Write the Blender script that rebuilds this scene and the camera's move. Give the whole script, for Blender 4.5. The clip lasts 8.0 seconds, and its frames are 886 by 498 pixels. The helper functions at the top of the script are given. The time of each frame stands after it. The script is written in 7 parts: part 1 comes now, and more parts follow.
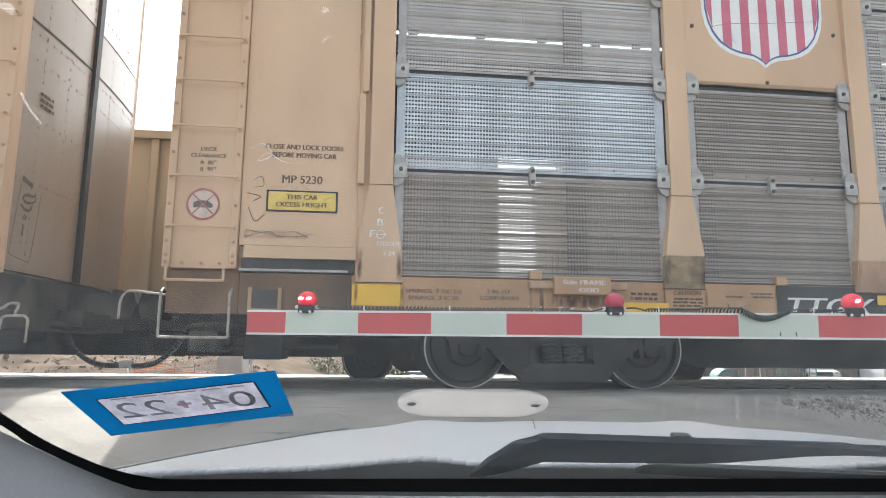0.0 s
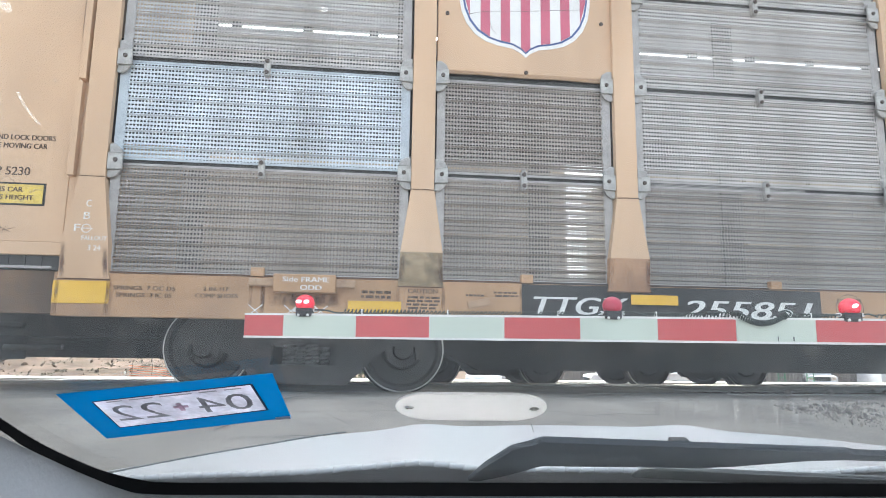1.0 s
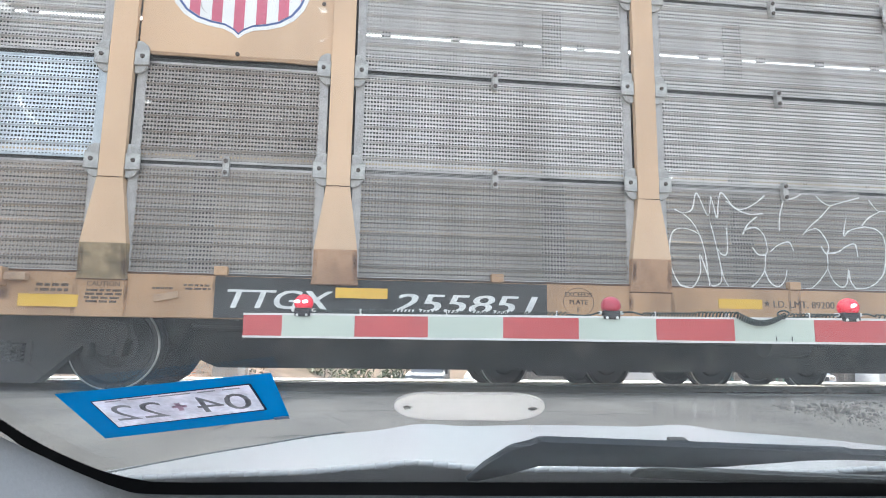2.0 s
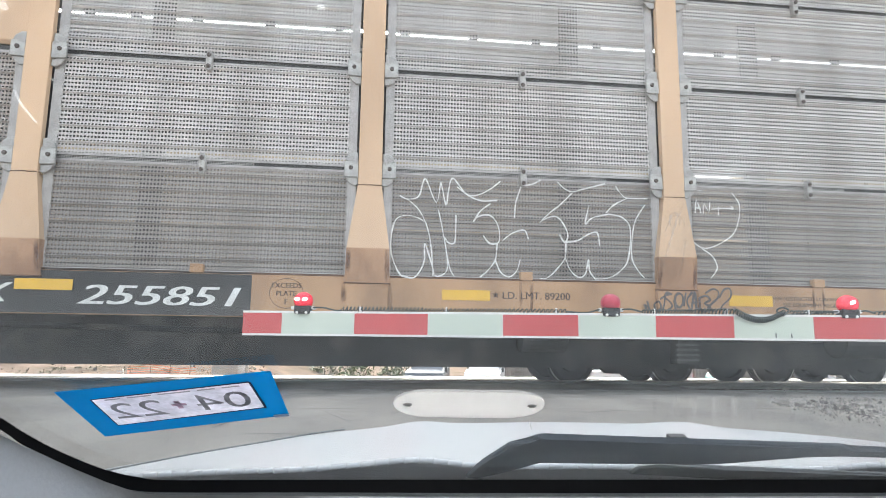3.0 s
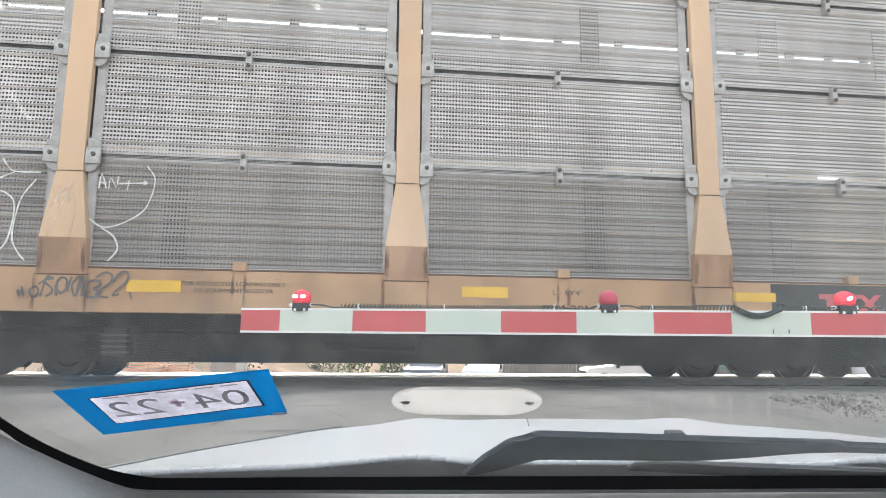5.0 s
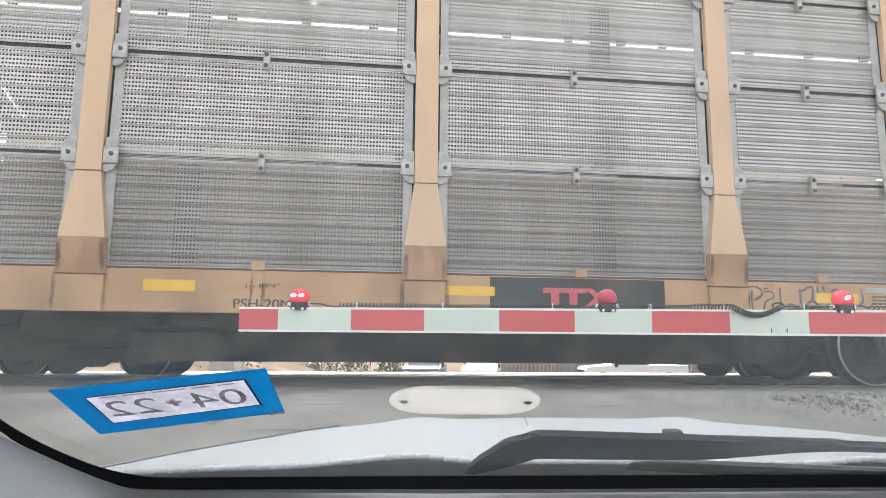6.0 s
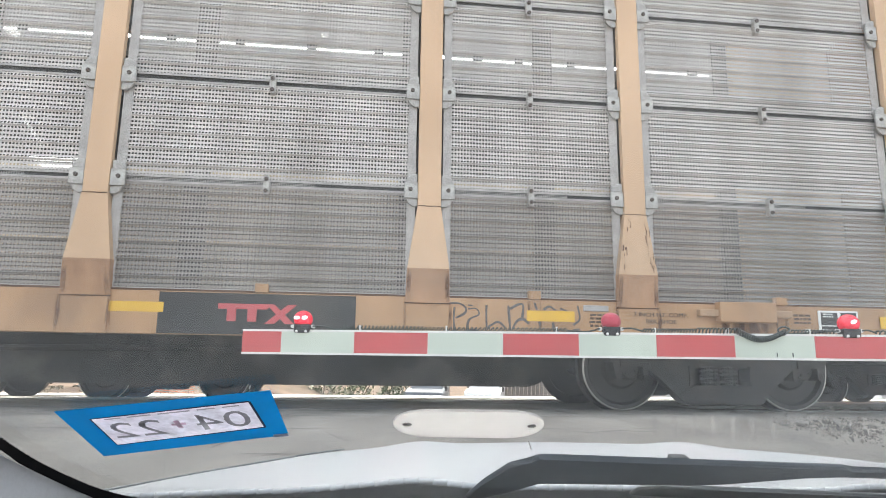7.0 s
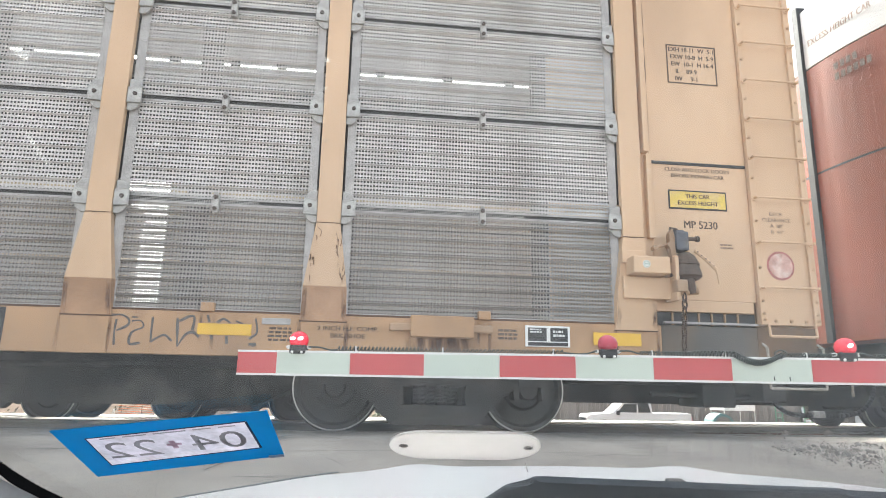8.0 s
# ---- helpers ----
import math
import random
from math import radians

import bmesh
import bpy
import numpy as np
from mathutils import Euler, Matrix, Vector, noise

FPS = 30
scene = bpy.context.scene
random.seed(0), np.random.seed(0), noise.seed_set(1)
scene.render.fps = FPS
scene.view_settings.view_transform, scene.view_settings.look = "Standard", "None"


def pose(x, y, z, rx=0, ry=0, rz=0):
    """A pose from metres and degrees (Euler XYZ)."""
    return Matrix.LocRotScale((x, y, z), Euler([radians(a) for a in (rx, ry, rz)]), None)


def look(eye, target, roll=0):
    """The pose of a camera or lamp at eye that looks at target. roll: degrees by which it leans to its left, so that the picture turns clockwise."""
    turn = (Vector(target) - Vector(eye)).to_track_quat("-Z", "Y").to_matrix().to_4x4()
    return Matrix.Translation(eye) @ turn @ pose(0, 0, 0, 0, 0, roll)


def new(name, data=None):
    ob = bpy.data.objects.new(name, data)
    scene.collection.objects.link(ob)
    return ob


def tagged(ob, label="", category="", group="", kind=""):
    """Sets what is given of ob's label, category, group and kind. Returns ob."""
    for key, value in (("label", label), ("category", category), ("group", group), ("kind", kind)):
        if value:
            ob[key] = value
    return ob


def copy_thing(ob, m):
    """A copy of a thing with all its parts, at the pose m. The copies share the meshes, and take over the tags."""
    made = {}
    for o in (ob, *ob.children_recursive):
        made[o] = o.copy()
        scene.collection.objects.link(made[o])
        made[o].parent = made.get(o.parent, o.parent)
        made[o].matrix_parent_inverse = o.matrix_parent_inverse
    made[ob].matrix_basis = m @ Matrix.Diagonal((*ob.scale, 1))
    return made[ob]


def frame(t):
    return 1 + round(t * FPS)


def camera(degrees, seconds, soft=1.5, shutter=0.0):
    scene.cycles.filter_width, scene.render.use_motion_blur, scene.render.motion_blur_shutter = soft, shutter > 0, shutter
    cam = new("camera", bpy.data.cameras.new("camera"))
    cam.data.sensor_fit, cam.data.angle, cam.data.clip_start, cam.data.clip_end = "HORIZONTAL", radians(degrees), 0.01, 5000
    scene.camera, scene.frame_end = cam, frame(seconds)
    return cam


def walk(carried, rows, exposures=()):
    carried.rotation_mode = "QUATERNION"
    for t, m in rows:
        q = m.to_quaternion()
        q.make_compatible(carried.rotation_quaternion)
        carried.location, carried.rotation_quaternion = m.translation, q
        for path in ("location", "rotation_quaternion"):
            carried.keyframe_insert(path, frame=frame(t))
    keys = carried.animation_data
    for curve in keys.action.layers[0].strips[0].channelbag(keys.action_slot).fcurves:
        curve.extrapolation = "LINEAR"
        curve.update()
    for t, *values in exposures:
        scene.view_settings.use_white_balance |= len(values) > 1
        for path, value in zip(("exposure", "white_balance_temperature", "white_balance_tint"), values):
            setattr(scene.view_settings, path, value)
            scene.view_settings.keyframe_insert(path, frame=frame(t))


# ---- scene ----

# Camera: held still inside a waiting car, turning slightly.
EYE = (0.0, 0.0, 0.40)  # rail tops are z = 0
# seconds, turn, tilt, lean, and how far the eye has drifted from its place
PATH = [(0.0, -0.01, 8.71, -0.58, 0, 0, 0), (0.5, -0.14, 9.02, -0.66, 0, 0.0004, 0.0002), (1.0, -0.21, 9.04, -0.74, -0.0003, 0.0012, -0.0004),
        (1.5, -0.26, 8.97, -0.73, 0, 0.0006, -0.0003), (2.0, -0.32, 9.03, -0.74, -0.0001, 0.0007, -0.0004), (3.5, -0.34, 8.61, -0.62, 0.0001, 0.0009, -0.0001),
        (4.0, -0.39, 8.49, -0.67, 0.0001, 0.0009, 0.0005), (4.5, -0.42, 8.55, -0.58, 0.0002, -0.0001, 0.0002), (6.0, -0.63, 8.43, -0.50, 0.0005, 0.0017, 0.0003),
        (6.5, -0.64, 11.10, -0.79, 0.0002, -0.0033, 0.0002), (7.0, -0.34, 10.46, -0.72, 0.0002, -0.0018, 0.0), (7.5, -0.35, 11.89, -0.88, -0.0002, -0.0033, -0.0004),
        (8.0, -0.68, 12.37, -1.00, -0.0002, -0.0043, -0.0007)]
cam = camera(69.38, 8.0, soft=0.8)
walk(cam, [(t, pose(EYE[0] + dx, EYE[1] + dy, EYE[2] + dz, 90 + p, r, y)) for t, y, p, r, dx, dy, dz in PATH], [(0.0, 1.87, 6300, 10), (0.5, 2.22, 6130, 9), (1.2, 2.36, 6100, 9), (2.2, 2.40, 6120, 9), (3.5, 2.42, 6420, 10), (8.0, 2.39, 6480, 10)])

# ---- light: hazy sun from behind the train, bright sky ----
SUN_AZ, SUN_EL = math.atan2(-0.30, 0.95), radians(43)
world = bpy.data.worlds.new("sky")
scene.world = world
world.use_nodes = True
wn, wl = world.node_tree.nodes, world.node_tree.links
sky = wn.new("ShaderNodeTexSky")
sky.sky_type, sky.sun_disc, sky.sun_elevation, sky.sun_rotation = "NISHITA", False, SUN_EL, SUN_AZ
sky.air_density, sky.dust_density, sky.ozone_density = 1.0, 6.0, 1.0
haze = wn.new("ShaderNodeHueSaturation")  # high thin cloud takes most of the blue away
haze.inputs["Saturation"].default_value = 0.35
wl.new(sky.outputs[0], haze.inputs["Color"])
wl.new(haze.outputs[0], wn["Background"].inputs[0])
wn["Background"].inputs[1].default_value = 0.15
sun_dir = Vector((math.sin(SUN_AZ) * math.cos(SUN_EL), math.cos(SUN_AZ) * math.cos(SUN_EL), math.sin(SUN_EL)))
sun = new("sun", bpy.data.lights.new("sun", "SUN"))
sun.data.energy, sun.data.angle, sun.data.color = 2.0, radians(1.0), (1.0, 0.95, 0.88)
sun.matrix_world = look(sun_dir * 60, (0, 0, 0))


# ---- materials ----
def mat(name, col, rough=0.6, metal=0.0, vary=0.15, scale=3.0, fine=60.0, bump=0.1, streak=0.0, dirt=None, dirt_amount=0.0, emit=0.0, rand=0.0, spec=0.5, island=0.0):
    """Painted or raw surface: colour varied at two scales, streaks that run down, grime and fine relief."""
    m = bpy.data.materials.new(name)
    m.use_nodes = True
    n, l = m.node_tree.nodes, m.node_tree.links
    b = n["Principled BSDF"]
    tc = n.new("ShaderNodeTexCoord")
    big, small = n.new("ShaderNodeTexNoise"), n.new("ShaderNodeTexNoise")
    big.inputs["Scale"].default_value, small.inputs["Scale"].default_value = scale, fine
    big.inputs["Detail"].default_value, small.inputs["Detail"].default_value = 5, 3
    if streak:
        mp = n.new("ShaderNodeMapping")
        mp.inputs["Scale"].default_value = (1.0, 1.0, streak)
        l.new(tc.outputs["Object"], mp.inputs[0])
        l.new(mp.outputs[0], big.inputs["Vector"])
    else:
        l.new(tc.outputs["Object"], big.inputs["Vector"])
    l.new(tc.outputs["Object"], small.inputs["Vector"])
    mr = n.new("ShaderNodeMapRange")
    mr.inputs[1].default_value, mr.inputs[2].default_value = 0.3, 0.7
    mr.inputs[3].default_value, mr.inputs[4].default_value = 1 - vary, 1 + vary * 0.5
    l.new(big.outputs[0], mr.inputs[0])
    mr2 = n.new("ShaderNodeMapRange")
    mr2.inputs[1].default_value, mr2.inputs[2].default_value = 0.3, 0.7
    mr2.inputs[3].default_value, mr2.inputs[4].default_value = 1 - vary * 0.5, 1 + vary * 0.25
    l.new(small.outputs[0], mr2.inputs[0])
    mul = n.new("ShaderNodeMath")
    mul.operation = "MULTIPLY"
    l.new(mr.outputs[0], mul.inputs[0]), l.new(mr2.outputs[0], mul.inputs[1])
    val = mul
    if rand:
        oi = n.new("ShaderNodeObjectInfo")
        rr = n.new("ShaderNodeMapRange")
        rr.inputs[3].default_value, rr.inputs[4].default_value = 1 - rand, 1 + rand
        l.new(oi.outputs["Random"], rr.inputs[0])
        val = n.new("ShaderNodeMath")
        val.operation = "MULTIPLY"
        l.new(mul.outputs[0], val.inputs[0]), l.new(rr.outputs[0], val.inputs[1])
    if island:
        ge = n.new("ShaderNodeNewGeometry")
        ri = n.new("ShaderNodeMapRange")
        ri.inputs[3].default_value, ri.inputs[4].default_value = 1 - island, 1 + island
        l.new(ge.outputs["Random Per Island"], ri.inputs[0])
        v2 = n.new("ShaderNodeMath")
        v2.operation = "MULTIPLY"
        l.new(val.outputs[0], v2.inputs[0]), l.new(ri.outputs[0], v2.inputs[1])
        val = v2
    vs = n.new("ShaderNodeVectorMath")
    vs.operation = "SCALE"
    vs.inputs[0].default_value = col
    l.new(val.outputs[0], vs.inputs["Scale"])
    out = vs.outputs[0]
    if dirt:
        dn = n.new("ShaderNodeTexNoise")
        dn.inputs["Scale"].default_value, dn.inputs["Detail"].default_value = scale * 0.7, 8
        dmp = n.new("ShaderNodeMapping")
        dmp.inputs["Location"].default_value = (3.1, 7.7, 1.3)
        dmp.inputs["Scale"].default_value = (1, 1, streak or 1)
        l.new(tc.outputs["Object"], dmp.inputs[0]), l.new(dmp.outputs[0], dn.inputs["Vector"])
        dr = n.new("ShaderNodeMapRange")
        dr.inputs[1].default_value, dr.inputs[2].default_value = 0.5, 0.75
        dr.inputs[3].default_value, dr.inputs[4].default_value = 0.0, dirt_amount
        l.new(dn.outputs[0], dr.inputs[0])
        mx = n.new("ShaderNodeMix")
        mx.data_type = "RGBA"
        l.new(dr.outputs[0], mx.inputs["Factor"]), l.new(out, mx.inputs["A"])
        mx.inputs["B"].default_value = (*dirt, 1)
        out = mx.outputs["Result"]
    l.new(out, b.inputs["Base Color"])
    b.inputs["Roughness"].default_value, b.inputs["Metallic"].default_value = rough, metal
    b.inputs["Specular IOR Level"].default_value = spec
    if bump:
        bp = n.new("ShaderNodeBump")
        bp.inputs["Strength"].default_value, bp.inputs["Distance"].default_value = bump, 0.004
        l.new(small.outputs[0], bp.inputs["Height"]), l.new(bp.outputs[0], b.inputs["Normal"])
    if emit:
        b.inputs["Emission Color"].default_value, b.inputs["Emission Strength"].default_value = (*col, 1), emit
    return m


def perforated(name, col, px=0.0290, pz=0.0370, hw=0.30, hh=0.228):
    """Galvanised sheet with real punched holes: rows of small rounded slots that let light through."""
    m = mat(name, col, 0.55, 0.25, 0.22, 1.6, 45, 0.15, 0.35, (0.16, 0.13, 0.10), 0.45)
    n, l = m.node_tree.nodes, m.node_tree.links
    tc = n.new("ShaderNodeTexCoord")
    sep = n.new("ShaderNodeSeparateXYZ")
    l.new(tc.outputs["Object"], sep.inputs[0])

    def op(kind, a, v):
        k = n.new("ShaderNodeMath")
        k.operation = kind
        l.new(a, k.inputs[0])
        if isinstance(v, float):
            k.inputs[1].default_value = v
        elif v is not None:
            l.new(v, k.inputs[1])
        return k.outputs[0]
    terms = []
    for axis, pitch, half in (("X", px, hw), ("Z", pz, hh)):
        a = op("FRACT", op("DIVIDE", sep.outputs[axis], pitch), None)
        a = op("ABSOLUTE", op("SUBTRACT", a, 0.5), None)
        terms.append(op("POWER", op("DIVIDE", a, half), 4.0))
    hole = op("LESS_THAN", op("ADD", terms[0], terms[1]), 1.0)
    mix, tr = n.new("ShaderNodeMixShader"), n.new("ShaderNodeBsdfTransparent")
    l.new(hole, mix.inputs[0]), l.new(n["Principled BSDF"].outputs[0], mix.inputs[1]), l.new(tr.outputs[0], mix.inputs[2])
    l.new(mix.outputs[0], n["Material Output"].inputs[0])
    return m


def stain(name, col, most=0.6, scale=18.0):
    """Thin uneven stain through which the paint below shows."""
    m = mat(name, col, 0.8, 0, 0.3, 10, 60, 0.0)
    n, l = m.node_tree.nodes, m.node_tree.links
    tc, no, mr = n.new("ShaderNodeTexCoord"), n.new("ShaderNodeTexNoise"), n.new("ShaderNodeMapRange")
    mp = n.new("ShaderNodeMapping")
    mp.inputs["Scale"].default_value = (1.0, 1.0, 0.3)
    no.inputs["Scale"].default_value, no.inputs["Detail"].default_value = scale, 6
    mr.inputs[1].default_value, mr.inputs[2].default_value, mr.inputs[3].default_value, mr.inputs[4].default_value = 0.32, 0.72, 0.0, most
    l.new(tc.outputs["Object"], mp.inputs[0]), l.new(mp.outputs[0], no.inputs["Vector"]), l.new(no.outputs[0], mr.inputs[0])
    # it thins out towards its edges
    sp, out = n.new("ShaderNodeSeparateXYZ"), mr.outputs[0]
    l.new(tc.outputs["Generated"], sp.inputs[0])
    for axis in ("X", "Z"):
        a, b, c, d = (n.new("ShaderNodeMath") for _ in range(4))
        a.operation, b.operation, c.operation, d.operation = "SUBTRACT", "MULTIPLY", "MULTIPLY_ADD", "MULTIPLY"
        a.inputs[1].default_value, c.inputs[1].default_value, c.inputs[2].default_value = 0.5, -4.0, 1.0
        l.new(sp.outputs[axis], a.inputs[0]), l.new(a.outputs[0], b.inputs[0]), l.new(a.outputs[0], b.inputs[1]), l.new(b.outputs[0], c.inputs[0])
        l.new(out, d.inputs[0]), l.new(c.outputs[0], d.inputs[1])
        out = d.outputs[0]
    tr, mx = n.new("ShaderNodeBsdfTransparent"), n.new("ShaderNodeMixShader")
    l.new(out, mx.inputs[0]), l.new(tr.outputs[0], mx.inputs[1]), l.new(n["Principled BSDF"].outputs[0], mx.inputs[2])
    l.new(mx.outputs[0], n["Material Output"].inputs[0])
    return m


RUST = (0.13, 0.07, 0.04)
M_STAIN = stain("purple-brown rust and shadow stain", (0.17, 0.09, 0.075), 0.9)
M_TAN = mat("tan paint", (0.65, 0.447, 0.288), 0.62, 0, 0.14, 1.3, 40, 0.08, 0.3, (0.33, 0.21, 0.13), 0.5)
M_SILL = mat("tan sill paint", (0.485, 0.295, 0.162), 0.65, 0, 0.2, 2.2, 40, 0.12, 0.6, (0.20, 0.12, 0.075), 0.8)
M_TAN_D = mat("grimy tan paint", (0.42, 0.27, 0.16), 0.7, 0, 0.3, 2.5, 40, 0.12, 0.4, (0.16, 0.09, 0.05), 0.6)
M_GRIME = mat("brown grime on tan paint", (0.46, 0.31, 0.20), 0.75, 0, 0.3, 6, 60, 0.1, 0.4, (0.16, 0.10, 0.07), 0.8)
M_FOOT = mat("tan paint browned with grime", (0.47, 0.28, 0.165), 0.75, 0, 0.3, 3.5, 50, 0.1, 0.5, (0.20, 0.11, 0.07), 0.8)
M_FOOT2 = mat("tan paint under mottled yellow-grey grime", (0.36, 0.27, 0.16), 0.75, 0, 0.4, 7, 60, 0.15, 0, (0.09, 0.065, 0.045), 0.9)
M_RUST = mat("rust streak", RUST, 0.85, 0, 0.35, 6, 90, 0.2)
M_YEL = mat("yellow reflective sheet", (0.78, 0.47, 0.05), 0.45, 0, 0.12, 4, 60, 0.03)
M_SIGNYEL = mat("yellow sign paint", (0.72, 0.53, 0.12), 0.55, 0, 0.2, 8, 60, 0.04, 0, (0.62, 0.44, 0.30), 0.9)
M_BLACKP = mat("black sill paint", (0.037, 0.037, 0.037), 0.6, 0, 0.3, 2, 40, 0.1, 0.4, (0.12, 0.10, 0.08), 0.4)
M_UNDER = mat("grimy black underframe", (0.035, 0.033, 0.031), 0.8, 0, 0.5, 3, 30, 0.4, 0, (0.17, 0.15, 0.13), 0.8)
M_GALV = perforated("perforated galvanised sheet", (0.56, 0.535, 0.51))
# Lowest row: dusty, and its base darkened for the weaker light low down.
M_GALV4 = perforated("dusty galvanised sheet darkened for weaker low light", (0.315, 0.29, 0.27))
M_GALV2 = perforated("clean bluish galvanised sheet", (0.63, 0.69, 0.735))
M_GALV3 = perforated("brown-stained galvanised sheet", (0.335, 0.298, 0.268))
# Far wall: base colour darkened so the near holes show a shaded interior.
M_FARP = perforated("far perforated sheet darkened for interior shade", (0.10, 0.095, 0.09), hw=0.31, hh=0.20)
M_TEETH = perforated("toothed strip", (0.40, 0.385, 0.37), 0.020, 0.013, 0.37, 0.40)
M_EDGE = mat("galvanised flange", (0.43, 0.41, 0.395), 0.55, 0.3, 0.25, 6, 50, 0.1)
M_EDGE2 = mat("bluish galvanised flange", (0.48, 0.53, 0.57), 0.5, 0.3, 0.2, 6, 50, 0.1)
M_BRK = mat("galvanised bracket", (0.46, 0.45, 0.43), 0.55, 0.35, 0.3, 14, 80, 0.15, 0, (0.2, 0.14, 0.1), 0.4)
M_BOLT = mat("dark bolt", (0.10, 0.08, 0.07), 0.6, 0.5, 0.3, 20, 80, 0.1)
M_GAP = mat("dark steel seam", (0.06, 0.06, 0.06), 0.7, 0.2, 0.3, 4, 50, 0.1)
# Interior shade is put into this dark base colour.
M_INT = mat("interior steel darkened for shade", (0.05, 0.047, 0.045), 0.7, 0.2, 0.3, 2, 30, 0.1)
M_TXT = mat("dark stencil paint", (0.115, 0.078, 0.056), 0.7, 0, 0.5, 30, 120, 0.0, 0, (0.30, 0.20, 0.13), 0.6)
M_TXTF = mat("faded stencil paint", (0.27, 0.185, 0.13), 0.7, 0, 0.4, 30, 120, 0.0, 0, (0.45, 0.31, 0.21), 0.8)
M_TXTW = mat("white lettering paint", (0.74, 0.74, 0.72), 0.6, 0, 0.2, 12, 80, 0.0)
M_CHALK = mat("chalk", (0.78, 0.77, 0.74), 0.9, 0, 0.3, 40, 150, 0.0)
M_SPRAY = mat("grey spray paint", (0.14, 0.125, 0.12), 0.7, 0, 0.3, 20, 90, 0.0)
M_HAZE = stain("thin white overspray", (0.75, 0.73, 0.70), 0.55, 30.0)
M_REDP = mat("red sign paint", (0.55, 0.10, 0.11), 0.5, 0, 0.15, 6, 60, 0.02)
M_PINK = mat("faded red stripe paint", (0.58, 0.13, 0.20), 0.5, 0, 0.15, 3, 60, 0.02)
M_WHITE = mat("white paint", (0.80, 0.80, 0.79), 0.45, 0, 0.08, 3, 60, 0.02)
M_BLUE = mat("dark blue outline paint", (0.08, 0.13, 0.32), 0.5, 0, 0.15, 3, 60, 0.02)
M_ORANGE = mat("orange freight paint", (0.37, 0.105, 0.055), 0.6, 0, 0.25, 1.0, 30, 0.04, 0.3, (0.13, 0.05, 0.035), 0.8)
M_FADEW = mat("faded white freight paint", (0.78, 0.78, 0.76), 0.5, 0, 0.12, 1.5, 30, 0.05, 0.3)
M_WHEEL = mat("wheel steel", (0.055, 0.052, 0.050), 0.6, 0.35, 0.3, 5, 60, 0.15)
M_TREAD = mat("polished wheel rim", (0.72, 0.70, 0.67), 0.35, 0.8, 0.2, 10, 60, 0.05)
M_TRUCK = mat("dusty cast side frame", (0.055, 0.052, 0.050), 0.8, 0.1, 0.4, 4, 50, 0.3, 0, (0.15, 0.12, 0.10), 0.4)
M_RAIL = mat("rail steel", (0.30, 0.28, 0.26), 0.4, 0.7, 0.2, 4, 60, 0.1)
M_ASPH = mat("worn grey asphalt", (0.51, 0.46, 0.40), 0.85, 0, 0.32, 1.4, 90, 0.4, 0, (0.24, 0.225, 0.21), 0.55)
M_BALL = mat("ballast", (0.30, 0.26, 0.23), 0.9, 0, 0.45, 3, 60, 0.6)
M_DIRT = mat("dry earth", (0.20, 0.150, 0.118), 0.95, 0, 0.6, 0.9, 9, 0.9, 0, (0.07, 0.06, 0.04), 0.85, spec=0.0)
M_CLOD = mat("earth clods and stones", (0.15, 0.11, 0.085), 0.95, 0, 0.4, 4, 30, 0.6, spec=0.0, island=0.65)
M_SCRUB = mat("dry grey-green scrub", (0.075, 0.078, 0.042), 0.8, 0, 0.4, 3, 20, 0.0, island=0.5)
M_TAR = mat("dark crack filler", (0.17, 0.16, 0.15), 0.85, 0, 0.4, 9, 60, 0.3)
M_RUB = mat("broken asphalt rubble", (0.36, 0.325, 0.29), 0.9, 0, 0.5, 9, 60, 0.5, island=0.45)
M_ARMR = mat("red gate sheeting", (0.55, 0.08, 0.085), 0.35, 0, 0.08, 4, 200, 0.02)
M_ARMW = mat("white gate sheeting", (0.55, 0.61, 0.53), 0.35, 0, 0.08, 4, 200, 0.02)
M_ALU = mat("aluminium edge", (0.75, 0.75, 0.73), 0.35, 0.5, 0.1, 6, 80, 0.02)
M_BLK = mat("black plastic", (0.02, 0.02, 0.022), 0.5, 0, 0.2, 8, 80, 0.05)
M_CABLE = mat("dark green cable", (0.035, 0.05, 0.045), 0.5, 0, 0.2, 30, 90, 0.0)
M_LENS = mat("red lamp lens", (0.46, 0.05, 0.085), 0.3, 0, 0.2, 30, 90, 0.1, emit=0.02)
M_GLOW = mat("lit red lamp lens", (0.80, 0.03, 0.06), 0.15, 0, 0.25, 40, 120, 0.2, emit=0.08)
M_LED = mat("lamp filament", (1.0, 0.50, 0.50), 0.3, 0, 0.0, 20, 60, 0.0, emit=2.2)
M_HOOD = mat("silver-grey car paint", (0.72, 0.74, 0.76), 0.30, 0.2, 0.05, 1.5, 300, 0.0, 0, (0.30, 0.30, 0.30), 0.15)
M_COWL = mat("grey cowl plastic", (0.022, 0.033, 0.045), 0.75, 0, 0.15, 8, 150, 0.1)
M_DASH = mat("grey dashboard plastic", (0.40, 0.41, 0.42), 0.65, 0, 0.08, 6, 300, 0.15)
M_FRIT = mat("black ceramic band", (0.004, 0.004, 0.005), 0.6, 0, 0.1, 8, 80, 0.0, spec=0.05)
M_STBLUE = mat("blue sticker border", (0.010, 0.29, 0.50), 0.5, 0, 0.05, 20, 200, 0.0)
M_STWHITE = mat("white sticker paper", (0.63, 0.62, 0.67), 0.6, 0, 0.2, 90, 300, 0.0)
M_STGREY = mat("grey sticker print", (0.30, 0.30, 0.31), 0.6, 0, 0.1, 60, 300, 0.0)
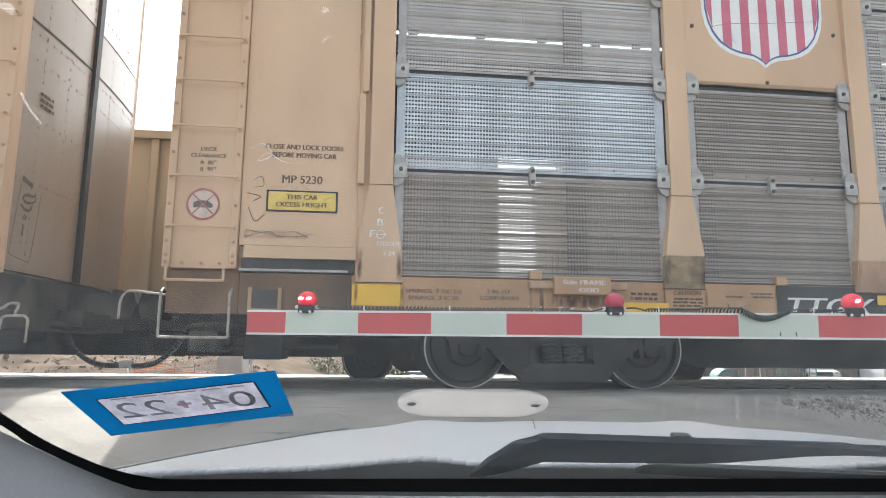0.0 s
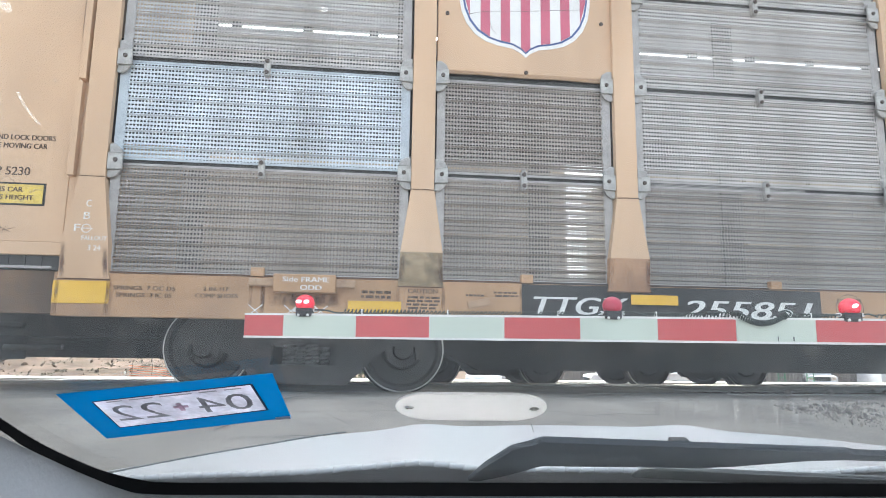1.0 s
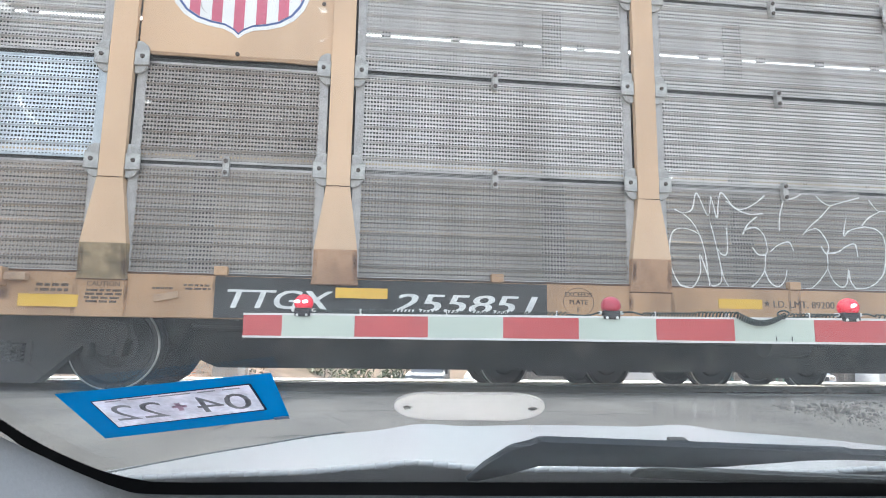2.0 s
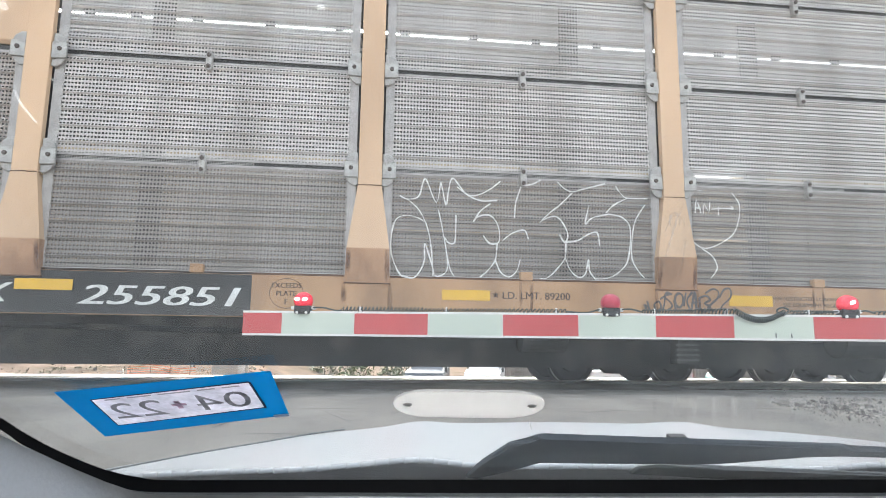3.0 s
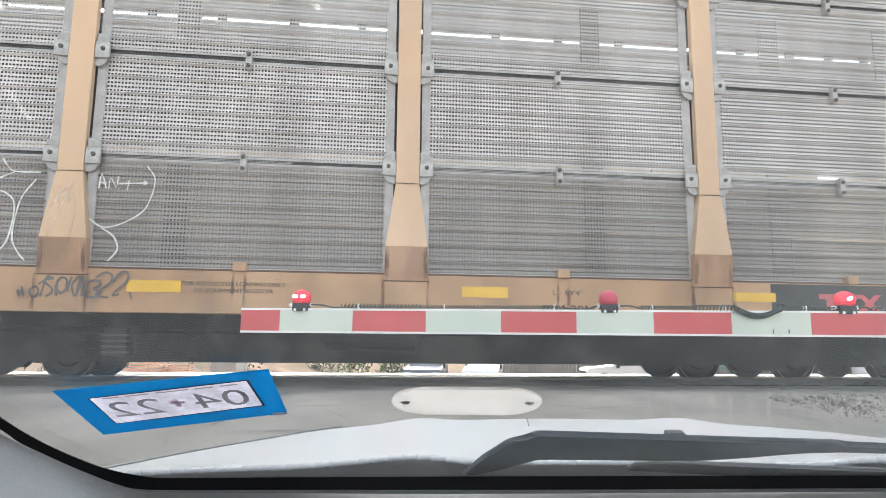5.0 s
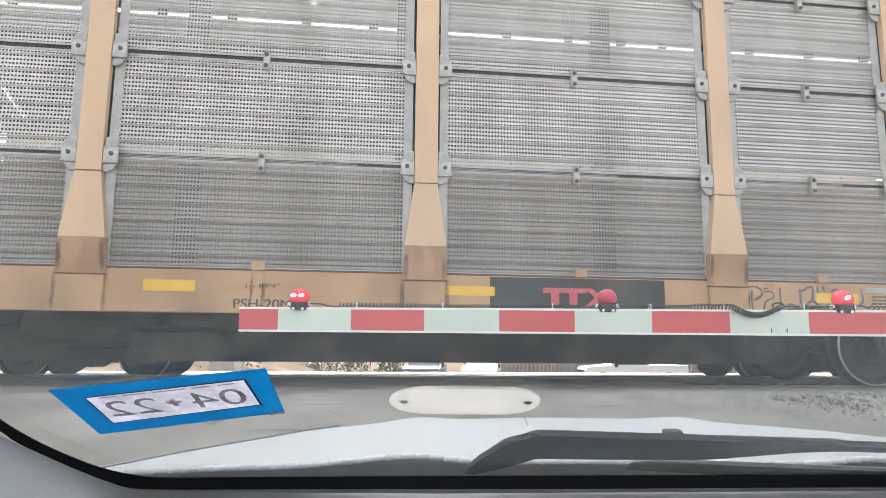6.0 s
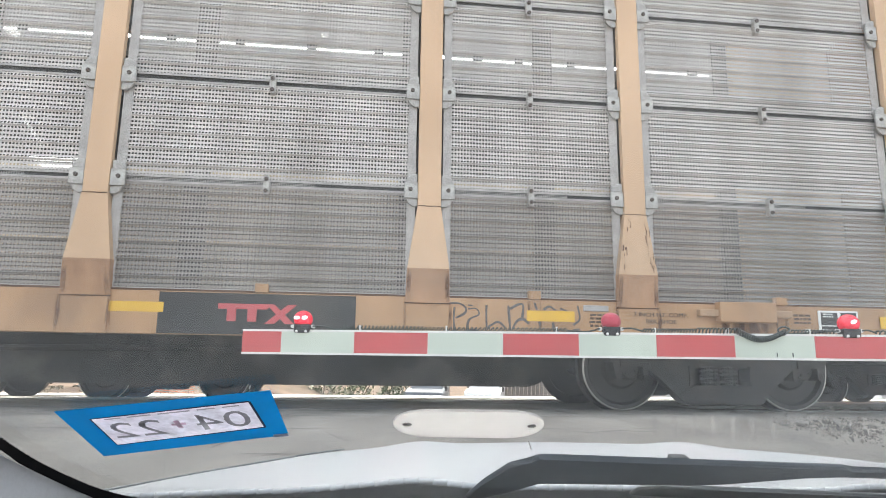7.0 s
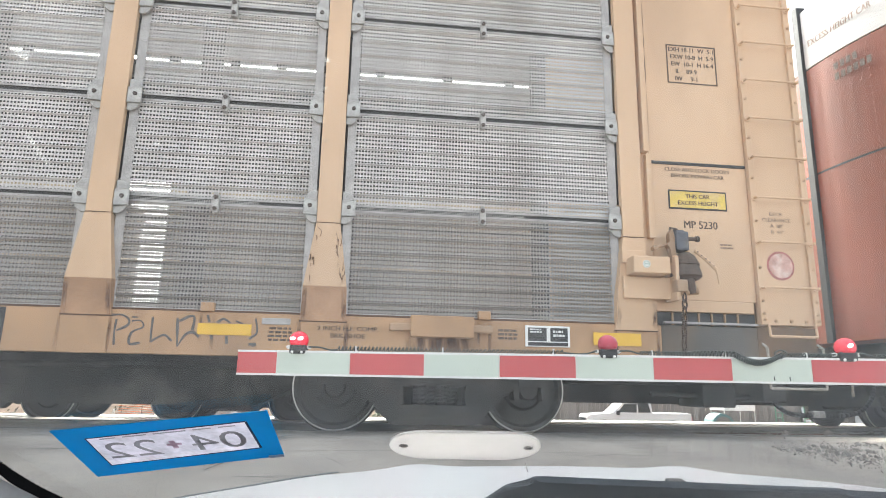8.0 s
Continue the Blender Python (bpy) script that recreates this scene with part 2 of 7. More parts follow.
M_STRIPW = mat("pale see-through reflection tone", (0.56, 0.545, 0.53), 0.4, 0, 0.05, 10, 100, 0.0)
M_LEAF = mat("leaves", (0.07, 0.12, 0.03), 0.6, 0, 0.4, 3, 20, 0.0, rand=0.3)
M_WOODF = mat("weathered fence boards", (0.20, 0.18, 0.16), 0.85, 0, 0.3, 2, 30, 0.2, rand=0.2)
M_GLASSD = mat("dark car glass", (0.02, 0.03, 0.035), 0.08, 0, 0.1, 4, 30, 0.0)
M_CARW = mat("white car paint", (0.66, 0.67, 0.68), 0.25, 0, 0.05, 2, 60, 0.0)
M_CARD = mat("dark blue-grey car paint", (0.07, 0.08, 0.10), 0.25, 0, 0.1, 2, 60, 0.0)
M_TYRE = mat("tyre rubber", (0.02, 0.02, 0.02), 0.8, 0, 0.2, 10, 60, 0.1)
M_LEVER = mat("dull bare steel", (0.42, 0.38, 0.33), 0.6, 0.3, 0.3, 12, 60, 0.1, 0, (0.20, 0.13, 0.09), 0.6)
M_CHROME = mat("chrome", (0.6, 0.6, 0.6), 0.2, 0.9, 0.1, 10, 60, 0.0)
M_TEAL = mat("teal paint", (0.035, 0.15, 0.15), 0.5, 0, 0.25, 3, 40, 0.05)
M_GREENP = mat("green paint", (0.07, 0.22, 0.12), 0.5, 0, 0.25, 3, 40, 0.05)
M_CONC = mat("concrete", (0.42, 0.40, 0.37), 0.85, 0, 0.2, 2, 50, 0.2)
M_NET = mat("orange safety netting", (0.75, 0.20, 0.07), 0.7, 0, 0.3, 6, 60, 0.1)
M_FARTAN = mat("faded tan hopper paint", (0.40, 0.31, 0.20), 0.65, 0, 0.25, 0.8, 30, 0.1, 0.3, (0.20, 0.13, 0.08), 0.5)
M_REDF = mat("faded red sign ring", (0.42, 0.16, 0.14), 0.6, 0, 0.3, 20, 80, 0.02)
M_GEAR = mat("greasy blue-grey gear case", (0.10, 0.105, 0.125), 0.5, 0.3, 0.4, 12, 60, 0.2, 0, (0.22, 0.16, 0.11), 0.6)
M_BRAKE = mat("oily brake gear", (0.12, 0.085, 0.065), 0.65, 0.4, 0.4, 12, 60, 0.2)


def glass_mat(name):
    m = bpy.data.materials.new(name)
    m.use_nodes = True
    n, l = m.node_tree.nodes, m.node_tree.links
    n.remove(n["Principled BSDF"])
    tr, gl, mx = n.new("ShaderNodeBsdfTransparent"), n.new("ShaderNodeBsdfGlossy"), n.new("ShaderNodeMixShader")
    lw, pw, sc = n.new("ShaderNodeLayerWeight"), n.new("ShaderNodeMath"), n.new("ShaderNodeMath")
    lw.inputs[0].default_value = 0.5
    pw.operation, sc.operation = "POWER", "MULTIPLY_ADD"
    pw.inputs[1].default_value, sc.inputs[1].default_value, sc.inputs[2].default_value = 5.0, 0.96, 0.04
    l.new(lw.outputs["Facing"], pw.inputs[0]), l.new(pw.outputs[0], sc.inputs[0]), l.new(sc.outputs[0], mx.inputs[0])
    tr.inputs[0].default_value = (0.94, 0.96, 0.95, 1)
    gl.inputs["Roughness"].default_value = 0.02
    l.new(tr.outputs[0], mx.inputs[1]), l.new(gl.outputs[0], mx.inputs[2])
    # an uneven film of dust that scatters daylight
    tc, film, tl = n.new("ShaderNodeTexCoord"), n.new("ShaderNodeMixShader"), n.new("ShaderNodeBsdfTranslucent")
    tl.inputs[0].default_value = (0.85, 0.86, 0.88, 1)
    amount = None
    for size, lo, hi, least, most in ((22.0, 0.40, 0.75, 0.0004, 0.0042), (140.0, 0.5, 0.8, 0.0, 0.0025)):
        no, mr = n.new("ShaderNodeTexNoise"), n.new("ShaderNodeMapRange")
        no.inputs["Scale"].default_value, no.inputs["Detail"].default_value = size, 6
        mr.inputs[1].default_value, mr.inputs[2].default_value, mr.inputs[3].default_value, mr.inputs[4].default_value = lo, hi, least, most
        l.new(tc.outputs["Object"], no.inputs["Vector"]), l.new(no.outputs[0], mr.inputs[0])
        if amount is None:
            amount = mr.outputs[0]
        else:
            ad = n.new("ShaderNodeMath")
            l.new(amount, ad.inputs[0]), l.new(mr.outputs[0], ad.inputs[1])
            amount = ad.outputs[0]
    l.new(amount, film.inputs[0]), l.new(mx.outputs[0], film.inputs[1]), l.new(tl.outputs[0], film.inputs[2])
    l.new(film.outputs[0], n["Material Output"].inputs[0])
    return m


def backlit(m, amount=0.6):
    """Thin paper or plastic that glows with the daylight behind it."""
    n, l = m.node_tree.nodes, m.node_tree.links
    b = n["Principled BSDF"]
    tl, mx = n.new("ShaderNodeBsdfTranslucent"), n.new("ShaderNodeMixShader")
    mx.inputs[0].default_value = amount
    for k in b.inputs["Base Color"].links:
        l.new(k.from_socket, tl.inputs[0])
    l.new(b.outputs[0], mx.inputs[1]), l.new(tl.outputs[0], mx.inputs[2])
    l.new(mx.outputs[0], n["Material Output"].inputs[0])


for m_ in (M_STBLUE, M_STWHITE, M_STGREY, M_STRIPW):
    backlit(m_, 0.75)
pn_, pl_ = M_STRIPW.node_tree.nodes, M_STRIPW.node_tree.links
pm_, pt_ = pn_.new("ShaderNodeMixShader"), pn_.new("ShaderNodeBsdfTransparent")
pm_.inputs[0].default_value = 0.22  # slightly see-through, as the reflection it stands for
pl_.new(pn_["Material Output"].inputs[0].links[0].from_socket, pm_.inputs[1]), pl_.new(pt_.outputs[0], pm_.inputs[2])
pl_.new(pm_.outputs[0], pn_["Material Output"].inputs[0])
M_GLASS = glass_mat("windscreen glass")


# ---- mesh helpers ----
def box(bm, x0, x1, y0, y1, z0, z1):
    v = [bm.verts.new((x, y, z)) for x in (x0, x1) for y in (y0, y1) for z in (z0, z1)]
    for q in ((0, 1, 3, 2), (4, 6, 7, 5), (0, 4, 5, 1), (2, 3, 7, 6), (0, 2, 6, 4), (1, 5, 7, 3)):
        bm.faces.new([v[i] for i in q])
    return bm


def prism(bm, pts, y0, y1):
    """Extrudes an outline in x and z from y0 to y1."""
    a = [bm.verts.new((x, y0, z)) for x, z in pts]
    b = [bm.verts.new((x, y1, z)) for x, z in pts]
    bm.faces.new(a), bm.faces.new(b[::-1])
    for i in range(len(pts)):
        j = (i + 1) % len(pts)
        bm.faces.new((a[j], a[i], b[i], b[j]))
    return bm


def rod(bm, p, q, r, n=8, r2=None):
    p, q = Vector(p), Vector(q)
    m = (q - p).to_track_quat("Z", "Y").to_matrix()
    r2 = r if r2 is None else r2
    rings = []
    for c, rad in ((p, r), (q, r2)):
        rings.append([bm.verts.new(c + m @ Vector((rad * math.cos(k * math.tau / n), rad * math.sin(k * math.tau / n), 0))) for k in range(n)])
    for k in range(n):
        bm.faces.new((rings[0][k], rings[0][(k + 1) % n], rings[1][(k + 1) % n], rings[1][k]))
    bm.faces.new(rings[0][::-1]), bm.faces.new(rings[1])
    return bm


def pipe(bm, pts, r, n=6):
    for p, q in zip(pts[:-1], pts[1:]):
        rod(bm, p, q, r, n)
    return bm


def lathe(bm, profile, n=32, axis="y"):
    """Turns a profile of (distance along the axis, radius) round the axis."""
    rings = []
    for d, r in profile:
        ring = []
        for k in range(n):
            c, s = r * math.cos(k * math.tau / n), r * math.sin(k * math.tau / n)
            ring.append(bm.verts.new((c, d, s) if axis == "y" else (c, s, d)))
        rings.append(ring)
    for a, b in zip(rings[:-1], rings[1:]):
        for k in range(n):
            bm.faces.new((a[k], a[(k + 1) % n], b[(k + 1) % n], b[k]))
    bm.faces.new(rings[0][::-1]), bm.faces.new(rings[-1])
    return bm


def bevelled(bm, w, seg=2):
    bmesh.ops.bevel(bm, geom=list(bm.edges), offset=w, segments=seg, profile=0.6, affect="EDGES", clamp_overlap=True)
    return bm


def mesh_of(name, bm, material, smooth=False):
    bmesh.ops.recalc_face_normals(bm, faces=bm.faces)
    me = bpy.data.meshes.new(name)
    bm.to_mesh(me)
    bm.free()
    me.materials.append(material)
    if smooth:
        for p in me.polygons:
            p.use_smooth = True
    return me


def part(name, bm, material, parent=None, label="", smooth=False, at=None):
    ob = new(name, mesh_of(name, bm, material, smooth))
    if at is not None:
        ob.matrix_basis = at
    if parent:
        ob.parent = parent
    if label:
        ob["label"] = label
    return ob


def piece(name, me, parent, at):
    """One more piece on a shared mesh."""
    ob = new(name, me)
    ob.parent, ob.matrix_basis = parent, at
    return ob


def B():
    return bmesh.new()


def root(name, label, category, at=None, kind="", group=""):
    ob = new(name)
    ob.empty_display_size = 0.2
    if at is not None:
        ob.matrix_basis = at
    return tagged(ob, label, category, group, kind)


def lettering(name, text, x0, x1, z0, z1, y, material, parent, label="", shear=0.0, lift=0.002, mirror=False, bold=0.035):
    """Flat lettering in the x-z plane facing -y, fitted into a box."""
    cu = bpy.data.curves.new(name, "FONT")
    cu.body, cu.align_x, cu.space_line, cu.extrude, cu.shear = text, "CENTER", 1.15, 0.0, shear
    cu.resolution_u = 3
    tmp = new("lettering_source", cu)
    bpy.context.view_layer.update()
    me = bpy.data.meshes.new_from_object(tmp.evaluated_get(bpy.context.evaluated_depsgraph_get()))
    bpy.data.objects.remove(tmp)
    co = np.empty(len(me.vertices) * 3)
    me.vertices.foreach_get("co", co)
    co = co.reshape(-1, 3)
    lo, hi = co.min(0), co.max(0)
    u = (co[:, 0] - lo[0]) / (hi[0] - lo[0])
    w = (co[:, 1] - lo[1]) / (hi[1] - lo[1])
    out = np.stack([(x1 + (x0 - x1) * u) if mirror else (x0 + (x1 - x0) * u), np.full(len(co), y - lift), z0 + (z1 - z0) * w], 1)
    me.vertices.foreach_set("co", out.ravel())
    me.update()
    if bold:
        # struck again a little to each side, for the weight of a stencil
        wide = bold * (z1 - z0) / (text.count("\n") + 1)
        bm = B()
        for k, s in enumerate((0.0, -wide, wide)):
            first = len(bm.verts)
            bm.from_mesh(me)
            bm.verts.ensure_lookup_table()
            for q in bm.verts[first:]:
                q.co.x += s
                q.co.y -= 0.0004 * k
        bm.to_mesh(me)
        bm.free()
    me.name = name
    me.materials.clear()
    me.materials.append(material)
    ob = new(name, me)
    ob.parent = parent
    if label:
        ob["label"] = label
    return ob


def curve_pts(pts, n=6):
    """A smooth line through points (Catmull-Rom)."""
    p = [Vector(q) for q in pts]
    p = [p[0] * 2 - p[1]] + p + [p[-1] * 2 - p[-2]]
    out = []
    for a, b, c, d in zip(p[:-3], p[1:-2], p[2:-1], p[3:]):
        for k in range(n):
            t = k / n
            out.append(0.5 * ((2 * b) + (c - a) * t + (2 * a - 5 * b + 4 * c - d) * t * t + (3 * b - a - 3 * c + d) * t ** 3))
    return out + [p[-2]]


def stroke(bm, pts, width, y, smooth=5):
    """A flat painted line through points (x, z), facing -y."""
    line = curve_pts([(x, z) for x, z in pts], smooth) if smooth else [Vector(q) for q in pts]
    prev = None
    for i, c in enumerate(line):
        d = (line[min(i + 1, len(line) - 1)] - line[max(i - 1, 0)])
        d = d.normalized() if d.length else Vector((1, 0))
        s = Vector((-d.y, d.x)) * width * 0.5 * (0.75 + 0.5 * noise.noise((c.x * 9, c.y * 9, width * 50)))
        cur = [bm.verts.new((c.x + s.x, y, c.y + s.y)), bm.verts.new((c.x - s.x, y, c.y - s.y))]
        if prev:
            bm.faces.new((prev[0], prev[1], cur[1], cur[0]))
        prev = cur
    return bm


def bars(bm, x0, x1, z0, z1, rows, y, seed):
    """Lines of print too small to read: rows of short bars."""
    rnd = random.Random(seed)
    h = (z1 - z0) / (rows * 1.7)
    for r in range(rows):
        z = z1 - (r + 0.5) * (z1 - z0) / rows
        x = x0 + rnd.random() * 0.1 * (x1 - x0)
        while x < x1 - 0.1 * (x1 - x0):
            w = (x1 - x0) * rnd.uniform(0.1, 0.3)
            e = min(x + w, x1)
            v = [bm.verts.new(q) for q in ((x, y, z - h / 2), (e, y, z - h / 2), (e, y, z + h / 2), (x, y, z + h / 2))]
            bm.faces.new(v)
            x = e + (x1 - x0) * 0.05
    return bm


# ---- the track's own axes: u runs along the train, v across it, away from the eye ----
YAW = 6.51
UX, UY = math.cos(radians(YAW)), math.sin(radians(YAW))
SIDE = 5.62  # distance of the train's near side


def along(u, v, z=0.0):
    return pose(u * UX - v * UY, u * UY + v * UX, z, 0, 0, YAW)


def grid_sheet(us, vs, height):
    bm = B()
    rows = [[bm.verts.new((u, v, height(u, v))) for u in us] for v in vs]
    for a, b in zip(rows[:-1], rows[1:]):
        for i in range(len(us) - 1):
            bm.faces.new((a[i], a[i + 1], b[i + 1], b[i]))
    return bm


def grade(v):
    """Height of the land across the track: a steep approach, the level crossing, a drop behind."""
    if v < -7.0:
        return -1.83
    if v < 5.2:
        return -0.15 * (5.2 - v)
    if v < 8.5:
        return 0.0
    if v < 9.2:
        return -0.36 * (v - 8.5) / 0.7
    if v < 13.6:
        return -0.36
    return -0.36 - 1.64 * min(1.0, (v - 13.6) / 3.4)


# ---- ground, road, tracks ----
us = [-2500, -400, -120, -60] + [k * 1.5 for k in range(-20, 27)] + [60, 120, 400, 2500]
vs = [-2500, -300, -60, -20, -7] + [-6 + 0.6 * k for k in range(19)] + [5.2, 5.7, 8.5, 8.8, 9.2, 13.6, 15, 17.0, 18.5, 20, 21.5, 23, 24.5, 26, 27.5, 29, 31, 34, 40, 60, 150, 500, 2500]


def land(u, v):
    bumpy = 0.05 * noise.noise((u * 0.4, v * 0.4, 0)) + 0.02 * noise.noise((u * 1.7, v * 1.7, 4))
    flat = -0.075 if v < 9 else -0.02
    rise = min(1.0, max(0.0, (v - 20) / 8)) * min(1.0, max(0.0, (-1.0 - u) / 5))
    far = rise * (1.75 + 0.45 * noise.noise((u * 0.23 + 3, v * 0.3, 2)) + 0.15 * noise.noise((u * 0.9, v * 0.9, 7))) if v < 200 else 0.0
    return grade(v) + flat + (bumpy if v < 4.5 or v > 15 else 0.0) + far


ground = part("ground", grid_sheet(us, vs, land), M_DIRT, smooth=True, at=along(0, 0))
tagged(ground, "dry sandy earth sloping away from the tracks", "ground", kind="structure")
ru = [-14 + 0.5 * k for k in range(44)]
rv = [-12, -7] + [-6.4 + 0.4 * k for k in range(29)] + [5.2, 5.6, 6.30]


def road_h(u, v):
    edge = 0.5 if u > 3.4 else 0.0
    return grade(v) + 0.004 * noise.noise((u * 2.2, v * 2.2, 9)) - 0.06 * edge * (0.5 + noise.noise((u * 2, v * 2, 1)))


road = part("road", grid_sheet(ru, rv, road_h), M_ASPH, smooth=True, at=along(0, 0))
tagged(road, "worn grey asphalt road climbing to the level crossing", "road", kind="structure")
M_WHITEC = mat("pale concrete", (0.66, 0.63, 0.58), 0.8, 0, 0.2, 2, 50, 0.2)
cracks = B()
rnd = random.Random(5)
for k in range(34):
    u, v = rnd.uniform(-4, 3.3), rnd.uniform(3.3, 5.9)
    a = rnd.uniform(-0.6, 0.6) + (0 if rnd.random() < 0.6 else 1.4)
    pts = []
    for j in range(8):
        pts.append((u, v))
        a += rnd.uniform(-0.5, 0.5)
        u, v = u + 0.13 * math.cos(a), min(v + 0.13 * math.sin(a), 6.2)
    prev = None
    for j, (x, y) in enumerate(pts):
        w = 0.005 * (1 - abs(j - 3.5) / 4.2)
        cur = [cracks.verts.new((x, y - w, grade(y - w) + 0.008)), cracks.verts.new((x, y + w, grade(y + w) + 0.008))]
        if prev:
            cracks.faces.new((prev[0], cur[0], cur[1], prev[1]))
        prev = cur
for k in range(420):
    x, y = rnd.uniform(-4.2, 3.4), rnd.uniform(3.0, 5.9)
    w, d = rnd.uniform(0.006, 0.05) * rnd.uniform(0.4, 1), rnd.uniform(0.004, 0.016)
    q = [cracks.verts.new((x + w * math.cos(j * math.tau / 7) * rnd.uniform(0.6, 1), y + d * math.sin(j * math.tau / 7) * rnd.uniform(0.6, 1), grade(y) + 0.0075)) for j in range(7)]
    cracks.faces.new(q)
line = curve_pts([(-0.95, 4.35), (-0.86, 4.55), (-0.80, 4.80), (-0.70, 5.0), (-0.66, 5.25), (-0.55, 5.6)], 4)
for a_, b_ in zip(line[:-1], line[1:]):
    q = [cracks.verts.new((c.x + o, c.y, grade(c.y) + 0.0085)) for c, o in ((a_, -0.008), (a_, 0.008), (b_, 0.008), (b_, -0.008))]
    cracks.faces.new(q)
for k, (v0, wide) in enumerate(((4.86, 0.004), (5.34, 0.007), (5.62, 0.005), (5.95, 0.010))):
    prev = None
    for q in range(61):
        u = -4.2 + 0.125 * q
        v = v0 + 0.035 * noise.noise((u * 0.9, k * 3.1, 0)) + 0.012 * noise.noise((u * 5, k, 2))
        w = wide * max(0.0, 0.6 + 1.4 * noise.noise((u * 1.3, k * 7.0, 5)))
        cur = [cracks.verts.new((u, v - w, grade(v - w) + 0.0083)), cracks.verts.new((u, v + w, grade(v + w) + 0.0083))]
        if prev:
            cracks.faces.new((prev[0], cur[0], cur[1], prev[1]))
        prev = cur
part("crack", cracks, M_TAR, road, "dark cracks in the asphalt")["kind"] = "stuff"

rubble = B()
rnd = random.Random(11)
for k in range(1500):
    u, v = rnd.gauss(4.0, 0.45), rnd.gauss(4.95, 0.26)
    if u < 3.40 + 0.9 * abs(5.05 - v) * rnd.random():
        continue
    r = rnd.uniform(0.006, 0.018) * (0.7 if rnd.random() < 0.88 else 1.6)
    m = Matrix.Translation((u, v, road_h(u, v) + r * 0.3)) @ Euler((rnd.random() * 3, rnd.random() * 3, rnd.random() * 3)).to_matrix().to_4x4() @ Matrix.Diagonal((r, r * rnd.uniform(0.6, 1), r * 0.38, 1))
    bmesh.ops.create_icosphere(rubble, subdivisions=1, radius=1.0, matrix=m)
rub = part("rubble", rubble, M_RUB, at=along(0, 0))
tagged(rub, "broken asphalt and stones at the road's crumbling edge", "rubble", kind="stuff")

for name, near, lab in (("track_near", SIDE + 0.77, "near railway track across the road"), ("track_far", SIDE + 5.35, "far railway track behind the train")):
    tr = root(name, lab, "railway track", along(0, near, 0.0 if name == "track_near" else -0.20), "structure")
    for dv in (0.0, 1.505):
        bm = B()
        prism_pts = ((-0.035, 0.0), (0.035, 0.0), (0.035, -0.03), (0.009, -0.045), (0.009, -0.13), (0.07, -0.15), (0.07, -0.165), (-0.07, -0.165), (-0.07, -0.15), (-0.009, -0.13), (-0.009, -0.045), (-0.035, -0.03))
        a = [bm.verts.new((-150, y + dv, z)) for y, z in prism_pts]
        b = [bm.verts.new((150, y + dv, z)) for y, z in prism_pts]
        bm.faces.new(a), bm.faces.new(b[::-1])
        for i in range(12):
            bm.faces.new((a[i], b[i], b[(i + 1) % 12], a[(i + 1) % 12]))
        part("rail", bm, M_RAIL, tr, "worn steel rail")
    if name == "track_near":
        part("crossing_panel", bevelled(box(B(), -14, 3.6, 0.09, 1.41, -0.07, -0.012), 0.01), M_ASPH, tr, "grey crossing panel between the rails")
part("crossing_panel", bevelled(box(B(), -30, 30, SIDE + 2.36, SIDE + 2.86, -0.09, -0.008), 0.01), M_ASPH, road, "grey strip beside the rail", at=along(0, 0) @ along(0, 0).inverted())
part("crossing_apron", bevelled(box(B(), -34, 34, 13.15, 14.0, -0.42, -0.205), 0.02), M_WHITEC, road, "pale concrete apron beyond the far track")
bal = B()
rnd = random.Random(3)
for k in range(700):
    u, v = rnd.choice((rnd.uniform(3.6, 13), rnd.uniform(-30, -14))), rnd.uniform(5.7, 14.2)
    r = rnd.uniform(0.03, 0.06)
    bmesh.ops.create_icosphere(bal, subdivisions=1, radius=r, matrix=Matrix.Translation((u, v, land(u, v) + 0.01)))
tagged(part("ballast", bal, M_BALL, at=along(0, 0)), "grey-brown ballast stones beside the rails", "ballast", kind="stuff")
marks = B()
for k in range(3):
    stroke(marks, [(-1.62 + 0.09 * k, 0.0), (-1.40 + 0.09 * k, 0.30)], 0.022, 0, 0)
for k in range(2):
    stroke(marks, [(-1.60 + 0.06 * k, 0.08 + 0.12 * k), (-1.30 + 0.06 * k, 0.08 + 0.12 * k)], 0.022, 0, 0)
mk = part("road_marking", marks, M_WHITE, road, "worn white paint mark", at=along(0, 5.92, 0.012) @ pose(0, 0, 0, -90, 0, 0))

# ---- how far the train has rolled, in metres, and its steps for the wheels ----
ROLL = [(0.0, 0.0), (0.5, 1.164), (1.0, 2.426), (1.5, 3.693), (2.0, 5.080), (3.5, 8.933), (4.0, 10.258), (4.5, 11.660), (6.0, 15.691), (6.5, 17.140), (7.0, 18.552), (7.5, 19.925), (8.0, 21.360)]
FAR_SPEED = 1.19
MOVERS, FAR_MOVERS, WHEELS, FAR_WHEELS = [], [], [], []


def rolled(t):
    for (a, p), (b, q) in zip(ROLL[:-1], ROLL[1:]):
        if t <= b:
            return p + (q - p) * (t - a) / (b - a)
    return ROLL[-1][1]


# ---- parts that all cars share ----
WR = 0.405


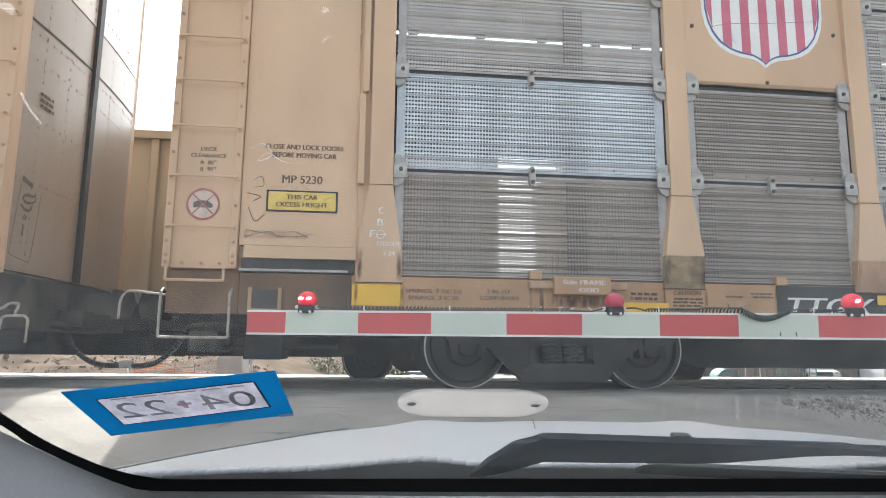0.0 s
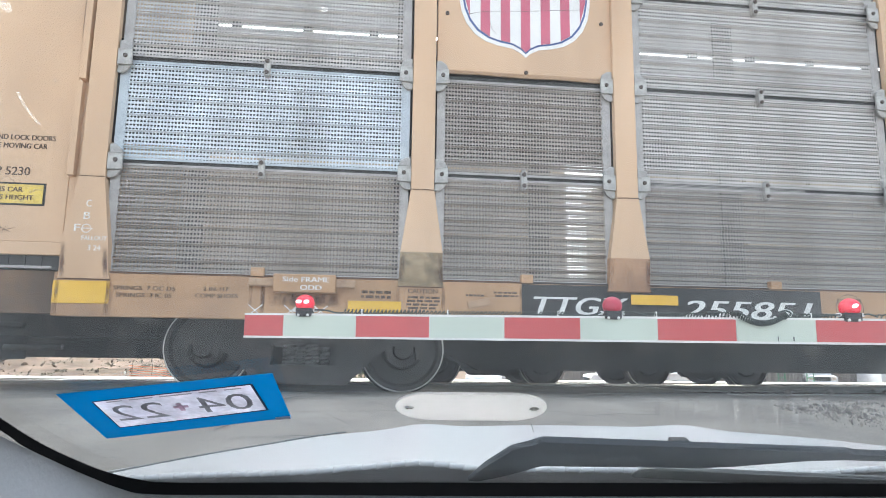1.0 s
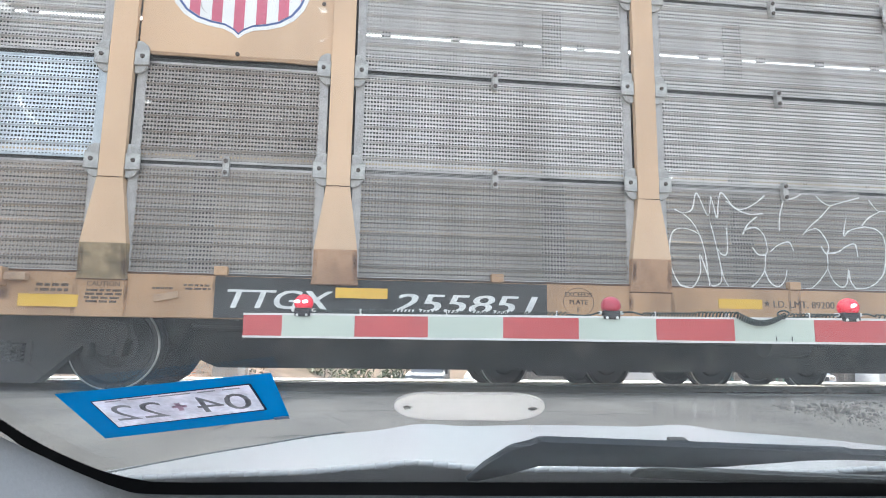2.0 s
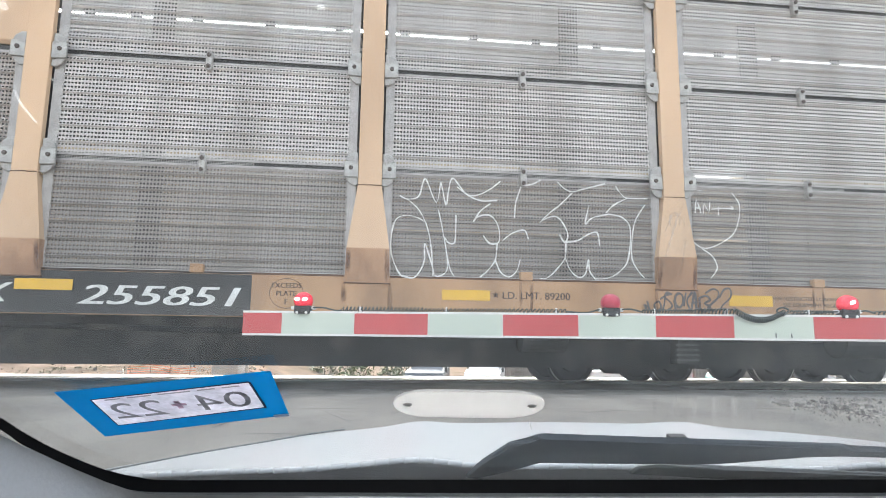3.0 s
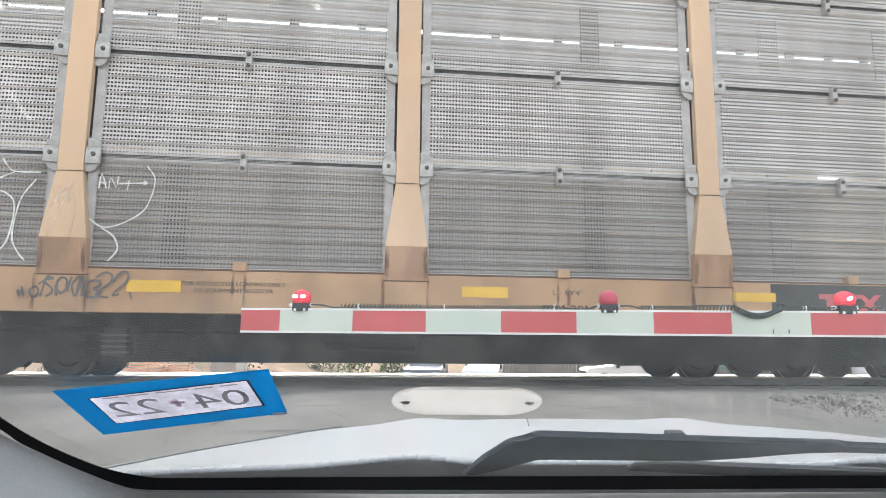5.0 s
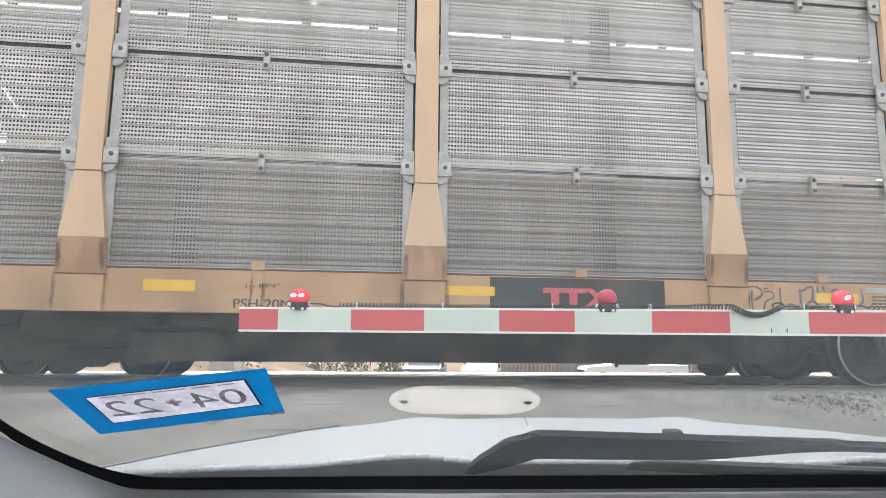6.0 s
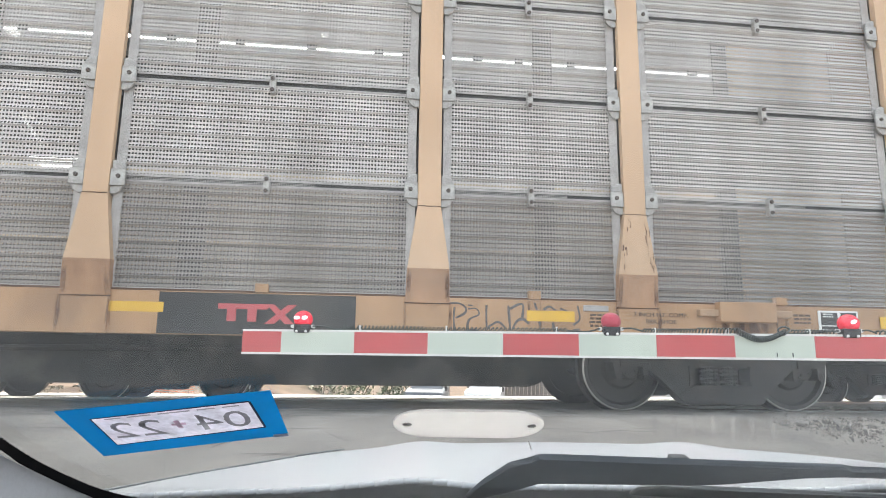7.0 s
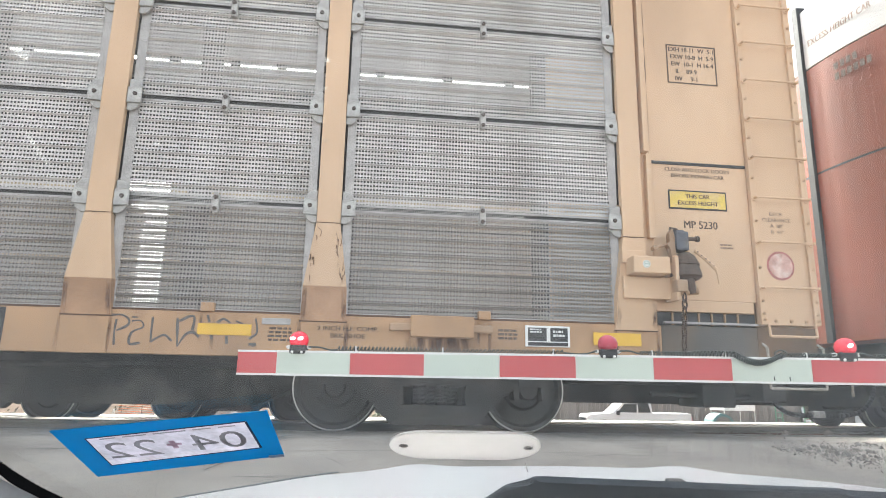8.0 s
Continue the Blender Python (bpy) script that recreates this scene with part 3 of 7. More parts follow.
def wheelset_mesh():
    bm = B()
    prof = [(-0.07, 0.10), (-0.07, 0.17), (-0.035, 0.20), (-0.03, 0.33), (-0.075, 0.355), (-0.075, WR), (0.06, WR + 0.004), (0.07, WR + 0.028), (0.10, WR + 0.026), (0.10, 0.34), (0.03, 0.32), (0.03, 0.12)]
    lathe(bm, prof, 40)
    other = B()
    lathe(other, [(1.505 - d, r) for d, r in prof], 40)
    me = bpy.data.meshes.new("tmp")
    other.to_mesh(me), other.free()
    bm.from_mesh(me)
    bpy.data.meshes.remove(me)
    rod(bm, (0, -0.17, 0), (0, 1.67, 0), 0.075, 16)
    return mesh_of("wheelset", bm, M_WHEEL, False)


def rim_mesh():
    bm = B()
    rings = []
    for r, y in ((WR - 0.012, -0.077), (WR + 0.001, -0.078), (WR + 0.003, -0.06)):
        rings.append([bm.verts.new((r * math.cos(k * math.tau / 48), y, r * math.sin(k * math.tau / 48))) for k in range(48)])
    for a, b in zip(rings[:-1], rings[1:]):
        for k in range(48):
            bm.faces.new((a[k], a[(k + 1) % 48], b[(k + 1) % 48], b[k]))
    return mesh_of("rim", bm, M_TREAD, True)


def cap_mesh():
    bm = lathe(B(), [(-0.19, 0.03), (-0.19, 0.085), (-0.15, 0.10), (-0.06, 0.10)], 20)
    for k in range(3):
        a = k * math.tau / 3
        rod(bm, (0.055 * math.cos(a), -0.205, 0.055 * math.sin(a)), (0.055 * math.cos(a), -0.185, 0.055 * math.sin(a)), 0.014, 6)
    return mesh_of("bearing_cap", bm, M_TRUCK)


ME_WHEELSET, ME_RIM, ME_CAP = wheelset_mesh(), rim_mesh(), cap_mesh()


def side_frame_mesh():
    """A cast frame: long arms over the axle boxes, a deep belly with a window for the springs."""
    bm = B()
    prism(bm, [(-1.14, 0.50), (-1.10, 0.63), (-0.48, 0.75), (0.48, 0.75), (1.10, 0.63), (1.14, 0.50), (0.82, 0.50), (0.52, 0.47), (-0.52, 0.47), (-0.82, 0.50)], -0.08, 0.08)
    prism(bm, [(-0.38, 0.105), (0.38, 0.105), (0.46, 0.175), (0.30, 0.285), (-0.30, 0.285), (-0.46, 0.175)], -0.09, 0.09)
    for s in (-1, 1):
        prism(bm, [(s * 0.30, 0.285), (s * 0.46, 0.175), (s * 0.62, 0.33), (s * 0.84, 0.505), (s * 0.50, 0.49), (s * 0.30, 0.47)], -0.078, 0.078)
        prism(bm, [(s * 0.30, 0.285), (s * 0.285, 0.33), (s * 0.285, 0.42), (s * 0.30, 0.47), (s * 0.34, 0.47), (s * 0.34, 0.285)], -0.094, 0.09)
        prism(bm, [(s * 0.76, 0.34), (s * 0.80, 0.34), (s * 0.82, 0.54), (s * 0.74, 0.54)], -0.08, 0.08)
        prism(bm, [(s * 1.03, 0.34), (s * 1.08, 0.34), (s * 1.12, 0.54), (s * 1.01, 0.54)], -0.08, 0.08)
        prism(bm, [(s * 0.80, 0.46), (s * 1.04, 0.46), (s * 1.04, 0.54), (s * 0.80, 0.54)], -0.10, 0.08)
    prism(bm, [(-0.40, 0.115), (0.40, 0.115), (0.44, 0.150), (-0.44, 0.150)], -0.105, -0.08)
    box(bm, -0.32, 0.32, -0.04, 0.25, 0.45, 0.60)
    return mesh_of("side_frame", bm, M_TRUCK)


def spring_mesh():
    bm = B()
    for k in range(5):
        z = 0.285 + 0.037 * k
        ring = [(0.052 * math.cos(q * math.tau / 14), 0.052 * math.sin(q * math.tau / 14), z + 0.037 * q / 14) for q in range(15)]
        pipe(bm, ring, 0.0135, 6)
    return mesh_of("spring", bm, M_SPRING, True)


M_SPRING = mat("dusty spring steel", (0.13, 0.13, 0.125), 0.7, 0.2, 0.3, 8, 60, 0.1)
ME_FRAME, ME_SPRING = side_frame_mesh(), spring_mesh()


def add_truck(car, x, z0, wheels, lift=0.0):
    fr = piece("side_frame", ME_FRAME, car, pose(x, 0.50, z0 - 0.03 + lift))
    fr["label"] = "dusty cast-steel truck side frame"
    for dx, dy in ((-0.135, -0.03), (-0.04, 0.04), (0.075, -0.03), (0.17, 0.04)):
        piece("spring", ME_SPRING, fr, pose(dx, dy, 0.0))
    fr2 = piece("side_frame", ME_FRAME, car, pose(x, 2.53, z0 - 0.03 + lift))
    part("bolster", box(B(), x - 0.2, x + 0.2, 0.55, 2.5, z0 + 0.45, z0 + 0.68), M_UNDER, car)
    part("brake_beam", box(B(), x - 0.52, x + 0.52, 0.95, 2.05, z0 + 0.16 + 1.5 * lift, z0 + 0.50), M_UNDER, car, "grimy brake rigging")
    for dx in (-0.915, 0.915):
        ws = piece("wheelset", ME_WHEELSET, car, pose(x + dx, 0.765, z0 + WR))
        piece("rim", ME_RIM, ws, pose(0, 0, 0))
        piece("bearing_cap", ME_CAP, ws, pose(0, -0.10, 0))
        wheels.append((ws, x + dx, z0 + WR))


def end_doors(car, x, sgn, body, top_mat, split, z0=1.06, z1=5.45, base=0.02, swell=0.26, back=0.16, seam_z=3.18):
    """Two bulging riveted end doors of a closed car, with a dark gap between them and corner stiles. sgn: which way the end faces."""
    def bulge(y):
        return x + sgn * (base + swell * (1 - ((y - 1.525) / 1.5) ** 2))
    for lo, hi in ((0.15, 1.46), (1.59, 2.90)):
        ys = [lo + (hi - lo) * k / 8 for k in range(9)]
        door = None
        for a, b, m in ((z0, split, body), (split + 0.02, z1, top_mat)):
            bm = B()
            f = [[bm.verts.new((bulge(y) - sgn * o, y, z)) for y in ys] for z in (a, b) for o in (0.0, 0.05)]
            for q, r in ((0, 2), (2, 3), (3, 1), (1, 0)):
                for k in range(8):
                    bm.faces.new((f[q][k], f[q][k + 1], f[r][k + 1], f[r][k]))
            for k in (0, 8):
                bm.faces.new((f[0][k], f[1][k], f[3][k], f[2][k]))
            ob = part("end_door" if door is None else "upper_panel", bm, m, door or car, "bulging riveted end door" if door is None else "", smooth=False)
            door = door or ob
        rv_ = B()
        for y in (lo + 0.05, lo + 0.42, lo + 0.86, hi - 0.05):
            for k in range(int((z1 - z0) / 0.11)):
                z = z0 + 0.06 + 0.11 * k
                if sgn < 0 and z > split - 0.05:
                    break
                box(rv_, bulge(y) - 0.0035, bulge(y) + 0.0035, y - 0.009, y + 0.009, z - 0.009, z + 0.009)
        for z in (1.9, 2.5, 3.05, 3.3, 4.1):
            for k in range(11):
                y = lo + 0.05 + (hi - lo - 0.1) * k / 10
                box(rv_, bulge(y) - 0.0035, bulge(y) + 0.0035, y - 0.009, y + 0.009, z - 0.009, z + 0.009)
        rvo = part("rivets", rv_, body if sgn < 0 else M_TAN_D, door)
        rvo["kind"] = "stuff"
        seam = B()
        fine = [lo + (hi - lo) * k / 24 for k in range(25)]
        ends = [(bulge(y) + sgn * 0.004, y) for y in fine]
        for (xa, ya), (xb, yb) in zip(ends[:-1], ends[1:]):
            seam.faces.new([seam.verts.new(q) for q in ((xa, ya, seam_z - 0.013), (xb, yb, seam_z - 0.013), (xb, yb, seam_z + 0.013), (xa, ya, seam_z + 0.013))])
        part("door_seam", seam, M_GAP, door)
    part("door_gap_post", box(B(), min(x + sgn * (base + swell - 0.10), x + sgn * (base + swell + 0.035)), max(x + sgn * (base + swell - 0.10), x + sgn * (base + swell + 0.035)), 1.475, 1.575, z0, z1 + 0.1), M_BLACKP, car, "dark post between the end doors")
    for y0, y1, px_ in ((0.0, 0.14, 0.03), (2.91, 3.05, back)):
        part("corner_stile", bevelled(box(B(), min(x - sgn * 0.16, x + sgn * px_), max(x - sgn * 0.16, x + sgn * px_), y0, y1, z0 - 0.05, z1), 0.012), M_TAN if body is not M_ORANGE else M_ORANGE, car)
    part("end_sill", bevelled(box(B(), min(x - sgn * 0.4, x + sgn * 0.02), max(x - sgn * 0.4, x + sgn * 0.02), 0.1, 2.95, 0.55, 1.04), 0.02), M_UNDER, car, "grimy black end sill")


def coupler(car, x, sgn, reach=0.715):
    bm = B()
    box(bm, min(x, x + sgn * 0.5), max(x, x + sgn * 0.5), 1.42, 1.63, 0.72, 0.95)
    prism(bm, [(x + sgn * 0.45, 0.68), (x + sgn * 0.45, 0.99), (x + sgn * 0.66, 0.96), (x + sgn * 0.70, 0.84), (x + sgn * 0.66, 0.70)], 1.36, 1.70)
    box(bm, min(x - sgn * 0.1, x + sgn * 0.25), max(x - sgn * 0.1, x + sgn * 0.25), 1.2, 1.85, 0.6, 0.75)
    part("coupler", bm, M_UNDER, car, "grimy knuckle coupler", )
    hose = B()
    pipe(hose, curve_pts([(x + sgn * 0.12, 1.15, 0.60), (x + sgn * 0.22, 1.1, 0.40), (x + sgn * 0.40, 1.12, 0.25), (x + sgn * reach * 0.8, 1.18, 0.215), (x + sgn * reach, 1.2, 0.225)], 6), 0.026, 8)
    part("air_hose", hose, M_BLK, car, "black rubber air hose", smooth=True)
    part("hose_coupling", bevelled(box(B(), min(x + sgn * (reach - 0.07), x + sgn * (reach + 0.01)), max(x + sgn * (reach - 0.07), x + sgn * (reach + 0.01)), 1.15, 1.25, 0.19, 0.265), 0.012), M_BRK, car)
    lev = B()
    if sgn > 0:
        pipe(lev, curve_pts([(x - 0.05, 0.06, 0.70), (x + 0.10, 0.04, 0.71), (x + 0.16, 0.02, 0.745), (x + 0.235, 0.02, 0.745), (x + 0.215, 0.02, 0.67), (x + 0.225, 0.02, 0.645)], 4), 0.012, 8)
        pipe(lev, [(x + 0.115, 0.0, 0.53), (x + 0.125, 0.0, 0.63), (x + 0.16, 0.0, 0.648), (x + 0.30, 0.0, 0.648), (x + 0.33, 0.0, 0.62), (x + 0.325, 0.0, 0.43)], 0.012, 8)
    else:
        pipe(lev, curve_pts([(x - 0.30, 0.12, 0.88), (x - 0.36, 0.10, 0.87), (x - 0.40, 0.08, 0.80), (x - 0.41, 0.08, 0.64)], 4), 0.011, 8)
        pipe(lev, [(x + 0.06, 0.12, 0.84), (x - 0.30, 0.12, 0.88)], 0.011, 8)
    part("uncoupling_lever", lev, M_LEVER, car, "bare steel uncoupling lever", smooth=True)
    # angle cock, pipes and rigging under the end sill
    rig = B()
    pipe(rig, [(x - sgn * 0.9, 0.9, 0.62), (x - sgn * 0.1, 1.0, 0.62), (x + sgn * 0.12, 1.15, 0.60)], 0.035, 8)
    box(rig, min(x - sgn * 0.35, x - sgn * 0.1), max(x - sgn * 0.35, x - sgn * 0.1), 0.35, 0.9, 0.36, 0.55)
    box(rig, min(x - sgn * 0.9, x - sgn * 0.55), max(x - sgn * 0.9, x - sgn * 0.55), 0.5, 1.0, 0.30, 0.52)
    rod(rig, (x - sgn * 1.4, 0.6, 0.42), (x - sgn * 0.15, 0.6, 0.40), 0.03, 8)
    part("end_rigging", bevelled(rig, 0.01, 1), M_UNDER, car, "grimy pipes and brackets under the end")


def ladder(car, x0, x1, rungs, mat_, bolts=True, outer=-1):
    """A side ladder on a corner panel: the panel is its body, stiles and rungs its parts."""
    pan = part("ladder_panel", bevelled(box(B(), x0, x1, -0.004, 0.05, 1.075, 5.4), 0.004, 1), mat_, car, "tan corner panel with ladder")
    for a, b in ((x0, x0 + 0.065), (x1 - 0.065, x1)):
        part("stile", bevelled(box(B(), a, b, -0.032, -0.004, 1.08, 5.35), 0.006), mat_, pan)
    for z in rungs:
        bm = rod(B(), (x0 + 0.03, -0.085, z), (x1 - 0.03, -0.085, z), 0.0115, 8)
        for xx in (x0 + 0.03, x1 - 0.03):
            rod(bm, (xx, -0.03, z), (xx, -0.097, z), 0.014, 8)
            rod(bm, (xx, -0.03, z), (xx, -0.045, z), 0.026, 8)
        part("rung", bm, mat_, pan)
    bm = B()
    pipe(bm, [(x0 + 0.05, -0.06, 1.08), (x0 + 0.05, -0.075, 0.965), (x1 - 0.09, -0.075, 0.965), (x1 - 0.09, -0.06, 1.08)], 0.012, 8)
    part("step", bm, mat_, pan)
    bm = B()
    pipe(bm, [(x0 + 0.02, 0.02, 0.90), (x0 + 0.02, -0.05, 0.86), (x0 + 0.02, -0.05, 0.49), (x1 - 0.03, -0.05, 0.49), (x1 - 0.03, -0.05, 0.86), (x1 - 0.03, 0.02, 0.90)], 0.012, 8)
    part("sill_step", bm, M_LEVER, pan, "bare steel sill step")
    bm = B()
    for xx in (x0 + 0.03, x1 - 0.03):
        for z in (1.12, 1.18, 1.30, 1.62, 2.08, 2.52, 2.94, 3.36, 3.8, 4.2):
            rod(bm, (xx, -0.03, z), (xx, -0.044, z), 0.014, 6)
    for xx in (x0 + 0.16, x0 + 0.32, x0 + 0.47):
        rod(bm, (xx, 0.0, 1.115), (xx, -0.018, 1.115), 0.016, 6)
    part("bolts", bm, M_TAN_D, pan)["kind"] = "stuff"
    return pan


# ---- the car in the middle of the clip: a closed car carrier with perforated sides ----
POSTS = (0.070, 2.880, 4.795, 7.67, 10.515, 13.36, 16.225, 19.08, 21.015, 23.84)
LEVELS = ((1.047, 2.000), (2.036, 2.945), (2.988, 3.905), (3.945, 4.872), (4.918, 5.45))
SEAMS = (2.018, 2.967, 3.925, 4.895)
RUNGS = (1.425, 1.865, 2.31, 2.73, 3.14, 3.555, 3.975, 4.395, 4.81, 5.23)
PANEL_CACHE = {}


def panel_mesh(w, h, m):
    """A corrugated sheet of width w and height h: shallow ribs run along it."""
    key = (round(w, 3), round(h, 3), m.name)
    if key in PANEL_CACHE:
        return PANEL_CACHE[key]
    bm = B()
    prof, z = [], 0.0
    rib = 0.148
    while z < h - 0.001:
        for k, y in ((0.0, 0.030), (0.70, 0.030), (0.78, 0.016), (0.82, 0.016)):
            if z + k * rib < h - 0.002:
                prof.append((z + k * rib, y))
        z += rib
    prof.append((h, 0.030))
    cols = [[bm.verts.new((x, y, z)) for z, y in prof] for x in (0.0, w)]
    for k in range(len(prof) - 1):
        bm.faces.new((cols[0][k], cols[1][k], cols[1][k + 1], cols[0][k + 1]))
    PANEL_CACHE[key] = mesh_of("perforated_panel", bm, m)
    return PANEL_CACHE[key]


def flange_mesh(h, m):
    bm = B()
    n = max(2, int(h / 0.148) * 2)
    left = [bm.verts.new((0, 0.012, h * k / n)) for k in range(n + 1)]
    right = [bm.verts.new((0.075 + 0.006 * (k % 2), 0.020 + 0.010 * (k % 2), h * k / n)) for k in range(n + 1)]
    for k in range(n):
        bm.faces.new((left[k], right[k], right[k + 1], left[k + 1]))
    me = mesh_of("flange", bm, m, True)
    return me


def bracket_mesh():
    bm = B()
    prism(bm, [(0.0, -0.075), (0.0, 0.075), (0.12, 0.07), (0.125, -0.07)], -0.045, -0.02)
    prism(bm, [(0.005, 0.075), (0.005, 0.155), (0.05, 0.155), (0.10, 0.12), (0.115, 0.075)], -0.030, 0.0)
    prism(bm, [(0.0, -0.075), (0.11, -0.072), (0.085, -0.115), (0.045, -0.145), (0.0, -0.14)], -0.024, 0.0)
    bevelled(bm, 0.004, 1)
    return mesh_of("bracket", bm, M_BRK)


def bolt_mesh(r=0.018):
    return mesh_of("bolt", lathe(B(), [(-0.012, r * 0.6), (-0.012, r), (0.0, r * 1.15)], 8), M_BOLT)


def clip_mesh():
    bm = prism(B(), [(-0.028, -0.06), (-0.028, 0.05), (-0.018, 0.10), (0.018, 0.10), (0.028, 0.05), (0.028, -0.06), (0.02, -0.085), (-0.02, -0.085)], -0.028, 0.03)
    bevelled(bm, 0.004, 1)
    return mesh_of("panel_clip", bm, M_BRK)


ME_BRACKET, ME_BOLT, ME_CLIP = bracket_mesh(), bolt_mesh(), clip_mesh()
ME_FLANGE, ME_HEM = {}, {}


# scrawled letters, stroke by stroke, on a drawing sheet of their own
SCRAWL_ONE = (((228, 255), (240, 287)), ((245, 238), (256, 284)), ((236, 268), (252, 262)), ((302, 240), (285, 255), (290, 284), (310, 288), (322, 265), (312, 240), (298, 242)),
              ((318, 228), (352, 206), (386, 196)), ((346, 212), (341, 250), (330, 286)), ((384, 202), (360, 190), (346, 215), (374, 240), (384, 264), (356, 286)), ((396, 228), (404, 282)),
              ((425, 190), (405, 212), (405, 250), (425, 270), (445, 246), (445, 206), (423, 191)), ((466, 188), (458, 222), (450, 262)), ((502, 184), (470, 230), (486, 286)),
              ((492, 282), (515, 185), (521, 282)), ((496, 246), (530, 236)), ((541, 214), (540, 286)), ((541, 215), (580, 204), (600, 226), (570, 245), (600, 262), (580, 285), (545, 286)),
              ((575, 190), (620, 165), (650, 180), (645, 215), (610, 245), (586, 276), (640, 286)), ((655, 215), (680, 172), (710, 160), (725, 180), (715, 215), (675, 250), (660, 276), (690, 270)), ((738, 258), (746, 292)))
SCRAWL_TWO = (((104, 148), (100, 215), (105, 290)), ((75, 125), (130, 124), (170, 148), (164, 182), (110, 212)), ((186, 134), (216, 134)), ((186, 156), (234, 154), (250, 188), (192, 220), (186, 282), (242, 276)),
              ((297, 130), (296, 200), (298, 270)), ((298, 270), (330, 246), (370, 230), (410, 262)), ((430, 130), (436, 210), (442, 292)), ((442, 292), (480, 226), (520, 210), (556, 236)),
              ((440, 150), (498, 120), (522, 130), (516, 200)), ((592, 110), (606, 150)), ((648, 152), (682, 130), (722, 152)), ((750, 140), (792, 156)), ((620, 224), (625, 246)), ((705, 226), (710, 270)),
              ((860, 122), (872, 200), (832, 240)), ((830, 270), (868, 268), (850, 280)))


def build_rack():
    car = root("car_carrier_railcar", "tan closed car-carrier rail car with grey perforated side panels", "rail car")
    part("side_sill", bevelled(box(B(), -0.168, 24.088, 0.0, 0.12, 0.675, 1.038), 0.006), M_SILL, car, "tan painted side sill")
    part("side_sill", box(B(), -1.10, 25.02, 2.93, 3.05, 0.675, 1.038), M_SILL, car)
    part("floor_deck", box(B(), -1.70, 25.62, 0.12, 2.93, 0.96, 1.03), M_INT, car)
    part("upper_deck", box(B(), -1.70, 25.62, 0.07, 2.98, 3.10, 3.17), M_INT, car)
    bm = B()
    prism(bm, [(-1.74, 5.44), (25.65, 5.44), (25.65, 5.50), (-1.74, 5.50)], -0.02, 3.07)
    prism(bm, [(-1.74, 5.50), (25.65, 5.50), (25.65, 5.70), (-1.74, 5.70)], 0.35, 2.70)
    part("roof", bm, M_EDGE, car, "galvanised roof")
    bm = box(B(), 3.6, 20.3, 1.15, 1.90, 0.235, 0.95)
    prism(bm, [(2.9, 0.55), (3.6, 0.235), (3.6, 0.95), (2.9, 0.95)], 1.15, 1.90)
    prism(bm, [(20.3, 0.235), (21.0, 0.55), (21.0, 0.95), (20.3, 0.95)], 1.15, 1.90)
    part("centre_sill", bm, M_UNDER, car, "grimy black centre sill")
    for x0, x1 in ((-1.6, 3.2), (20.7, 25.5)):
        part("draft_sill", box(B(), x0, x1, 1.15, 1.90, 0.52, 0.95), M_UNDER, car)
    for k in range(22):
        x = 0.4 + 1.1 * k
        part("cross_bearer", prism(B(), [(x, 0.70), (x + 0.09, 0.70), (x + 0.09, 0.96), (x, 0.96)], 0.12, 2.92), M_UNDER, car)
    bm = B()
    pipe(bm, [(3.4, 0.9, 0.62), (8.0, 0.9, 0.55), (14.0, 0.9, 0.55), (20.4, 0.9, 0.62)], 0.03, 8)
    part("brake_pipe", bm, M_UNDER, car)
    part("brake_cylinder", lathe(B(), [(0, 0.05), (0, 0.16), (0.45, 0.16), (0.5, 0.05)], 20), M_UNDER, car, at=pose(9.2, 0.7, 0.56, 0, 0, -90))
    part("reservoir", lathe(B(), [(0, 0.08), (0.06, 0.19), (0.9, 0.19), (0.96, 0.08)], 20), M_UNDER, car, "rust-brown air reservoir", at=pose(12.6, 0.75, 0.56, 0, 0, -90))
    bx = part("valve_box", bevelled(box(B(), 10.72, 10.92, 0.42, 0.6, 0.30, 0.56), 0.01), M_TRUCK, car)
    for k in range(4):
        part("fin", box(B(), 10.70, 10.94, 0.41, 0.43, 0.33 + 0.05 * k, 0.35 + 0.05 * k), M_SPRING, bx)
    # posts with flared feet
    for i, x in enumerate(POSTS):
        p = part("post", bevelled(box(B(), x - 0.104, x + 0.104, -0.050, 0.02, 1.855, 5.44), 0.006), M_TAN, car, "tan side post")
        prof = ((0.985, 0.205, -0.020), (1.02, 0.197, -0.026), (1.09, 0.192, -0.040), (1.19, 0.189, -0.056), (1.285, 0.186, -0.064), (1.85, 0.105, -0.052))
        for lower in (True, False):
            bm = B()
            rings = [[bm.verts.new(q) for q in ((x - w, 0.06, z), (x - w, y, z), (x + w, y, z), (x + w, 0.06, z))] for z, w, y in (prof[:5] if lower else prof[4:])]
            for a, b in zip(rings[:-1], rings[1:]):
                for k in range(4):
                    bm.faces.new((a[k], a[(k + 1) % 4], b[(k + 1) % 4], b[k]))
            bm.faces.new(rings[0]), bm.faces.new(rings[-1][::-1])
            part("post_foot", bm, (M_FOOT2 if i == 1 else M_FOOT if i not in (0, 9) else M_TAN) if lower else M_TAN, p)
        bm = B()
        wob = [0.012 * noise.noise((x * 3, k * 0.9, 2)) for k in range(9)]
        stroke(bm, [(x - 0.104 + 0.026 * k, 1.853 + wob[k] * 0.5) for k in range(9)], 0.010, -0.0555, 2)
        part("weld_seam", bm, M_RUST, p)
        part("foot_seam", box(B(), x - 0.202, x + 0.202, -0.0225, 0.0, 0.976, 0.986), M_RUST, p)
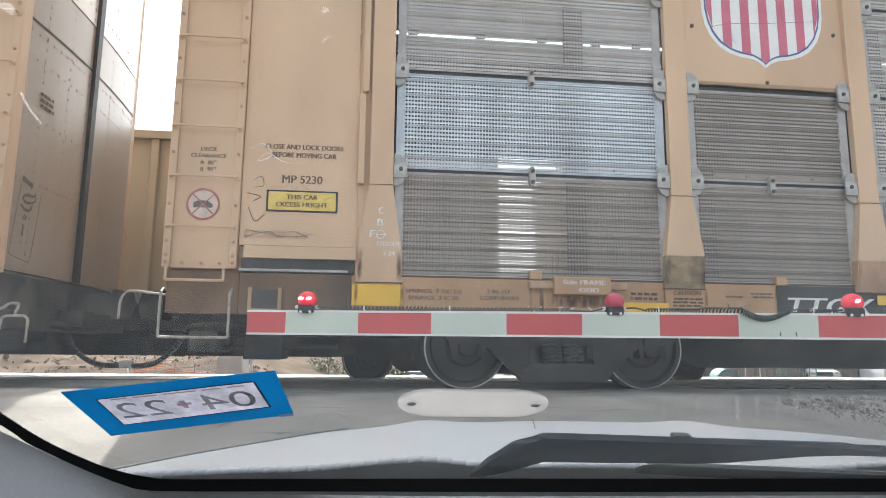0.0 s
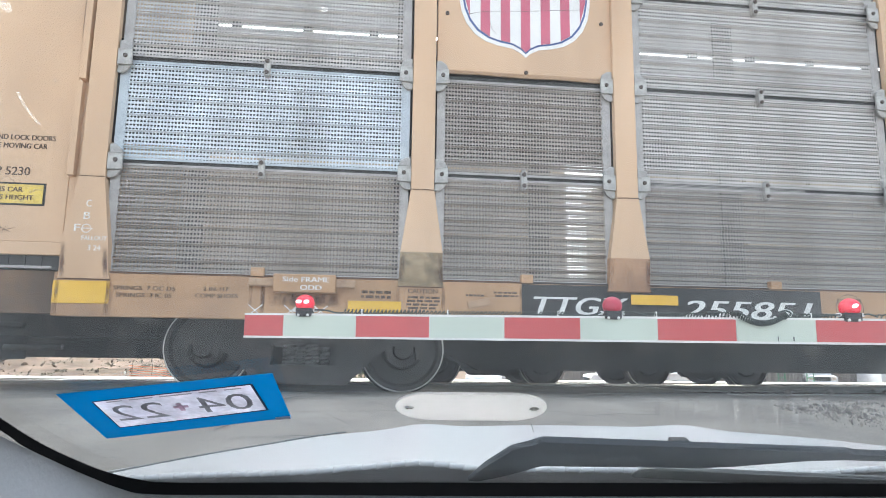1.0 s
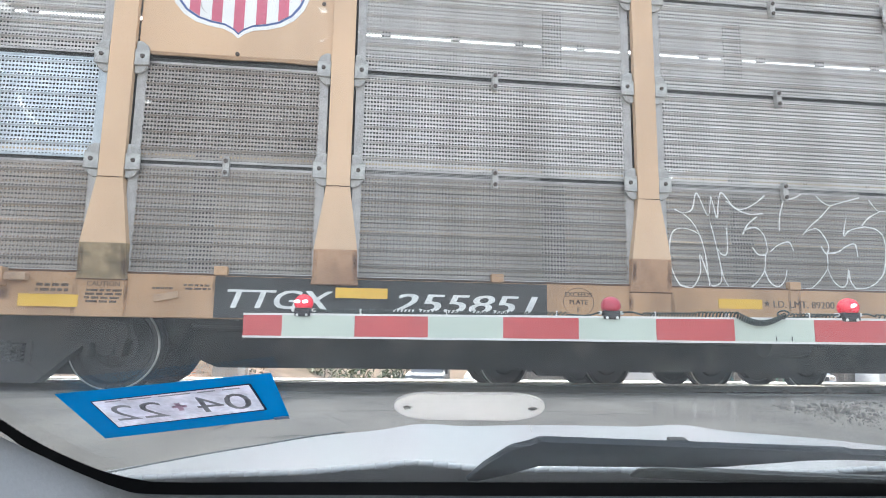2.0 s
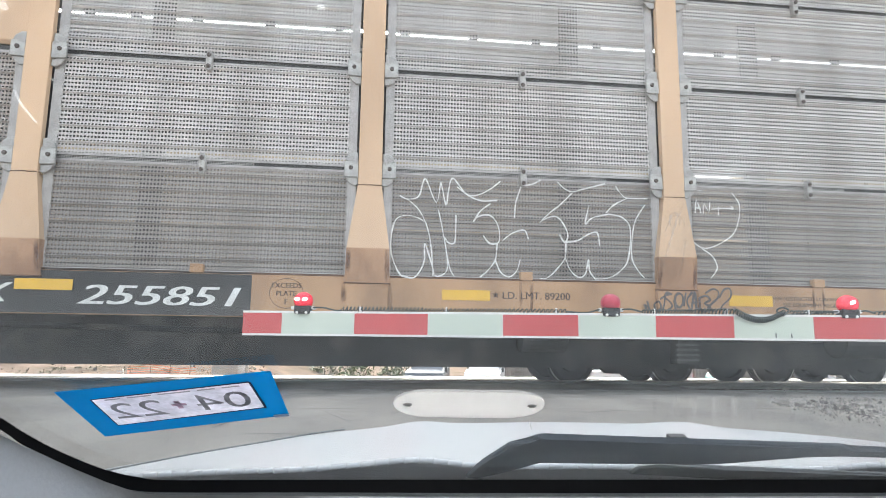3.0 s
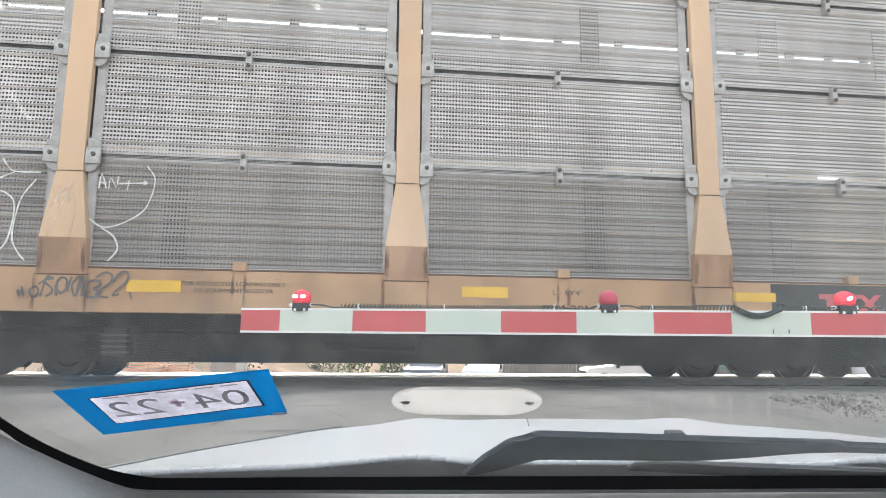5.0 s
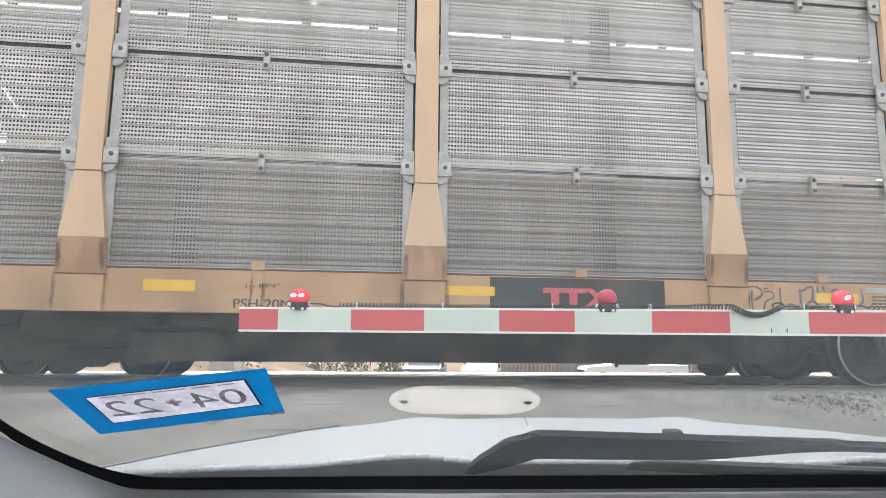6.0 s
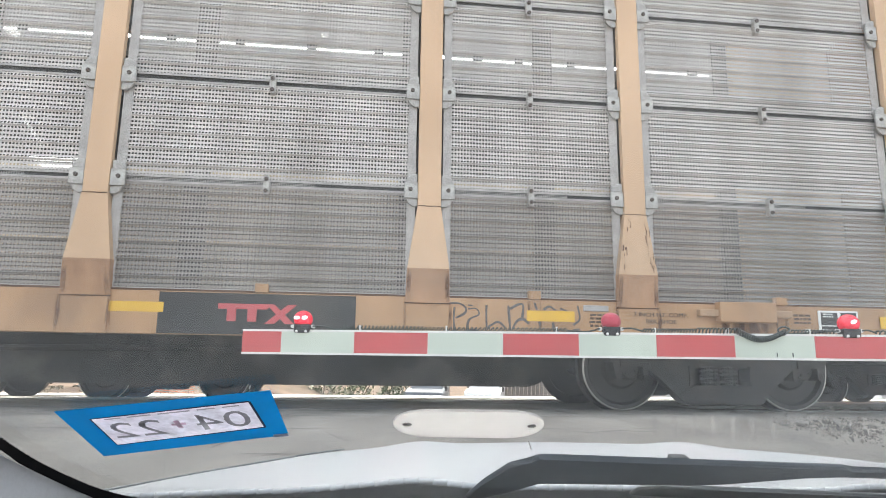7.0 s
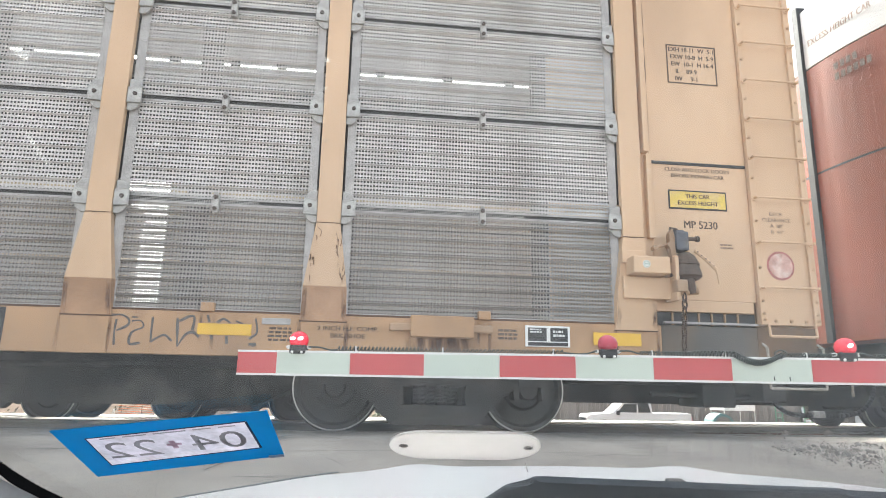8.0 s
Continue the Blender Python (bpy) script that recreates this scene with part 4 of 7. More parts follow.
        if i != 2:  # there the black-painted sill runs through
            part("sill_plate", bevelled(box(B(), x - 0.193, x + 0.193, -0.018, 0.0, 0.672, 0.978), 0.004, 1), M_SILL, p)
        for dx in (-0.20, 0.20) if i != 2 else ():
            bm = stroke(B(), [(x + dx, 1.0), (x + dx + 0.004, 0.85), (x + dx - 0.003, 0.68)], 0.05, -0.0245, 3)
            part("rust_streak", bm, M_STAIN, p)
        # stains down the edges of the foot
        for sd in (-1, 1):
            bm = B()
            for (za, wa, ya), (zb, wb, yb) in zip(prof[:4], prof[1:5]):
                v = [bm.verts.new(q) for q in ((x + sd * (wa - 0.003), ya - 0.003, za), (x + sd * (wa - 0.05), ya - 0.003, za), (x + sd * (wb - 0.035), yb - 0.003, zb), (x + sd * (wb - 0.002), yb - 0.003, zb))]
                bm.faces.new(v)
            part("grime_film", bm, M_STAIN, p)
    # panels, flanges, brackets, clips
    for i, (a, b) in enumerate(zip(POSTS[:-1], POSTS[1:])):
        x0, x1 = a + 0.125, b - 0.125
        shield_bay = i == 1
        for j, (z0, z1) in enumerate(LEVELS):
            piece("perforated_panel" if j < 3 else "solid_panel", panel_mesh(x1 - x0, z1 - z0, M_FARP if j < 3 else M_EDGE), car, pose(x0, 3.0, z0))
            if shield_bay and j >= 2:
                continue
            m = M_GALV2 if (i, j) == (0, 1) else (M_GALV3 if i == 1 or (j == 0 and i < 2) else (M_GALV4 if j == 0 else M_GALV))
            e = M_EDGE2 if (i, j) == (0, 1) else M_EDGE
            w = x1 - x0 - 0.15
            pan = piece("perforated_panel", panel_mesh(w, z1 - z0, m), car, pose(x0 + 0.075, 0.0, z0))
            pan["label"] = "corrugated bluish-white perforated panel" if (i, j) == (0, 1) else "grey corrugated perforated steel panel"
            hk = (round(w, 3), e.name)
            if hk not in ME_HEM:
                ME_HEM[hk] = mesh_of("hem", box(B(), 0.0, w, 0.024, 0.032, 0.0, 0.020), e)
            piece("hem", ME_HEM[hk], pan, pose(0, 0, -0.002))
            piece("hem", ME_HEM[hk], pan, pose(0, 0, z1 - z0 - 0.018))
            k = (round(z1 - z0, 3), e.name)
            if k not in ME_FLANGE:
                ME_FLANGE[k] = flange_mesh(z1 - z0, e)
            piece("flange", ME_FLANGE[k], pan, pose(-0.075, 0, 0))
            piece("flange", ME_FLANGE[k], pan, pose(w + 0.075, 0, 0) @ Matrix.Diagonal((-1, 1, 1, 1)))
        for j, z in enumerate(SEAMS):
            if shield_bay and j >= 2:
                continue
            part("seam_bar", box(B(), x0, x1, 0.045, 0.06, z - 0.022, z + 0.022), M_GAP, car, "dark steel bar between two panels")
            if j == 0 and i >= 2:
                part("toothed_strip", box(B(), x0 + 0.08, x1 - (0.5 if i % 2 else 0.9), 0.036, 0.040, z - 0.014, z + 0.012), M_TEETH, car, "strip of small steel teeth")
            for xx, s in ((x0 - 0.018, 1), (x1 + 0.018, -1)):
                br = piece("bracket", ME_BRACKET, car, pose(xx, 0, z - 0.02) @ Matrix.Diagonal((s, 1, 1, 1)))
                br["label"] = "galvanised clamp bracket"
                piece("bolt", ME_BOLT, br, pose(0.065, -0.045, 0.01))
            if not (shield_bay and j >= 1):
                cl = piece("panel_clip", ME_CLIP, car, pose((x0 + x1) / 2 - 0.02, 0, z - 0.03))
                piece("bolt", ME_BOLT, cl, pose(0, -0.03, 0.055))
                piece("bolt", ME_BOLT, cl, pose(0, -0.03, -0.05))
        for fx in (0.12, 0.5, 0.86):
            part("far_clip", box(B(), x0 + (x1 - x0) * fx - 0.07, x0 + (x1 - x0) * fx + 0.07, 2.96, 3.0, 4.85, 4.95), M_INT, car)
        part("rust_streak", stroke(B(), [((x0 + x1) / 2 + 0.05, 1.03), ((x0 + x1) / 2 + 0.054, 0.9), ((x0 + x1) / 2 + 0.048, 0.70)], 0.045, -0.003, 3), M_STAIN, car)
        part("rust_streak", stroke(B(), [((x0 + x1) / 2 - 0.05, 1.03), ((x0 + x1) / 2 - 0.048, 0.88), ((x0 + x1) / 2 - 0.052, 0.78)], 0.040, -0.0035, 3), M_STAIN, car)
        part("sill_clip", bevelled(box(B(), (x0 + x1) / 2 - 0.055, (x0 + x1) / 2 + 0.055, -0.035, 0.03, 1.04, 1.115), 0.005), M_SILL, car, "small tan clip")
        part("sill_lip", box(B(), x0, x1, 0.0, 0.06, 1.036, 1.054), M_RUST, car)
    for x in POSTS:
        # Far posts wear the shade-dark interior tone instead of the tan paint.
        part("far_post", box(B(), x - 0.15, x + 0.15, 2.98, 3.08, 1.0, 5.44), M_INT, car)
    # emblem panel over the short bay
    sp = part("emblem_panel", bevelled(box(B(), 3.0, 4.71, 0.0, 0.04, 3.03, 5.40), 0.008), M_TAN, car, "tan sheet carrying a striped shield")
    part("torn_edge", prism(B(), [(3.02, 3.03), (3.12, 3.0), (3.4, 3.005), (3.8, 2.995), (4.2, 3.003), (4.6, 2.99), (4.69, 3.03)], 0.0, 0.02), M_TAN_D, sp)
    cx, top = 3.845, 4.75
    half = [(0.0, 3.20), (0.05, 3.245), (0.13, 3.285), (0.26, 3.305), (0.38, 3.34), (0.49, 3.41), (0.57, 3.51), (0.62, 3.63), (0.645, 3.77), (0.65, 3.95), (0.64, 4.3), (0.62, top)]

    def shield_at(k, off):
        return [(cx + x * k, 3.20 + off + (z - 3.20) * (1 - off * 0.3)) for x, z in half] + [(cx - x * k, 3.20 + off + (z - 3.20) * (1 - off * 0.3)) for x, z in half[:0:-1]]
    part("shield", prism(B(), shield_at(1.0, 0.0), -0.004, 0.0), M_WHITE, sp, "white-edged shield")
    part("shield_line", prism(B(), shield_at(0.955, 0.035), -0.0065, -0.004), M_BLUE, sp)
    part("shield_field", prism(B(), shield_at(0.93, 0.052), -0.009, -0.0065), M_WHITE, sp)
    inner = [((x - cx), z) for x, z in shield_at(0.93, 0.052)[:len(half)]]

    def bottom_of(x):
        x = abs(x)
        for (xa, za), (xb, zb) in zip(inner[:-1], inner[1:]):
            if xa <= x <= xb:
                return za + (zb - za) * (x - xa) / max(1e-6, xb - xa)
        return 3.9
    pitch, wid = 0.196, 0.092
    for k in range(-3, 4):
        c = k * pitch
        lo_, hi_ = max(c - wid / 2, -0.598), min(c + wid / 2, 0.598)
        pts = [(cx + lo_, 4.2), (cx + lo_, bottom_of(lo_))] + ([(cx, bottom_of(0))] if k == 0 else []) + [(cx + hi_, bottom_of(hi_)), (cx + hi_, 4.2)]
        part("red_stripe", prism(B(), pts, -0.0115, -0.009), M_PINK, sp)
    part("blue_field", prism(B(), [(cx - 0.59, 4.2), (cx + 0.59, 4.2), (cx + 0.57, 4.68), (cx - 0.57, 4.68)], -0.0115, -0.009), M_BLUE, sp)
    crack = B()
    stroke(crack, [(3.29, 3.60), (3.42, 3.635), (3.6, 3.655), (3.85, 3.672), (4.1, 3.70), (4.4, 3.73)], 0.006, -0.0128, 3)
    stroke(crack, [(3.50, 3.53), (3.52, 3.46), (3.56, 3.42)], 0.005, -0.0128, 3)
    part("hairline_crack", crack, M_SPRAY, sp)
    for x, z in ((3.09, 3.60), (4.60, 3.60), (3.85, 3.05)):
        piece("bolt", ME_BOLT, sp, pose(x, 0.0, z))
    # both ends: doors, ladders, dark slots
    for end in (0, 1):
        def X(x):
            return x if not end else 23.92 - x
        def bx(x0, x1, *r):
            return box(B(), min(X(x0), X(x1)), max(X(x0), X(x1)), *r)
        d = part("side_door", bevelled(bx(-1.145, -0.14, 0.012, 0.07, 1.285, 5.40), 0.006), M_TAN, car, "tan steel end-bay side door")
        part("door_rail", bevelled(bx(-1.10, -0.13, -0.006, 0.05, 1.175, 1.282), 0.006), M_TAN, d)
        part("jamb", bevelled(bx(-0.14, -0.085, -0.045, 0.06, 1.86, 2.70), 0.006), M_TAN, d)
        part("jamb", bevelled(bx(-0.115, -0.06, -0.060, 0.06, 2.72, 5.38), 0.006), M_TAN, d)
        part("jamb_filler", bx(-0.142, -0.018, 0.02, 0.07, 1.04, 5.40), M_TAN, d)
        part("slot", bx(-1.12, -0.15, 0.03, 0.06, 1.05, 1.172), M_GAP, car, "dark slot under the side door")
        part("slot_rail", bevelled(bx(-1.13, -0.20, -0.01, 0.02, 1.060, 1.082), 0.004, 1), M_EDGE, car)
        part("end_wall", bx(-1.75, -0.02, 0.075, 0.11, 1.03, 5.42), M_TAN_D, car)
        part("end_wall", bx(-1.75, 0.0, 2.98, 3.04, 1.03, 5.42), M_TAN, car)
        part("end_wall", bx(-1.75, -1.69, 0.08, 3.0, 1.03, 5.42), M_TAN_D, car)
        for k in range(6):
            part("slot_bar", bx(-0.30 - 0.13 * k, -0.285 - 0.13 * k, 0.012, 0.03, 1.05, 1.172), M_TAN_D if end else M_GAP, car)
        part("end_apron", bevelled(bx(-1.12, -0.17, 0.010, 0.06, 0.69, 1.045), 0.006), M_APRON_T if not end else M_APRON, car, "grimy apron under the end door")
        part("end_apron", bevelled(bx(-1.72, -1.123, 0.014, 0.06, 0.69, 1.055), 0.006), M_APRON_T, car, "grimy tan apron under the ladder")
        if not end:
            part("apron_pocket", bx(-1.02, -0.78, 0.0, 0.012, 0.74, 0.90), M_BLACKP, car)
            fr = B()
            for q in ((-1.04, -1.01, 0.72, 0.92), (-0.79, -0.76, 0.72, 0.92), (-1.04, -0.76, 0.71, 0.74)):
                box(fr, min(X(q[0]), X(q[1])), max(X(q[0]), X(q[1])), -0.008, 0.012, q[2], q[3])
            part("pocket_frame", fr, M_TAN_D, car)
        lp = ladder(car, min(X(-1.76), X(-1.15)), max(X(-1.76), X(-1.15)), RUNGS, M_TAN)
        # round no-riding sign
        sx, sz = X(-1.458) - (0.045 if end else 0.0), 1.630 + (0.02 if end else 0.0)
        part("round_sign", lathe(B(), [(-0.003, 0.001), (-0.003, 0.143), (0.0, 0.143)], 36), M_REDF, lp, "round red-ringed sign", at=pose(sx, -0.004, sz))
        part("sign_face", lathe(B(), [(-0.003, 0.001), (-0.003, 0.122), (0.0, 0.122)], 36), M_SIGNP if end else M_SIGNW, lp, at=pose(sx, -0.0075, sz))
        if not end:
            sl = stroke(B(), [(sx - 0.085, sz + 0.085), (sx + 0.085, sz - 0.085)], 0.020, -0.0125, 0)
            stroke(sl, [(sx - 0.085, sz - 0.085), (sx + 0.085, sz + 0.085)], 0.014, -0.0127, 0)
            part("sign_slash", sl, M_REDF, lp)
            sl = B()
            prism(sl, [(sx - 0.08, sz - 0.03), (sx - 0.08, sz + 0.01), (sx - 0.03, sz + 0.035), (sx + 0.04, sz + 0.03), (sx + 0.08, sz + 0.0), (sx + 0.08, sz - 0.03)], -0.012, -0.0105)
            part("sign_picture", sl, M_SPRAY, lp)
        lettering("stencil", "DECK\nCLEARANCE\nA  80''\nB  95''", sx - 0.15 + 0.02 * (1 - end), sx + 0.15 + 0.02 * (1 - end), 1.925 + 0.04 * end, 2.145 + 0.04 * end, -0.004, M_TXTF if end else M_TXT, lp)
        sg = part("height_sign", bevelled(bx(-0.93, -0.31, 0.006, 0.012, 1.59, 1.785) if not end else box(B(), 24.236, 24.836, 0.006, 0.012, 2.172, 2.366), 0.002, 1), M_BLACKP, d)
        if not end:
            part("sign_face", box(B(), -0.912, -0.328, 0.002, 0.006, 1.606, 1.769), M_SIGNYEL, d, "yellow warning sign")
            lettering("sign_lettering", "THIS CAR\nEXCESS HEIGHT", -0.84, -0.40, 1.635, 1.745, 0.002, M_TXT, d)
            lettering("stencil", "CLOSE AND LOCK DOORS\nBEFORE MOVING CAR", -0.961, -0.277, 2.085, 2.205, 0.012, M_TXT, d)
            lettering("stencil", "MP 5230", -0.80, -0.453, 1.850, 1.922, 0.012, M_TXT, d)
        else:
            part("sign_face", box(B(), 24.252, 24.820, 0.002, 0.006, 2.188, 2.350), M_SIGNYEL, d, "yellow warning sign")
            lettering("sign_lettering", "THIS CAR\nEXCESS HEIGHT", 24.33, 24.74, 2.215, 2.325, 0.002, M_TXT, d)
            lettering("stencil", "CLOSE AND LOCK DOORS\nBEFORE MOVING CAR", 24.217, 24.886, 2.495, 2.595, 0.012, M_TXT, d)
            lettering("stencil", "MP 5230", 24.383, 24.723, 1.985, 2.060, 0.012, M_TXT, d)
            part("small_print", bars(B(), 24.73, 24.87, 1.79, 1.85, 2, 0.0095, 12), M_TXTF, d)["kind"] = "stuff"
            part("door_gap", box(B(), 24.07, 25.06, 0.004, 0.012, 2.622, 2.652), M_GAP, d)
            fr = B()
            for q in ((24.307, 24.842, 3.915, 3.928), (24.307, 24.842, 3.498, 3.511), (24.307, 24.320, 3.511, 3.915), (24.829, 24.842, 3.511, 3.915)):
                box(fr, q[0], q[1], 0.008, 0.012, q[2], q[3])
            part("stencil_frame", fr, M_TXT, d)
            lettering("stencil", "EXH 18-11  W  5-1\nEXW 10-8  H  5-9\nEW  10-1  H 16-4\nIL    89-9        \nIW     9-1        ", 24.335, 24.82, 3.53, 3.90, 0.012, M_TXT, d)
        bm = stroke(B(), [(X(-0.150), 5.2), (X(-0.152), 4.2), (X(-0.149), 3.3), (X(-0.151), 2.75)], 0.02, 0.0085, 4)
        part("rust_streak", bm, M_STAIN, d, "brown drips beside the jamb")
    # brake gear beside the door at one end
    bxp = part("brake_box", bevelled(box(B(), 23.745, 24.095, -0.24, 0.0, 1.485, 1.640), 0.012), M_TAN, car, "tan brake platform box")
    bd = part("badge", lathe(B(), [(-0.003, 0.001), (-0.003, 0.036), (0.0, 0.036)], 20), M_WHITE, bxp, "round white and green badge", at=pose(23.865, -0.242, 1.565))
    bm = B()
    stroke(bm, [(0.026 * math.cos(k * math.tau / 20), 0.026 * math.sin(k * math.tau / 20)) for k in range(21)], 0.008, -0.0036, 0)
    stroke(bm, [(-0.018, 0.0), (0.018, 0.0)], 0.012, -0.0036, 0)
    part("badge_print", bm, M_GREENP, bd)
    part("backing_plate", bevelled(box(B(), 23.70, 24.20, -0.105, -0.07, 1.27, 1.47), 0.006), M_TAN, bxp)
    part("bracket_post", bevelled(box(B(), 23.70, 23.925, -0.10, 0.0, 1.60, 1.72), 0.008), M_TAN, bxp)
    part("bracket_post", bevelled(box(B(), 24.15, 24.185, -0.22, 0.0, 1.25, 1.66), 0.006), M_TAN, bxp)
    hb = part("hand_brake", lathe(B(), [(-0.145, 0.118), (-0.120, 0.146), (-0.085, 0.140), (-0.03, 0.122), (0.03, 0.112), (0.075, 0.088), (0.105, 0.05)], 22, "z"), M_BRAKE, car, "oily hand-brake housing", at=pose(24.29, -0.13, 1.60))
    part("housing_band", lathe(B(), [(-0.02, 0.118), (-0.014, 0.130), (0.004, 0.128), (0.010, 0.114)], 22, "z"), M_BRAKE, hb)
    part("gear_case", bevelled(box(B(), -0.105, 0.02, -0.075, 0.075, 0.115, 0.30), 0.025), M_GEAR, hb, "blue-grey gear case")
    part("gear_cap", lathe(B(), [(0.0, 0.055), (0.018, 0.05), (0.026, 0.02)], 14, "z"), M_GEAR, hb, at=pose(-0.045, 0, 0.295))
    bm = rod(B(), (0.02, -0.03, 0.235), (0.12, -0.03, 0.235), 0.018, 10)
    rod(bm, (0.105, -0.03, 0.235), (0.135, -0.03, 0.240), 0.027, 10)
    part("pawl", bm, M_BRAKE, hb)
    lever = B()
    pipe(lever, [(0.07, -0.06, 0.12), (0.17, -0.06, 0.045), (0.265, -0.06, -0.045)], 0.018, 8)
    pipe(lever, [(0.265, -0.06, -0.045), (0.285, -0.05, -0.10), (0.30, -0.04, -0.175)], 0.010, 8)
    lv = part("release_lever", lever, M_TAN, hb)
    for k in range(5):
        f = k / 4
        part("lever_hole", lathe(B(), [(-0.004, 0.001), (-0.004, 0.007), (0.0, 0.007)], 8), M_BOLT, lv, at=pose(0.09 + 0.15 * f, -0.077, 0.105 - 0.125 * f))
    # ragged cast bracket and its pins
    arm = B()
    prism(arm, [(-0.14, 0.0), (-0.15, 0.14), (-0.19, 0.17), (-0.15, 0.20), (-0.16, 0.28), (-0.12, 0.33), (-0.10, 0.26), (-0.11, 0.18), (-0.09, 0.08)], -0.04, 0.03)
    bevelled(arm, 0.006, 1)
    pipe(arm, [(-0.27, 0.0, 0.14), (-0.20, 0.0, 0.17), (-0.12, 0.0, 0.16)], 0.013, 8)
    rod(arm, (-0.29, -0.03, 0.14), (-0.29, 0.03, 0.14), 0.024, 8)
    part("bracket_arm", arm, M_TAN_D, hb)
    part("bracket_arm", rod(B(), (-0.13, 0, 0.335), (-0.06, 0, 0.325), 0.016, 8), M_BRAKE, hb)
    part("pawl_pad", bevelled(box(B(), -0.145, -0.045, -0.12, 0.0, -0.275, -0.165), 0.01), M_GRIME, hb)
    part("chain_drum", rod(B(), (0.0, -0.02, -0.13), (0.035, -0.02, -0.28), 0.062, 14, 0.05), M_BRAKE, hb)
    part("chain_drum", rod(B(), (-0.09, -0.03, -0.275), (0.09, -0.03, -0.255), 0.030, 12), M_TAN_D, hb)
    link = B()
    pipe(link, [(0.024 * math.cos(q * math.tau / 12), 0, 0.042 * math.sin(q * math.tau / 12)) for q in range(13)], 0.0085, 6)
    me_link = mesh_of("chain_link", link, M_BRAKE, True)
    for k in range(9):
        piece("chain_link", me_link, hb, pose(-0.055 - 0.004 * k, -0.06, -0.32 - 0.062 * k, 0, 3 * (-1) ** k, 12 if k % 2 else 96))
    # lettering and plates along the sill
    Y0 = -0.0
    part("reflector", box(B(), -0.160, 0.285, -0.024, -0.018, 0.780, 0.965), M_YEL, car, "yellow reflector")
    for x0, x1, z0, z1 in ((2.251, 2.713, 0.747, 0.848), (4.807, 5.256, 0.868, 0.958), (8.33, 8.763, 0.851, 0.942), (11.03, 11.464, 0.847, 0.947), (13.86, 14.28, 0.85, 0.945), (16.40, 16.856, 0.856, 0.940), (19.977, 20.419, 0.846, 0.940), (23.428, 23.878, 0.842, 0.956)):
        part("reflector", box(B(), x0, x1, -0.026 if any(abs(x - (x0 + x1) / 2) < 0.4 for x in POSTS) else -0.006, -0.003 if not any(abs(x - (x0 + x1) / 2) < 0.4 for x in POSTS) else -0.0185, z0, z1), M_YEL, car, "yellow reflector")
    part("black_panel", box(B(), 3.793, 6.69, -0.004, 0.0, 0.68, 1.032), M_BLACKP, car, "black-painted stretch of sill")
    part("black_panel", box(B(), 16.814, 18.457, -0.004, 0.0, 0.68, 1.028), M_BLACKP, car, "black-painted stretch of sill")
    part("torn_strip", box(B(), 3.793, 6.69, 0.0, 0.004, 1.036, 1.052), M_BLACKP, car)
    lettering("car_mark", "TTGX", 3.905, 4.781, 0.765, 0.925, -0.004, M_TXTW, car, "white car lettering", 0.25, bold=0.045)
    lettering("car_mark", "255851", 5.299, 6.601, 0.758, 0.920, -0.004, M_TXTW, car, "white car lettering", 0.25, bold=0.045)
    lettering("stencil", "SPRINGS  7 OC D5\nSPRINGS  3 IC 05", 0.307, 0.805, 0.840, 0.935, Y0, M_TXT, car)
    lettering("stencil", "2 IN. H.F.\nCOMP SHOES", 0.972, 1.321, 0.848, 0.942, Y0, M_TXT, car)
    lettering("stencil", "60 IN  CPLR", -0.62, -0.27, 0.765, 0.820, 0.010, M_TXT, car)
    lettering("stencil", "L 2 0  0", -0.62, -0.30, 0.86, 0.93, 0.010, M_TXT, car)
    lettering("stencil", "CAUTION", 2.77, 3.03, 0.925, 0.965, -0.018, M_TXT, car)
    part("small_print", bars(B(), 2.74, 3.05, 0.78, 0.905, 4, -0.0205, 2), M_TXT, car)["kind"] = "stuff"
    part("small_print", bars(B(), 2.36, 2.62, 0.865, 0.95, 2, -0.0025, 3), M_TXT, car)["kind"] = "stuff"
    part("small_print", bars(B(), 3.53, 3.76, 0.905, 0.965, 2, -0.0025, 4), M_TXT, car)["kind"] = "stuff"
    part("small_print", bars(B(), 3.28, 3.46, 0.905, 0.935, 1, -0.0025, 4), M_TXT, car)["kind"] = "stuff"
    card = part("card_holder", bevelled(box(B(), -0.10, 0.10, -0.02, 0.0, -0.03, 0.03), 0.006), M_GRIME, car, "small grimy card holder", at=pose(3.40, 0, 0.85, 0, -12, 0))
    lettering("stencil", "EXCEEDS\nPLATE\nF", 6.86, 7.11, 0.79, 0.97, Y0, M_TXT, car)
    ring = B()
    stroke(ring, [(6.985 + 0.142 * math.cos(k * math.tau / 36), 0.880 + 0.128 * math.sin(k * math.tau / 36)) for k in range(37)], 0.008, -0.003, 0)
    part("stencil_ring", ring, M_TXT, car)
    star = [(8.815 + (0.036 if k % 2 == 0 else 0.015) * math.sin(k * math.pi / 5), 0.905 + (0.036 if k % 2 == 0 else 0.015) * math.cos(k * math.pi / 5)) for k in range(10)]
    part("stencil_star", prism(B(), star, -0.003, -0.001), M_TXT, car)
    lettering("stencil", "LD. LMT. 89200", 8.88, 9.50, 0.870, 0.935, Y0, M_TXT, car)
    lettering("stencil", "FOR RESTRICTED LOADING ONLY\nSEE EQUIPMENT REGISTER", 11.468, 12.331, 0.845, 0.945, Y0, M_TXT, car)
    lettering("stencil", "L - 89'4''", 14.694, 14.973, 0.885, 0.930, Y0, M_TXT, car)
